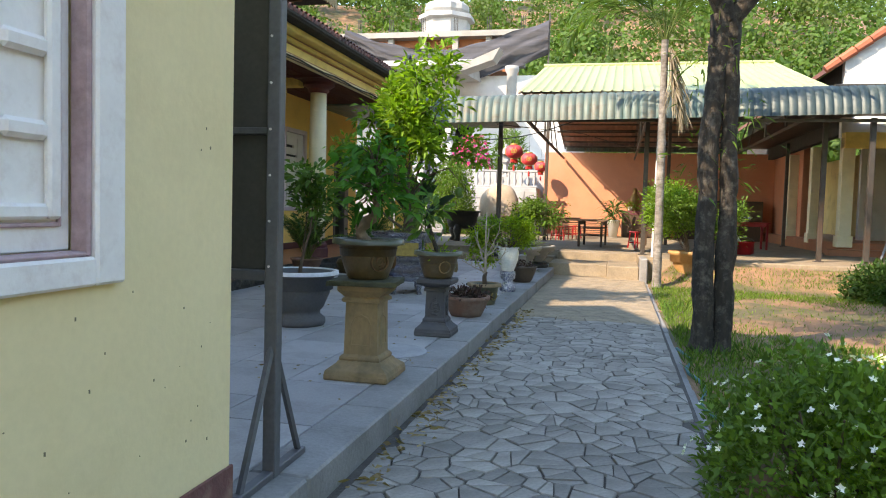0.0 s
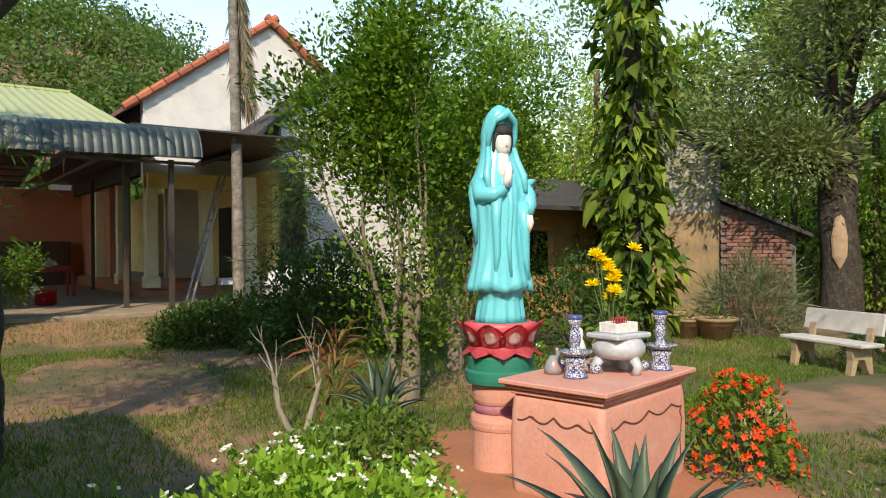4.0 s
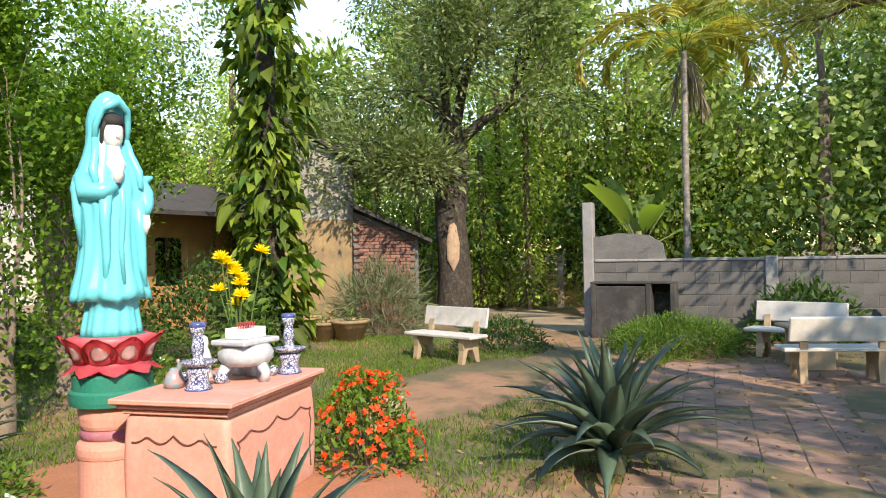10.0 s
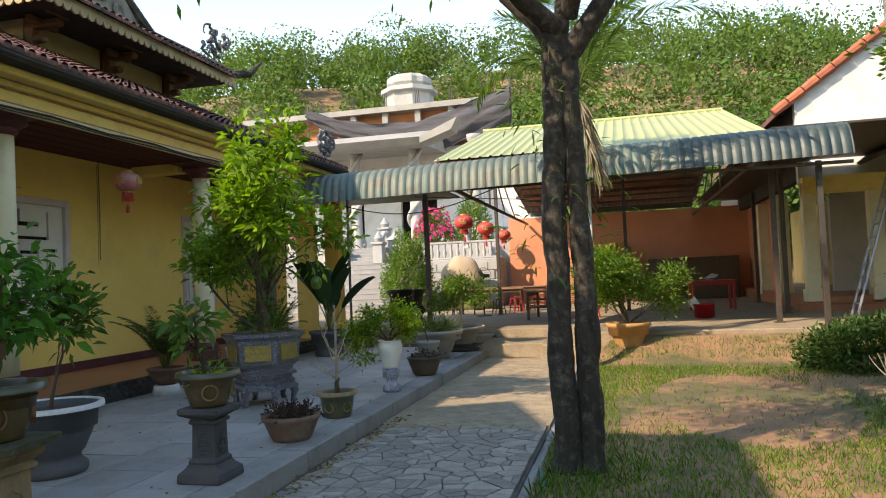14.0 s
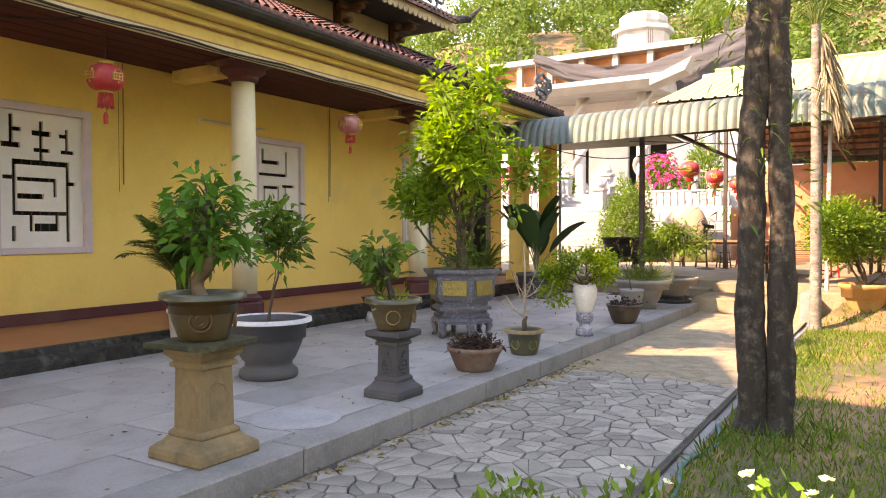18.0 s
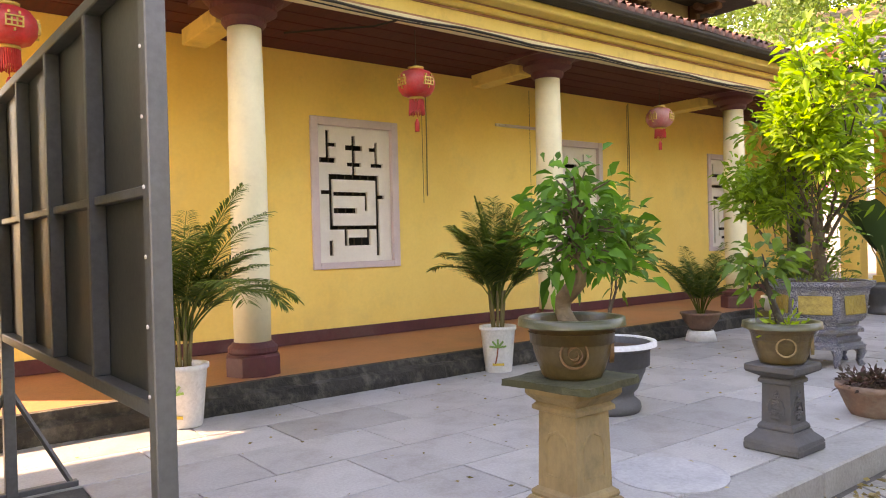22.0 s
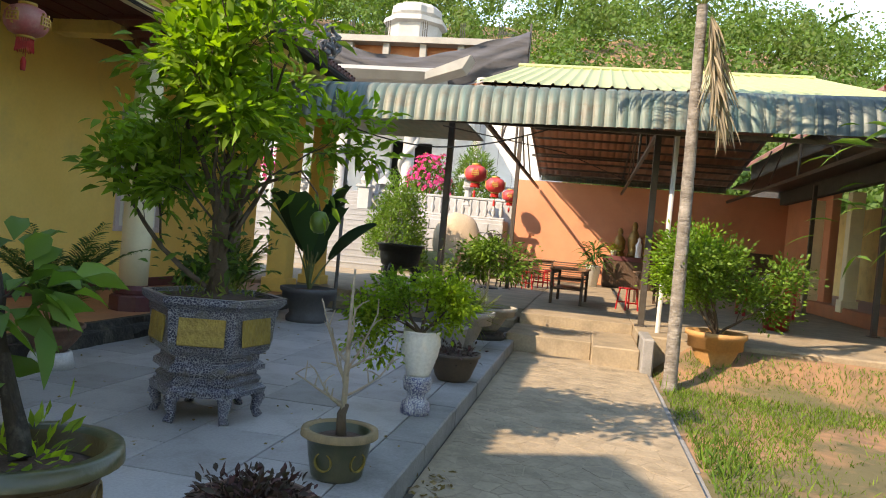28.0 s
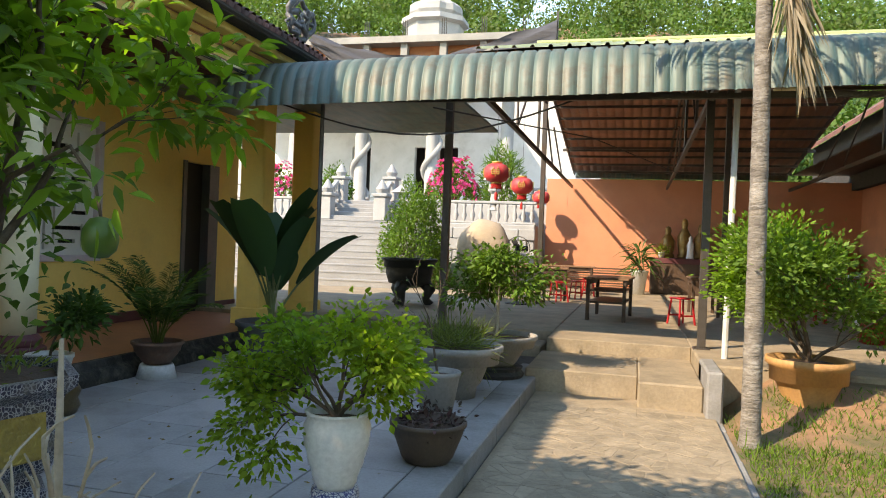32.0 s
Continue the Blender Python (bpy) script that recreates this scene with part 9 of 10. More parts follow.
rpv = random.Random(41)
for k in range(32):
    b3 = radians(37 + 1.6 * k + rpv.uniform(-0.4, 0.4))
    gap_ = 50 < math.degrees(b3) < 67
    r = (rpv.uniform(23.0, 25.5) if gap_ else rpv.uniform(18.8, 22.0)) + (1.2 if k % 2 else 0.0)
    pepper_post(0.5 + r * math.sin(b3), 5.2 + r * math.cos(b3), rpv.uniform(4.2, 6.8), 300 + k)
broad_tree("dark-leaved tree standing behind the block wall", (16.8, 0.2, GZ), 3.0, 9.0, 0.28, L_DARK, (0.26, 0.10), 26, 140, 4, 3, 0.8, 0.6, simple=True)
broad_tree("dark-leaved tree standing behind the block wall", (15.6, -3.2, GZ), 3.0, 8.5, 0.26, L_DARK, (0.26, 0.10), 24, 150, 4, 3, 0.8, 0.6, simple=True)
L_STRAW = leaf_mat("dry_straw_blade", (0.36, 0.27, 0.13), (0.26, 0.21, 0.10), 0.35, 0.8)
bush("dry straw-coloured brush along the wire fence", (20.6, 12.8, GZ), (1.1, 2.2, 1.1), L_STRAW, (0.3, 0.02), 2600, 151)
bush("dry straw-coloured brush along the wire fence", (23.4, 16.2, GZ), (1.1, 2.0, 1.0), L_STRAW, (0.3, 0.02), 2200, 152)
# unseen tree added to dapple the court with shade
broad_tree("unseen spreading tree beside the path start, added to shade the court", (1.6, -2.4, GZ), 3.4, 9.0, 0.28, L_MID, (0.24, 0.11), 11, 160, 4, 3, 0.8, 0.4, simple=True)
# unseen trees behind the walker, added for the shade they cast on the garden
broad_tree("unseen spreading tree behind the walk, added to shade the lawn", (3.4, -3.4, GZ), 3.4, 9.0, 0.3, L_MID, (0.24, 0.11), 10, 120, 4, 3, 0.75, 0.38, simple=True)
broad_tree("unseen spreading tree behind the walk, added to shade the lawn", (8.4, -5.8, GZ), 3.2, 9.0, 0.3, L_MID, (0.24, 0.11), 6, 130, 4, 3, 0.75, 0.38, simple=True)

# yellow clay pot beside the path's end
YP = potted("potted_shrub", "ochre clay pot with a spreading bright green shrub", (1.25, 19.45, 0.04), [(0.2, -0.2), (0.2, -0.1), (0.17, -0.02), (0.19, 0.04), (0.28, 0.24), (0.31, 0.32), (0.34, 0.34), (0.34, 0.39)], YELLOWCLAY)
for k, (way, sd) in enumerate([((-0.7, 0, 0.8), 1), ((0.7, -0.1, 0.8), 2), ((0, 0.6, 1), 3), ((0.1, -0.6, 0.9), 4), ((0.25, 0.1, 1.2), 5), ((-0.3, 0.1, 1.2), 6)]):
    l2, t2 = grow((0, 0, 0.35), way, 0.50, 0.018, 3, 0.6, 3, 0.3, 0.10, sd + 30)
    part("stem", limbs_mesh(l2, 5, 0.003), TWIG, YP)
    foliage(YP, t2, 20, 0.10, (0.055, 0.028), L_MID if k % 2 else L_STAR, simple=True)
YP.scale = (1.18, 1.18, 1.18)

# ---- under the canopy ----
DARKTIMBER = mat("dark_table_wood", (0.06, 0.035, 0.022), (0.09, 0.05, 0.03), 3.0, 0.5, 0.15, stretch=(10, 1, 1))
TOPWOOD = mat("brown_table_top", (0.26, 0.15, 0.085), (0.19, 0.11, 0.065), 3.0, 0.4, 0.1, stretch=(8, 1, 1))
REDPLASTIC = mat("red_plastic", (0.45, 0.015, 0.02), (0.38, 0.012, 0.018), 2.0, 0.35, 0.02)
IRON = mat("black_cast_iron", (0.018, 0.017, 0.017), (0.03, 0.028, 0.026), 8.0, 0.6, 0.4)
GILT = mat("gilded_figure", (0.36, 0.20, 0.045), (0.22, 0.11, 0.03), 8.0, 0.4, 0.2, metal=0.4)


def table(label, at, turn, l, w, h, top=TOPWOOD, leg=DARKTIMBER, name="table"):
    t = thing(name, label, "table", at, turn, "tables under the canopy")
    part("tabletop", box(-l / 2, -w / 2, h - 0.035, l / 2, w / 2, h, 0.006), top, t)
    part("apron", join(box(-l / 2 + 0.05, -w / 2 + 0.05, h - 0.13, l / 2 - 0.05, -w / 2 + 0.07, h - 0.035), box(-l / 2 + 0.05, w / 2 - 0.07, h - 0.13, l / 2 - 0.05, w / 2 - 0.05, h - 0.035)), leg, t)
    for x in (-l / 2 + 0.07, l / 2 - 0.07):
        for y in (-w / 2 + 0.07, w / 2 - 0.07):
            part("leg", box(x - 0.03, y - 0.03, 0, x + 0.03, y + 0.03, h - 0.035, 0.004), leg, t)
    return t


def stool(label, at, material, h=0.46, name="stool"):
    t = thing(name, label, "stool", at, (at[0] * 97) % 40, "stools under the canopy")
    part("seat", box(-0.15, -0.15, h - 0.03, 0.15, 0.15, h, 0.012), material, t)
    for x in (-1, 1):
        for y in (-1, 1):
            part("leg", tube([(x * 0.12, y * 0.12, h - 0.03), (x * 0.16, y * 0.16, 0.0)], [0.018, 0.02], 6), material, t)
    [part("stretcher", box(-0.14, y0, 0.14, 0.14, y0 + 0.015, 0.17), material, t) for y0 in (-0.145, 0.13)]


table("long dark wooden table with brown top", (-3.0, 29.0, TZ), 4, 2.1, 0.8, 0.76)
table("long dark wooden table with brown top", (-2.6, 31.8, TZ), 2, 2.2, 0.8, 0.76)
tt_ = table("dark wooden bench table with shelf, papers on top", (-0.85, 25.0, TZ), 86, 1.5, 0.75, 0.74)
part("shelf", box(-0.68, -0.3, 0.3, 0.68, 0.3, 0.33), DARKTIMBER, tt_)
part("shelf", box(-0.68, -0.3, 0.5, 0.68, 0.3, 0.52), DARKTIMBER, tt_)
table("red painted table with papers", (3.5, 26.8, TZ), 5, 1.2, 0.7, 0.8, REDPLASTIC, REDPLASTIC)
table("dark side table near the post", (0.9, 27.0, TZ), 90, 1.2, 0.6, 0.75)
for p, m in (((-2.1, 28.4), REDPLASTIC), ((-1.75, 29.6), REDPLASTIC), ((-2.3, 30.4), DARKTIMBER), ((-3.9, 28.1), DARKTIMBER), ((-3.2, 28.0), DARKTIMBER), ((-2.6, 28.1), DARKTIMBER), ((-1.6, 31.0), REDPLASTIC), ((0.35, 24.6), REDPLASTIC)):
    stool("red plastic stool on the terrace" if m == REDPLASTIC else "dark wooden stool on the terrace", (p[0], p[1], TZ), m)
papers = thing("paper_bundle", "crumpled white papers on the red table", "papers", (3.4, 26.7, TZ + 0.802))
part("sheet", join(*[moved(box(-0.15, -0.1, 0, 0.15, 0.1, 0.004), pose(0.05 * k, 0.03 * k, 0.03 + 0.03 * k, 8 * k - 10, 12 - 9 * k, 20 * k)) for k in range(4)]), WHITERIM, papers)
bk_ = thing("bucket", "red plastic bucket standing on the terrace", "bucket", (2.95, 23.4, TZ + 0.003))
part("body", hollow([(0.17, 0), (0.18, 0.02), (0.225, 0.30), (0.24, 0.31), (0.24, 0.33)], 0.012, 0.2), REDPLASTIC, bk_, smooth=True)
part("handle", tube([(0.235 * math.cos(a), 0.02, 0.31 + 0.12 * math.sin(a)) for a in np.linspace(0, math.pi, 9)], 0.006, 5), GREYSTEEL, bk_)
part("rag", moved(box(-0.1, -0.02, 0, 0.1, 0.02, 0.3, 0.01), pose(-0.12, 0, 0.2, 0, -35, 20)), WHITERIM, bk_, "grey cloth leaning out")

CA = thing("incense_cauldron", "large black iron cauldron on three lion legs", "cauldron", (-4.72, 25.3, TZ))
part("bowl", hollow([(0.22, 0.36), (0.40, 0.42), (0.46, 0.60), (0.46, 0.80), (0.55, 0.86), (0.56, 0.90)], 0.05), IRON, CA, smooth=True)
for k in range(3):
    a = 2.094 * k + 0.4
    part("leg", tube([(0.3 * math.cos(a), 0.3 * math.sin(a), 0.45), (0.42 * math.cos(a), 0.42 * math.sin(a), 0.28), (0.34 * math.cos(a), 0.34 * math.sin(a), 0.12), (0.42 * math.cos(a), 0.42 * math.sin(a), 0.0)], [0.13, 0.12, 0.08, 0.10], 10), IRON, CA, smooth=True)
fan = thing("standing_fan", "black standing fan with wire cage", "fan", (-2.85, 27.0, TZ))
part("base", lathe([(0.24, 0), (0.24, 0.02), (0.05, 0.05), (0.02, 0.06)], 20), IRON, fan)
part("pole", tube([(0, 0, 0.05), (0, 0, 1.05)], 0.016, 8), IRON, fan)
part("motor", tube([(0, 0.02, 1.18), (0, 0.2, 1.18)], 0.07, 10), IRON, fan)
cage = [tube([(0.25 * math.cos(a), -0.02, 1.18 + 0.25 * math.sin(a)) for a in np.linspace(0, 2 * math.pi, 25)], 0.008, 5, False)]
cage += [tube([(0.03 * math.cos(a), -0.08, 1.18 + 0.03 * math.sin(a)), (0.25 * math.cos(a), -0.02, 1.18 + 0.25 * math.sin(a))], 0.0025, 4) for a in np.arange(0, 6.28, 0.26)]
part("cage", join(*cage), IRON, fan)
for k in range(3):
    part("blade", moved(box(0.03, -0.012, -0.05, 0.21, -0.004, 0.06, 0.003), pose(0, 0, 1.18, 12, 120 * k, 0)), IRON, fan)

sh = thing("altar_shelf", "dark altar shelf with offerings against the orange wall", "altar", (0.95, 34.4, TZ))
part("body", box(-0.95, -0.45, 0, 0.95, 0.45, 1.05, 0.02), DARKTIMBER, sh)
part("cloth", box(-0.97, -0.47, 0.9, 0.97, 0.47, 1.06, 0.01), MAROON, sh, "maroon altar cloth")
for k, (x, h) in enumerate(((-0.55, 0.95), (0.0, 1.2), (0.55, 1.05))):
    g = obj("gilded_statue", moved(lathe([(0.2, 0), (0.2, 0.1), (0.15, 0.14), (0.19, 0.3 * h), (0.2, 0.55 * h), (0.1, 0.72 * h), (0.075, 0.76 * h), (0.1, 0.86 * h), (0.07, 0.96 * h), (0.01, h)], 18), pose(0.95 + x * 0.85, 34.5, TZ + 1.062)), GILT, True)
    tagged(g, "gilded standing statue on the altar shelf", "statue", "gilded altar figures")
cab = thing("wall_cabinet", "dark wooden cabinet along the orange wall", "cabinet", (3.7, 34.6, TZ))
part("body", box(-1.6, -0.35, 0.0, 1.6, 0.35, 1.55, 0.01), DARKTIMBER, cab)
for k in range(4):
    part("door", box(-1.56 + 0.79 * k, -0.375, 0.08, -0.81 + 0.79 * k, -0.35, 1.48, 0.006), DARKTIMBER, cab)
wf = obj("white_statue", moved(lathe([(0.12, 0), (0.1, 0.06), (0.09, 0.25), (0.11, 0.4), (0.05, 0.52), (0.065, 0.6), (0.01, 0.68)], 16), pose(1.1, 34.1, TZ + 1.062)), SKIN, True)
tagged(wf, "small white figure on the altar shelf", "statue")
ofl = thing("flower_pot", "white pot of yellow-green flowers on the altar shelf", "flower pot", (0.3, 34.15, TZ + 1.062))
part("pot", hollow([(0.07, 0), (0.1, 0.15), (0.11, 0.17)], 0.012), WHITEPOT, ofl, smooth=True)
foliage(ofl, [(Vector((0, 0, 0.22)), Vector((0, 0, 1)))] * 4, 30, 0.1, (0.1, 0.04), L_BRIGHT, True)
wp = potted("potted_palm", "tall white pot with a dark palm-like plant by the wall", (-0.32, 33.2, TZ), [(0.16, 0), (0.24, 0.62), (0.26, 0.63), (0.26, 0.68)], WHITEPOT)
foliage(wp, [(Vector((0, 0, 0.7 + 0.08 * k)), Vector((0, 0, 1))) for k in range(8)], 13, 0.06, (0.6, 0.05), L_DARK, droop=0.4)
for k in range(9):
    pl = obj("timber_plank", moved(box(-1.1, -0.08, 0, 1.1, 0.08, 0.04, 0.003), pose(-1.35 + 0.05 * (k % 3), 34.4 - 0.03 * k, TZ + 0.05 + 0.075 * k, 0, 0, 2.5 * math.sin(k * 2))), TOPWOOD if k % 2 else DARKTIMBER)
    tagged(pl, "stacked timber plank against the orange wall", "plank", "stacked planks")
for x in (-2.2, -0.5):
    o = obj("stack_support", box(x, 34.0, TZ, x + 0.08, 34.6, TZ + 0.05), DARKTIMBER)
    tagged(o, "wooden bearer under the planks", "bearer")
mb = thing("meter_box", "small cream electric box on the canopy post", "electric box", (1.28, 21.33, 3.62))
part("case", box(-0.16, -0.07, -0.09, 0.16, 0.02, 0.11, 0.01), CREAM, mb)
part("cover_line", box(-0.12, -0.073, -0.01, 0.12, -0.07, 0.0), STEEL, mb)
cables = obj("cable", join(tube([(-4.9 + 0.32 * k, 20.15, 3.2 - 0.42 * math.sin(math.pi * k / 12) + 0.06 * k / 12) for k in range(13)], 0.012, 5), tube([(-2.9, 20.2, 3.15), (-1.2, 24, 3.35), (0.5, 30, 3.4)], 0.01, 4)), IRON)
tagged(cables, "black electric cable sagging under the canopy", "cable")
tubelight = thing("tube_light", "white fluorescent tube lamp under the veranda", "lamp", (-7.33, 13.9, 3.05))
part("tube", tube([(0, -0.6, 0), (0, 0.6, 0)], 0.018, 8), WHITERIM, tubelight)
part("holder", box(-0.035, -0.65, -0.02, -0.005, 0.65, 0.02, 0.004), LATTICE, tubelight)
for y in (12.0, 16.3):
    cw = obj("wall_cable", tube([(WALLX + 0.012, y, 3.65), (WALLX + 0.012, y + 0.01, 2.9), (WALLX + 0.012, y, 2.0)], 0.009, 5), mat("dusty_cable", (0.35, 0.28, 0.12)))
    tagged(cw, "thin cable running down the yellow wall", "cable")
eavewire = obj("eave_cable", tube([(-5.33, 7.0 + 0.5 * k, 3.565 + 0.016 * math.sin(k * 1.7)) for k in range(28)], 0.015, 5), IRON)
tagged(eavewire, "bundle of black cables slung along the eave", "cable")

LD = thing("ladder", "aluminium ladder leaning against the white house", "ladder", (5.75, 22.3, TZ))
ALU = mat("dull_aluminium", (0.42, 0.42, 0.42), (0.34, 0.34, 0.34), 5.0, 0.4, 0.05, metal=0.7)
for s in (-0.2, 0.2):
    part("rail", tube([(0, s, 0), (1.15, s + 0.9, 3.1)], 0.028, 6), ALU, LD)
for k in range(10):
    q = 0.09 + 0.088 * k
    part("rung", tube([(1.15 * q, -0.2 + 0.9 * q, 3.1 * q), (1.15 * q, 0.2 + 0.9 * q, 3.1 * q)], 0.014, 6), ALU, LD)
for k, (x, y, r) in enumerate(((7.6, 21.6, 0.32), (8.1, 21.9, 0.36), (8.5, 21.5, 0.28))):
    bm = bmesh.new()
    bmesh.ops.create_icosphere(bm, subdivisions=3, radius=r)
    for v in bm.verts:
        v.co += v.co.normalized() * 0.08 * noise.noise(v.co * 5 + Vector((k * 3, 0, 0)))
        v.co.z = max(v.co.z * 1.25 + r, 0.0)
    sb = obj("sack", moved(bm, pose(x, y, 0.28)), mat("white_plastic_sack", (0.62, 0.63, 0.66), (0.5, 0.52, 0.56), 6.0, 0.45, 0.3), True)
    tagged(sb, "filled white plastic sack by the house", "sack", "plastic sacks")
bx = thing("basin", "dark tub with a dish rack by the house", "tub", (6.7, 22.4, TZ))
part("tub", hollow([(0.25, 0), (0.33, 0.36), (0.35, 0.37)], 0.02), GREENGLAZE, bx, smooth=True)
part("cloth", box(-0.2, -0.15, 0.32, 0.15, 0.15, 0.52, 0.05), WHITERIM, bx)

# ---- new temple behind, stairs and balustrade ----
MARBLE = mat("white_grey_stone", (0.40, 0.40, 0.395), (0.31, 0.31, 0.305), 1.5, 0.7, 0.1, stain=(0.32, 0.31, 0.29), stain_amount=0.4)
STEPSTONE = mat("grey_step_stone", (0.34, 0.34, 0.34), (0.27, 0.27, 0.27), 2.0, 0.75, 0.15, stain=(0.24, 0.24, 0.23), stain_amount=0.4)
RAWBRICK = mat("raw_orange_brick", (0.48, 0.20, 0.10), (0.40, 0.16, 0.08), 3.0, 0.9, 0.3)
RAWCONC = mat("raw_concrete", (0.34, 0.33, 0.31), (0.25, 0.245, 0.23), 1.0, 0.9, 0.2, stain=(0.3, 0.28, 0.25), stain_amount=0.5)
nt_ = thing("new_temple", "white temple under construction with stairs, columns and raw concrete roof", "temple", kind="structure")
stairs = holder("staircase", nt_, "wide grey stone staircase")
stairs.matrix_basis = pose(-9.5, 33.3, 0, 0, 0, 8) @ pose(9.5, -33.3, 0)
for k in range(10):
    y, z = 29.25 + 0.405 * k, TZ + 0.186 * k
    part("step", box(-12.6, y, z - 0.25 if k else TZ - 0.05, -6.9, y + 0.44, z + 0.186, 0.015), STEPSTONE, stairs)
    part("tread_shadow_line", box(-12.6, y - 0.012, z + 0.15, -6.9, y, z + 0.182), STEPSTONE, stairs)
for k in range(5):
    y, z = 33.35 + 0.36 * k, TZ + 1.86 + 0.145 * k
    part("step", box(-10.35, y, z - 0.25, -8.45, y + 0.40, z + 0.145, 0.015), STEPSTONE, stairs)
part("stair_fill", moved(extruded([(29.6, TZ), (33.4, TZ), (33.4, TZ + 1.62)], 5.6, "x"), pose(-12.5, 0, 0)), STEPSTONE, stairs)
part("podium", box(-30.0, 35.1, 0.0, -2.0, 60.0, 2.86, 0.03), MARBLE, nt_)
part("lower_terrace", box(-8.3, 33.6, 0.0, -3.4, 35.1, 2.17, 0.03), MARBLE, nt_)
part("side_lower_terrace", box(-30.0, 33.6, 0.0, -10.5, 35.1, 2.17, 0.03), MARBLE, nt_)
stones = []
for r in range(5):
    for c in range(8):
        stones.append(box(-7.45 + 0.51 * c - (0.25 if r % 2 else 0), 33.54, TZ + 0.02 + 0.35 * r, -6.96 + 0.51 * c - (0.25 if r % 2 else 0), 33.6, TZ + 0.35 + 0.35 * r, 0.015))
for b6 in stones:
    part("facing_stone", b6, MARBLE, nt_)
part("side_lower_terrace", box(-30.0, 33.6, 0.0, -12.4, 36.9, 2.05, 0.03), MARBLE, nt_)


def balustrade(x0, y0, x1, y1, z, parent, step=0.26, z1=None):
    bl = holder("balustrade", parent, "white turned-stone balustrade")
    L = math.hypot(x1 - x0, y1 - y0)
    z1 = z if z1 is None else z1
    ang = math.degrees(math.atan2(y1 - y0, x1 - x0))
    tilt = -math.degrees(math.atan2(z1 - z, L))
    part("top_rail", moved(box(0, -0.08, 0.62, L / math.cos(radians(tilt)), 0.08, 0.71, 0.02), pose(x0, y0, z, 0, tilt, ang)), MARBLE, bl)
    part("bottom_rail", moved(box(0, -0.08, 0.0, L / math.cos(radians(tilt)), 0.08, 0.08, 0.02), pose(x0, y0, z, 0, tilt, ang)), MARBLE, bl)
    n = int(L / step)
    me = bpy.data.meshes.new("baluster")
    b4 = lathe([(0.055, 0.07), (0.04, 0.12), (0.085, 0.25), (0.045, 0.39), (0.035, 0.46), (0.06, 0.55), (0.05, 0.63)], 10)
    for f2 in b4.faces:
        f2.smooth = True
    b4.to_mesh(me)
    b4.free()
    me.materials.append(MARBLE)
    for k in range(n):
        o = new("baluster", me)
        o.parent = bl
        q = (k + 0.5) / n
        o.matrix_basis = pose(x0 + (x1 - x0) * q, y0 + (y1 - y0) * q, z + (z1 - z) * q)


def newel(x, y, z, h, parent):
    part("newel_post", moved(join(box(-0.2, -0.2, 0, 0.2, 0.2, h, 0.02), box(-0.26, -0.26, h, 0.26, 0.26, h + 0.1, 0.02), lathe([(0.14, h + 0.1), (0.2, h + 0.25), (0.1, h + 0.42), (0.02, h + 0.55)], 12)), pose(x, y, z)), MARBLE, parent)


def stone_lamp(x, y, z, parent):
    part("stone_lantern", moved(join(lathe([(0.2, 0), (0.14, 0.1), (0.1, 0.5), (0.2, 0.6), (0.2, 0.66)], 8), box(-0.15, -0.15, 0.66, 0.15, 0.15, 0.92, 0.02), lathe([(0.34, 0.92), (0.26, 1.0), (0.12, 1.12), (0.05, 1.2), (0.06, 1.3), (0.01, 1.36)], sides=6)), pose(x, y, z)), MARBLE, parent, "carved stone lantern", False)


balustrade(-7.9, 33.8, -3.4, 33.8, 2.17, nt_)
balustrade(-26.0, 33.8, -11.0, 33.8, 2.17, nt_)
balustrade(-7.6, 37.0, -2.0, 37.0, 2.86, nt_)
balustrade(-26.0, 37.0, -12.0, 37.0, 2.86, nt_)
balustrade(-10.2, 33.5, -10.5, 35.2, 2.25, nt_, 0.26, 2.9)
balustrade(-8.35, 33.7, -8.6, 35.3, 2.25, nt_, 0.26, 2.9)
for x in (-10.1, -8.25):
    newel(x, 33.4, 2.15, 0.75, nt_)
    newel(x - 0.35, 35.3, 2.86, 0.75, nt_)
for x, y, z in ((-10.75, 33.9, 2.17), (-7.75, 34.0, 2.17), (-4.75, 33.9, 2.6)):
    stone_lamp(x, y, z, nt_)
part("rear_wall", join(box(-22.0, 43.0, 2.8, -13.2, 43.3, 5.8), box(-12.3, 43.0, 2.8, -10.2, 43.3, 5.8), box(-9.5, 43.0, 2.8, -9.1, 43.3, 5.8), box(-8.2, 43.0, 2.8, -2.0, 43.3, 5.8), box(-22, 43.0, 5.8, -2, 43.3, 8.4)), WHITEWASH, nt_)
# near-black sheet imitates the shaded hall behind the wall openings
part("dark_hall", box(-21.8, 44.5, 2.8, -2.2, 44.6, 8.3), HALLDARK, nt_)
for x in (-14.6, -11.6, -8.55, -5.5):
    cl = part("column", lathe([(0.34, 2.86), (0.34, 3.1), (0.27, 3.2), (0.25, 7.9), (0.34, 8.1), (0.34, 8.3)], 20), MARBLE, nt_, smooth=True)
    cl.matrix_basis = pose(x, 40.0, 0)
    rr = random.Random(int(x * 10))
    if x in (-11.6, -8.55):
        part("column_dragon", moved(tube([(0.33 * math.cos(a), 0.33 * math.sin(a), 3.2 + 0.36 * a) for a in np.arange(0, 13, 0.35)], 0.11, 8), pose(x, 40.0, 0)), MARBLE, nt_, "carved stone dragon round the column", True)
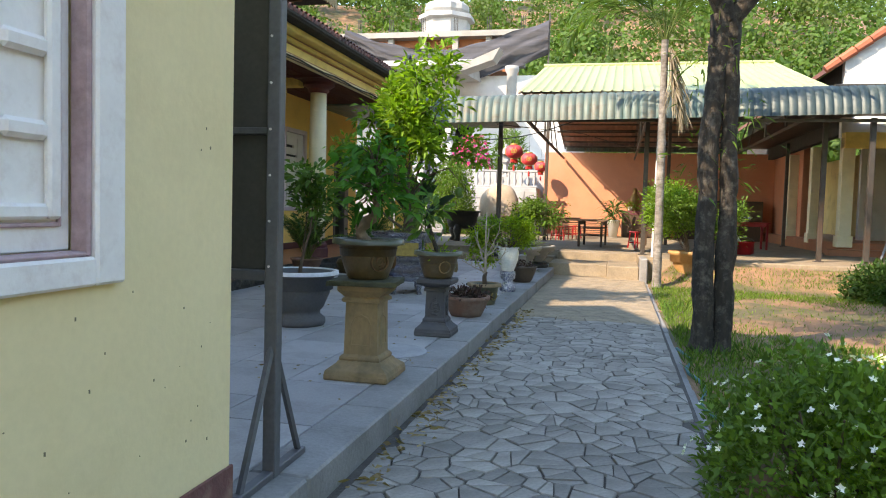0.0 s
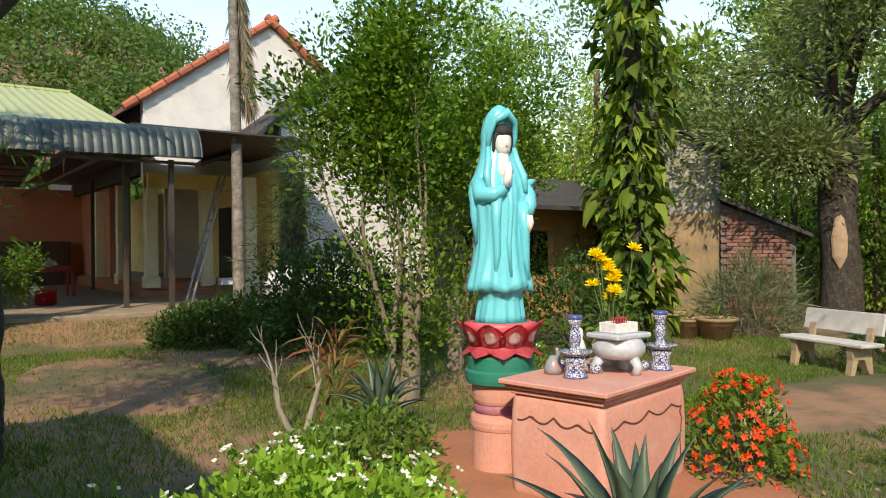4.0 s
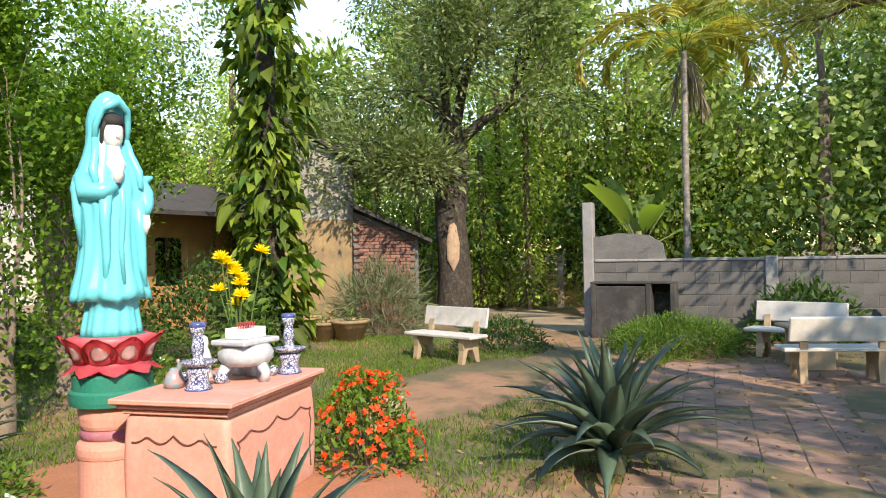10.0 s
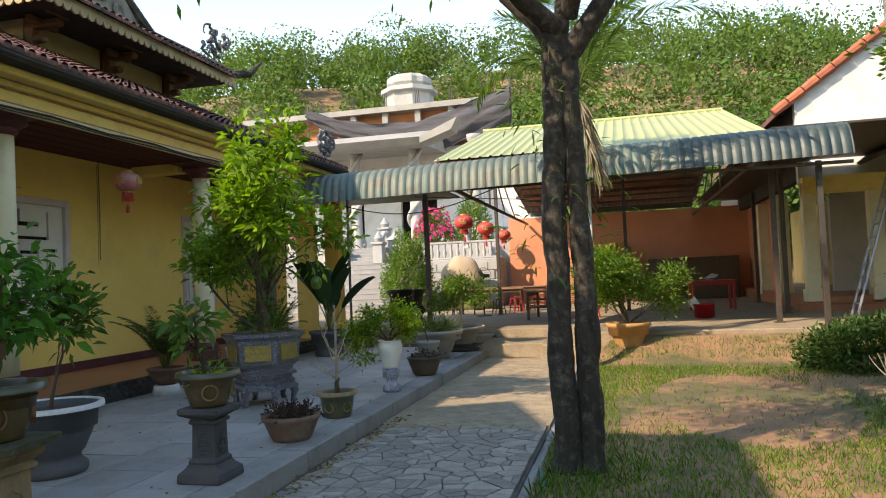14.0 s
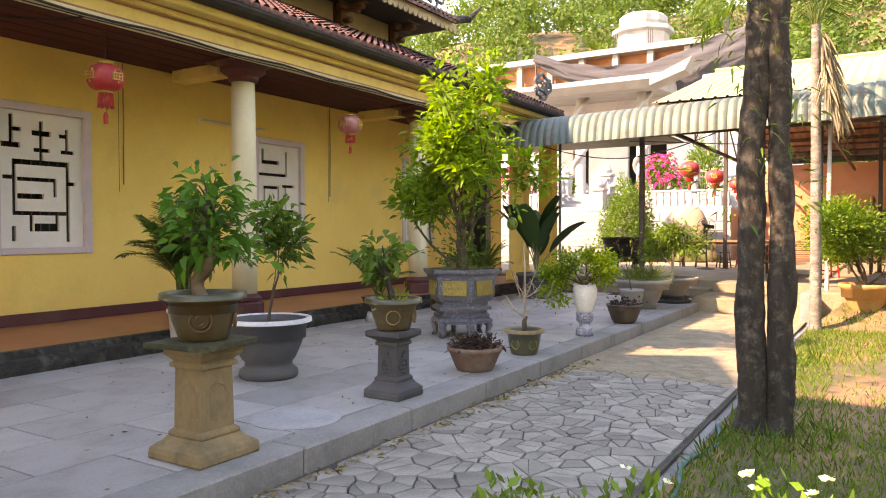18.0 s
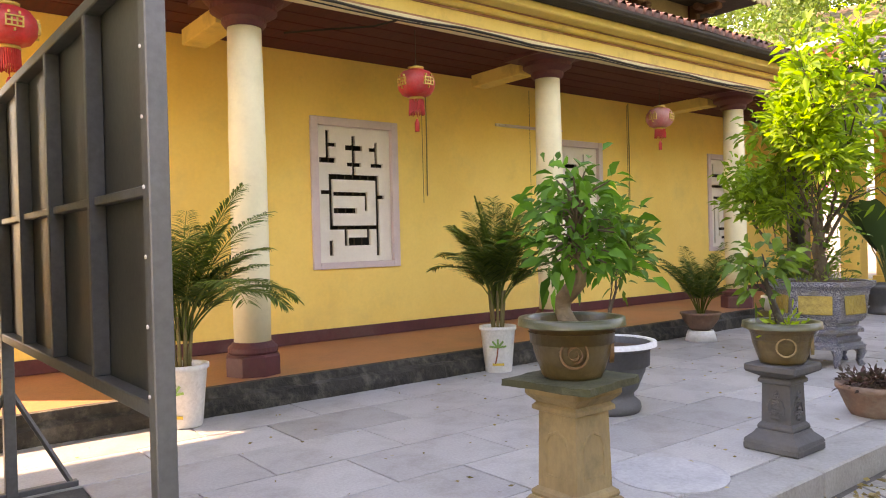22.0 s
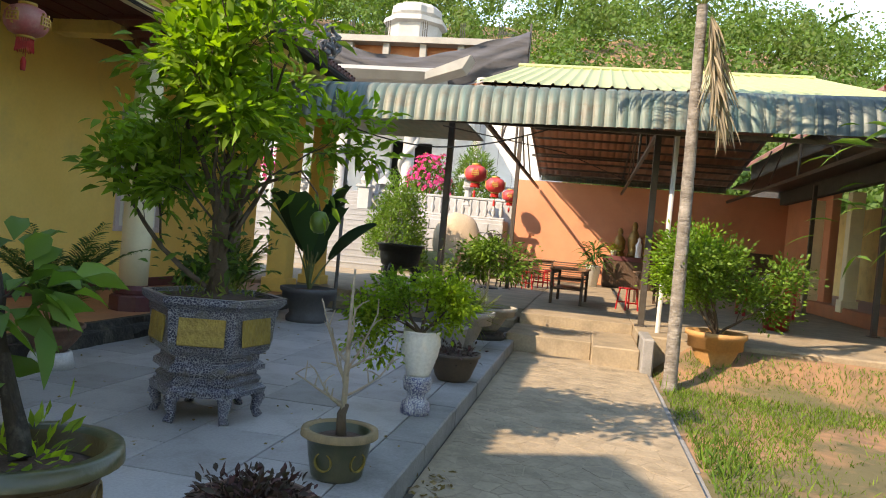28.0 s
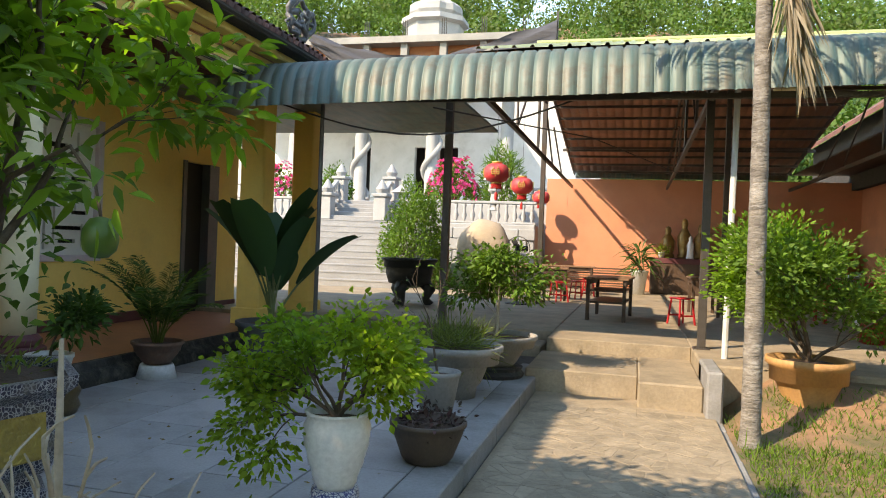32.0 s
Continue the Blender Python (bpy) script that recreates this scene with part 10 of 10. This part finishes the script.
part("eave_slab", join(moved(extruded([(37.8, 8.0), (38.4, 8.05), (41.0, 8.9), (46.0, 8.9), (46.0, 8.3), (38.2, 7.7)], 11.6, "x"), pose(-19.2, 0, 0)), moved(extruded([(0, 0), (1.8, 0.75), (1.5, 0.2), (0, -0.3)], 1.2, "y"), pose(-7.6, 37.8, 8.0))), RAWCONC, nt_, "pale raw concrete eave with upturned corner")
part("upper_core", join(box(-18.5, 44.0, 8.8, -6.0, 46.0, 10.6)), RAWBRICK, nt_, "unplastered orange brick storey")
part("upper_slab", box(-19.5, 43.2, 10.6, -5.6, 47.0, 10.9), RAWCONC, nt_)
for x in np.arange(-18.6, -5.6, 1.85):
    part("upper_column", box(x, 43.4, 8.9, x + 0.32, 43.72, 10.95, 0.01), RAWCONC, nt_)
    part("rebar", join(*[tube([(x + 0.06 + 0.1 * (k % 3), 43.45 + 0.1 * (k // 3), 10.9), (x + 0.05 + 0.1 * (k % 3), 43.45 + 0.1 * (k // 3), 11.7)], 0.012, 4) for k in range(6)]), STEEL, nt_, "bare reinforcing bars")
rl = part("roof_lotus", join(lathe([(1.3, 10.9), (1.3, 12.0), (1.55, 12.1), (1.5, 12.35)], sides=8), lathe([(1.15, 12.35), (1.3, 12.6), (1.28, 12.9), (1.05, 13.1), (0.2, 13.12)], 24, wave=lambda a, k: 1 + 0.05 * math.cos(10 * a))), MARBLE, nt_, "white stone lotus pedestal on the roof")
rl.matrix_basis = pose(-10.3, 45.9, 0)
net_ = thing("shade_net", "dark grey shade net slung over the unfinished storey", "shade net")
V, F = [], []
NL, NR = Vector((-15.2, 42.6, 10.95)), Vector((-4.0, 42.6, 11.2))
for i in range(41):
    q = i / 40
    c = NL.lerp(NR, q)
    sag = 1.3 * math.sin(math.pi * q) * (1.1 - 0.25 * q)
    for j in range(9):
        w = j / 8
        hh = (0.6 + 1.25 * q + 0.45 * math.sin(math.pi * q)) * w
        V.append((c.x, c.y - 0.35 * math.sin(w * 3.0) + 0.16 * math.sin(j * 2.3 + i * 0.35), c.z - sag - hh + 0.05 * math.sin(i * 0.8 + j)))
for i in range(40):
    for j in range(8):
        a = i * 9 + j
        F.append((a, a + 9, a + 10, a + 1))
raw("cloth", V, F, mat("grey_shade_cloth", (0.035, 0.036, 0.045), (0.065, 0.066, 0.08), 1.5, 0.8, 0.15, stretch=(0.3, 1, 4)), net_, True)
for p in (NL, NR):
    part("pole", tube([(p.x, p.y, 8.6), (p.x, p.y, p.z + 0.3)], 0.05, 6), STEEL, net_)
bg1 = bush("large rounded green shrub at the foot of the stairs", (-6.36, 31.0, TZ), (0.98, 0.9, 2.72), L_MID, (0.10, 0.045), 12000, 41)
bush("pink bougainvillea in flower on the terrace", (-6.6, 35.9, 2.86), (0.85, 0.6, 1.45), L_MID, (0.14, 0.07), 1400, 42, flowers=(PINK, 0.10), nf=320)
bush("pink bougainvillea in flower by the stairs", (-13.2, 35.8, 2.86), (0.9, 0.6, 1.2), L_MID, (0.14, 0.07), 900, 43, flowers=(PINK, 0.10), nf=260)
bush("round clipped green shrub by the stairs", (-10.9, 35.9, 2.86), (0.6, 0.5, 1.25), L_MID, (0.12, 0.05), 1600, 44)
bush("bright bamboo-like shrub behind the balustrade", (-4.9, 35.9, 2.86), (0.7, 0.5, 1.9), L_MID, (0.3, 0.04), 1800, 45)
bmr = bmesh.new()
bmesh.ops.create_icosphere(bmr, subdivisions=3, radius=0.8)
for v in bmr.verts:
    v.co = Vector((v.co.x, v.co.y * 0.5, v.co.z * 1.15))
    v.co += v.co.normalized() * 0.09 * noise.noise(v.co * 2.2)
rk = obj("standing_stone", moved(bmr, pose(-4.75, 32.6, 1.35)), mat("tan_rock", (0.46, 0.36, 0.25), (0.36, 0.28, 0.2), 2.5, 0.9, 0.5), True)
tagged(rk, "rounded tan standing stone on a grassy bank", "stone")
bank = obj("grass_bank", moved(lathe([(2.2, 0), (1.7, 0.35), (0.8, 0.62), (0.05, 0.7)], 24), pose(-5.4, 32.3, TZ - 0.02) @ Matrix.Diagonal((1, 0.55, 1, 1))), mat("bank_grass", (0.12, 0.15, 0.05), (0.2, 0.19, 0.08), 6.0, 0.95, 0.5), True)
tagged(bank, "grassy bank before the terrace wall", "bank", kind="structure")

# ---- grass and fallen leaves ----
def blade_field(name, label, n, keep, length, width, material, seed, lean=0.5):
    rng = np.random.default_rng(seed)
    x, y = rng.uniform(0.5, 13, n), rng.uniform(4.0, 19.6, n)
    k = keep(x, y, rng)
    x, y = x[k], y[k]
    P = np.stack([x, y, land(x, y) - 0.01], 1)
    D = np.stack([rng.normal(size=len(x)) * lean, rng.normal(size=len(x)) * lean, np.ones(len(x))], 1)
    S = length * rng.uniform(0.4, 1.4, len(x))
    v, f = small_leaves(P, D, S, np.full(len(x), width))
    return tagged(raw(name, v, f, material), label, "grass", kind="stuff")


def lawn(x, y, rng):
    pat = np.sin(x * 1.3 + 0.7 * y) + np.sin(y * 1.1 - 0.6 * x + 2) + rng.normal(size=len(x)) * 0.8
    near = (x < 4.8) & (y > 8.2) & ~((np.hypot(x - 4.0, y - 8.9) < 1.6))
    dirt = (np.hypot((x - 2.6) / 1.1, (y - 15.2) / 2.4) < 1) & (rng.random(len(x)) < 0.9)
    east = (x >= 4.8) & (y > 5.4) & (np.hypot(x - 4.0, y - 8.9) > 1.7)
    court = ((y < 7.4 - 0.1 * (x - 6)) & (x > 6.6)) | (np.hypot((x - 8.7) / 2.3, (y - 8.9) / 0.9) < 1) | (np.hypot((x - 11.3) / 2.4, (y - 8.0) / 0.9) < 1)
    return (near & (pat > -0.7) & ~dirt) | (east & ~court & (pat > -0.6)) | ((x < 1.1) & (y > 9) & (rng.random(len(x)) < 0.9))


L_GRASS = leaf_mat("lawn_blade", (0.075, 0.15, 0.02), (0.145, 0.225, 0.038), 0.4, 0.6, 0.35)
blade_field("grass", "short uneven green lawn grass", 210000, lawn, 0.075, 0.011, L_GRASS, 5)
blade_field("tall_grass", "taller tufts of grass along the path edge", 9000, lambda x, y, rng: (x < 1.4) & (np.sin(y * 2.1) + rng.normal(size=len(x)) * 0.5 > 0.2), 0.2, 0.012, L_GRASS, 6, 0.35)
L_WEED = leaf_mat("weed_blade", (0.045, 0.11, 0.02), (0.09, 0.17, 0.03), 0.35, 0.6, 0.4)
def by_edge(x, y, rng):
    return ((x < 0.75 + 0.2 * np.sin(y * 1.7)) & (y > 8.4) & (y < 16)) | (np.hypot(x - 0.8, (y - 11.85) / 1.3) < 0.55)


blade_field("weeds", "dark green weeds along the path edge and round the tree", 60000, by_edge, 0.15, 0.016, L_WEED, 16, 0.6)
rngl = np.random.default_rng(9)
nl = 1500
lx, ly = rngl.uniform(4.6, 13, nl), rngl.uniform(0.5, 8, nl)
kx, ky = rngl.normal(-1.36, 0.05, 420), rngl.uniform(7, 14, 420)
P = np.concatenate([np.stack([lx, ly, land(lx, ly) + 0.012], 1), np.stack([kx, ky, np.full(420, -0.150)], 1)])
D = np.concatenate([np.stack([rngl.normal(size=nl), rngl.normal(size=nl), rngl.normal(size=nl) * 0.15], 1), np.stack([rngl.normal(size=420), rngl.normal(size=420), rngl.normal(size=420) * 0.1], 1)])
v, f = small_leaves(P, D, rngl.uniform(0.03, 0.08, len(P)), 0.03)
tagged(raw("fallen_leaves", v, f, L_DRY), "scattered dry fallen leaves", "leaves", kind="stuff")
hose = obj("garden_hose", tube([(0.52 + 0.05 * math.sin(k * 1.3), 8.6 + 0.25 * k, -0.19 + 0.01 * math.sin(k)) for k in range(14)], 0.016, 6), mat("blue_green_hose", (0.06, 0.22, 0.22)), True)
tagged(hose, "blue-green garden hose lying along the path edge", "hose")
cover = obj("manhole_cover", moved(lathe([(0.33, -0.012), (0.33, 0.006), (0.31, 0.010), (0.02, 0.010)], 40), pose(-2.05, 9.71, 0.0)), mat("pale_round_cover", (0.41, 0.41, 0.42), (0.32, 0.33, 0.34), 4.0, 0.8, 0.15, stain=(0.2, 0.2, 0.2), stain_amount=0.6))
tagged(cover, "round pale cement cover set in the patio", "manhole cover")

# ---- bare pale stems on the hill ----
rh = np.random.default_rng(77)
pts_ = [(rh.uniform(-9.0, 3.0), rh.uniform(56, 66)) for _ in range(150)]
stems_ = [tube([(x, y, float(land(x, y)) - 0.2), (x + rh.normal() * 0.15, y, float(land(x, y)) + 3), (x + rh.normal() * 0.4, y, float(land(x, y)) + rh.uniform(5, 8))], [0.07, 0.05, 0.02], 4, False) for x, y in pts_]
tagged(obj("bare_stems", join(*stems_), mat("pale_dry_stem", (0.34, 0.27, 0.18), (0.24, 0.18, 0.12), 2.0, 0.9, 0.1)), "bare pale stems standing on the hillside", "stems", kind="stuff")
hill_trees("dry_brush", "reddish-brown dry brush on the hillside", 26, lambda rng, n: [(rng.uniform(-9, 3), rng.uniform(57, 64)) for _ in range(n)], 1.3, leaf_mat("dry_brush_leaf", (0.22, 0.13, 0.07), (0.16, 0.13, 0.06), 0.2, 0.8), 160, 0.4, 8)
# dust, twigs and fallen leaves on the patio
nq = 260
qx, qy = rh.uniform(-5.3, -1.55, nq), rh.uniform(7, 19, nq)
v, f = small_leaves(np.stack([qx, qy, np.full(nq, 0.006)], 1), np.stack([rh.normal(size=nq), rh.normal(size=nq), np.abs(rh.normal(size=nq)) * 0.06], 1), rh.uniform(0.02, 0.05, nq), 0.016)
tagged(raw("patio_litter", v, f, L_DRY), "small dry leaves lying on the patio slabs", "leaves", kind="stuff")

# ---- patio slabs ----
SW, SL = 0.60, 0.95
sm = bpy.data.meshes.new("slab")
sb_ = box(-SW / 2 + 0.005, -SL / 2 + 0.005, -0.02, SW / 2 - 0.005, SL / 2 - 0.005, 0.0, 0.003)
sb_.to_mesh(sm)
sb_.free()
sm.materials.append(SLAB)
rs = random.Random(12)
for i in range(6):
    for j in range(19):
        x, y = -1.80 - SW * (i + 0.5), 4.2 + SL * (j + (0.5 if i % 2 else 0.0))
        if (y < 6.9 and x > -5.0) or y > 21.2:
            continue
        o = new("slab", sm)
        o.parent = patio_bed
        o.matrix_basis = pose(x, y, rs.uniform(-0.0015, 0.0015), rs.uniform(-0.1, 0.1), rs.uniform(-0.1, 0.1), rs.uniform(-0.15, 0.15) + (180 if rs.random() < 0.5 else 0))


# ---- crazy paving: irregular stones ----
def clip(poly, p, q):
    """The part of a polygon nearer to p than to q."""
    m, d = (p + q) / 2, q - p
    out = []
    for i in range(len(poly)):
        a, b5 = poly[i], poly[(i + 1) % len(poly)]
        sa, sb5 = np.dot(a - m, d), np.dot(b5 - m, d)
        if sa <= 0:
            out.append(a)
        if sa * sb5 < 0:
            out.append(a + (b5 - a) * sa / (sa - sb5))
    return out


rp = np.random.default_rng(31)
CS = 0.185
px, py = [], []
for j in range(int(22.0 / CS)):
    for i in range(int(1.84 / CS) + 1):
        px.append(PX0 + CS * (i + 0.5 * (j % 2)) + rp.uniform(-0.12, 0.12))
        py.append(-2.2 + CS * (j + 0.5) + rp.uniform(-0.12, 0.12))
pts = np.stack([px, py], 1)
rest, sandy, shards = [], [], []
for k, p in enumerate(pts):
    if not (PX0 - 0.02 < p[0] < PX1 - 0.02 and p[1] < 19.4):
        continue
    poly = [np.array(q) for q in ((PX0, max(p[1] - 0.6, -3.9)), (PX1 - 0.03, max(p[1] - 0.6, -3.9)), (PX1 - 0.03, min(p[1] + 0.6, 19.5)), (PX0, min(p[1] + 0.6, 19.5)))]
    for q in pts[np.argsort(((pts - p) ** 2).sum(1))[1:22]]:
        poly = clip(poly, p, q)
        if len(poly) < 3:
            break
    if len(poly) < 3:
        continue
    c = np.mean(poly, 0)
    span = max(np.linalg.norm(q - c) for q in poly)
    if span > 0.125 and rp.random() < 0.75:
        a = rp.uniform(0, math.pi)
        o, w = c + rp.uniform(-0.02, 0.02, 2), np.array([math.cos(a), math.sin(a)])
        shards += [clip(poly, o - w, o + w), clip(poly, o + w, o - w)]
    else:
        shards.append(poly)
for poly in shards:
    if len(poly) < 3:
        continue
    p = c = np.mean(poly, 0)
    gap = rp.uniform(0.004, 0.010)
    z1 = (-0.153 + rp.uniform(-0.003, 0.003)) if p[1] < 13.3 else (-0.1553 + rp.uniform(-0.0008, 0.0008))
    ins = lambda e: [c + (q - c) * max(0.2, 1 - e / max(np.linalg.norm(q - c), 0.05)) for q in poly]
    lo, mid, hi = ins(gap), ins(gap + 0.001), ins(gap + 0.005)
    bm = bmesh.new()
    tx, ty = rp.normal() * 0.008, rp.normal() * 0.008
    r1 = [bm.verts.new((q[0] - c[0], q[1] - c[1], -0.185)) for q in lo]
    r2 = [bm.verts.new((q[0] - c[0], q[1] - c[1], z1 - 0.005 + tx * (q[0] - c[0]) + ty * (q[1] - c[1]))) for q in mid]
    r3 = [bm.verts.new((q[0] - c[0], q[1] - c[1], z1 + tx * (q[0] - c[0]) + ty * (q[1] - c[1]))) for q in hi]
    for a, b5 in ((r1, r2), (r2, r3)):
        for i in range(len(a)):
            bm.faces.new((a[i], a[(i + 1) % len(a)], b5[(i + 1) % len(a)], b5[i]))
    bm.faces.new(r3)
    if 6.6 < p[1] < 9.9:
        o = part("paving_stone", bm, PAVER, path_base)
        o.location = (c[0], c[1], 0)
    else:
        (sandy if p[1] > 13.3 else rest).append(moved(bm, pose(c[0], c[1], 0)))
far = part("paving_rest", join(*rest), PAVER_FAR, path_base)
far["kind"] = "stuff"
PAVER_SANDY = mat("sandy_paving_stone", (0.35, 0.28, 0.195), (0.24, 0.195, 0.135), 4.0, 0.85, 0.25, stain=(0.16, 0.13, 0.09), stain_amount=0.6, stain_scale=2.0, per="island", spread=0.12, grain=28)
far = part("paving_sandy", join(*sandy), PAVER_SANDY, path_base)
far["kind"] = "stuff"

# ---- brick pavers of the garden court ----
bp_ = bpy.data.meshes.new("paver")
bb5 = box(-0.157, -0.157, -0.03, 0.157, 0.157, 0.002, 0.006)
bb5.to_mesh(bp_)
bb5.free()
bp_.materials.append(BRICKFLOOR)
court = new("court")
tagged(court, "worn brown-red brick pavers half covered with earth", "paving", kind="structure")
court.matrix_basis = pose(5.2, 2.9, GZ + 0.004, 0, 0, 6)
rb2 = random.Random(8)
for i in range(21):
    for j in range(15):
        if rb2.random() < 0.12 or (i < 4 and j > 10) or (j > 10 and i < 11):
            continue
        o = new("paver", bp_)
        o.parent = court
        o.matrix_basis = pose(0.32 * i, 0.32 * j, rb2.uniform(-0.006, 0.003), rb2.uniform(-0.8, 0.8), rb2.uniform(-0.8, 0.8), rb2.uniform(-1, 1))
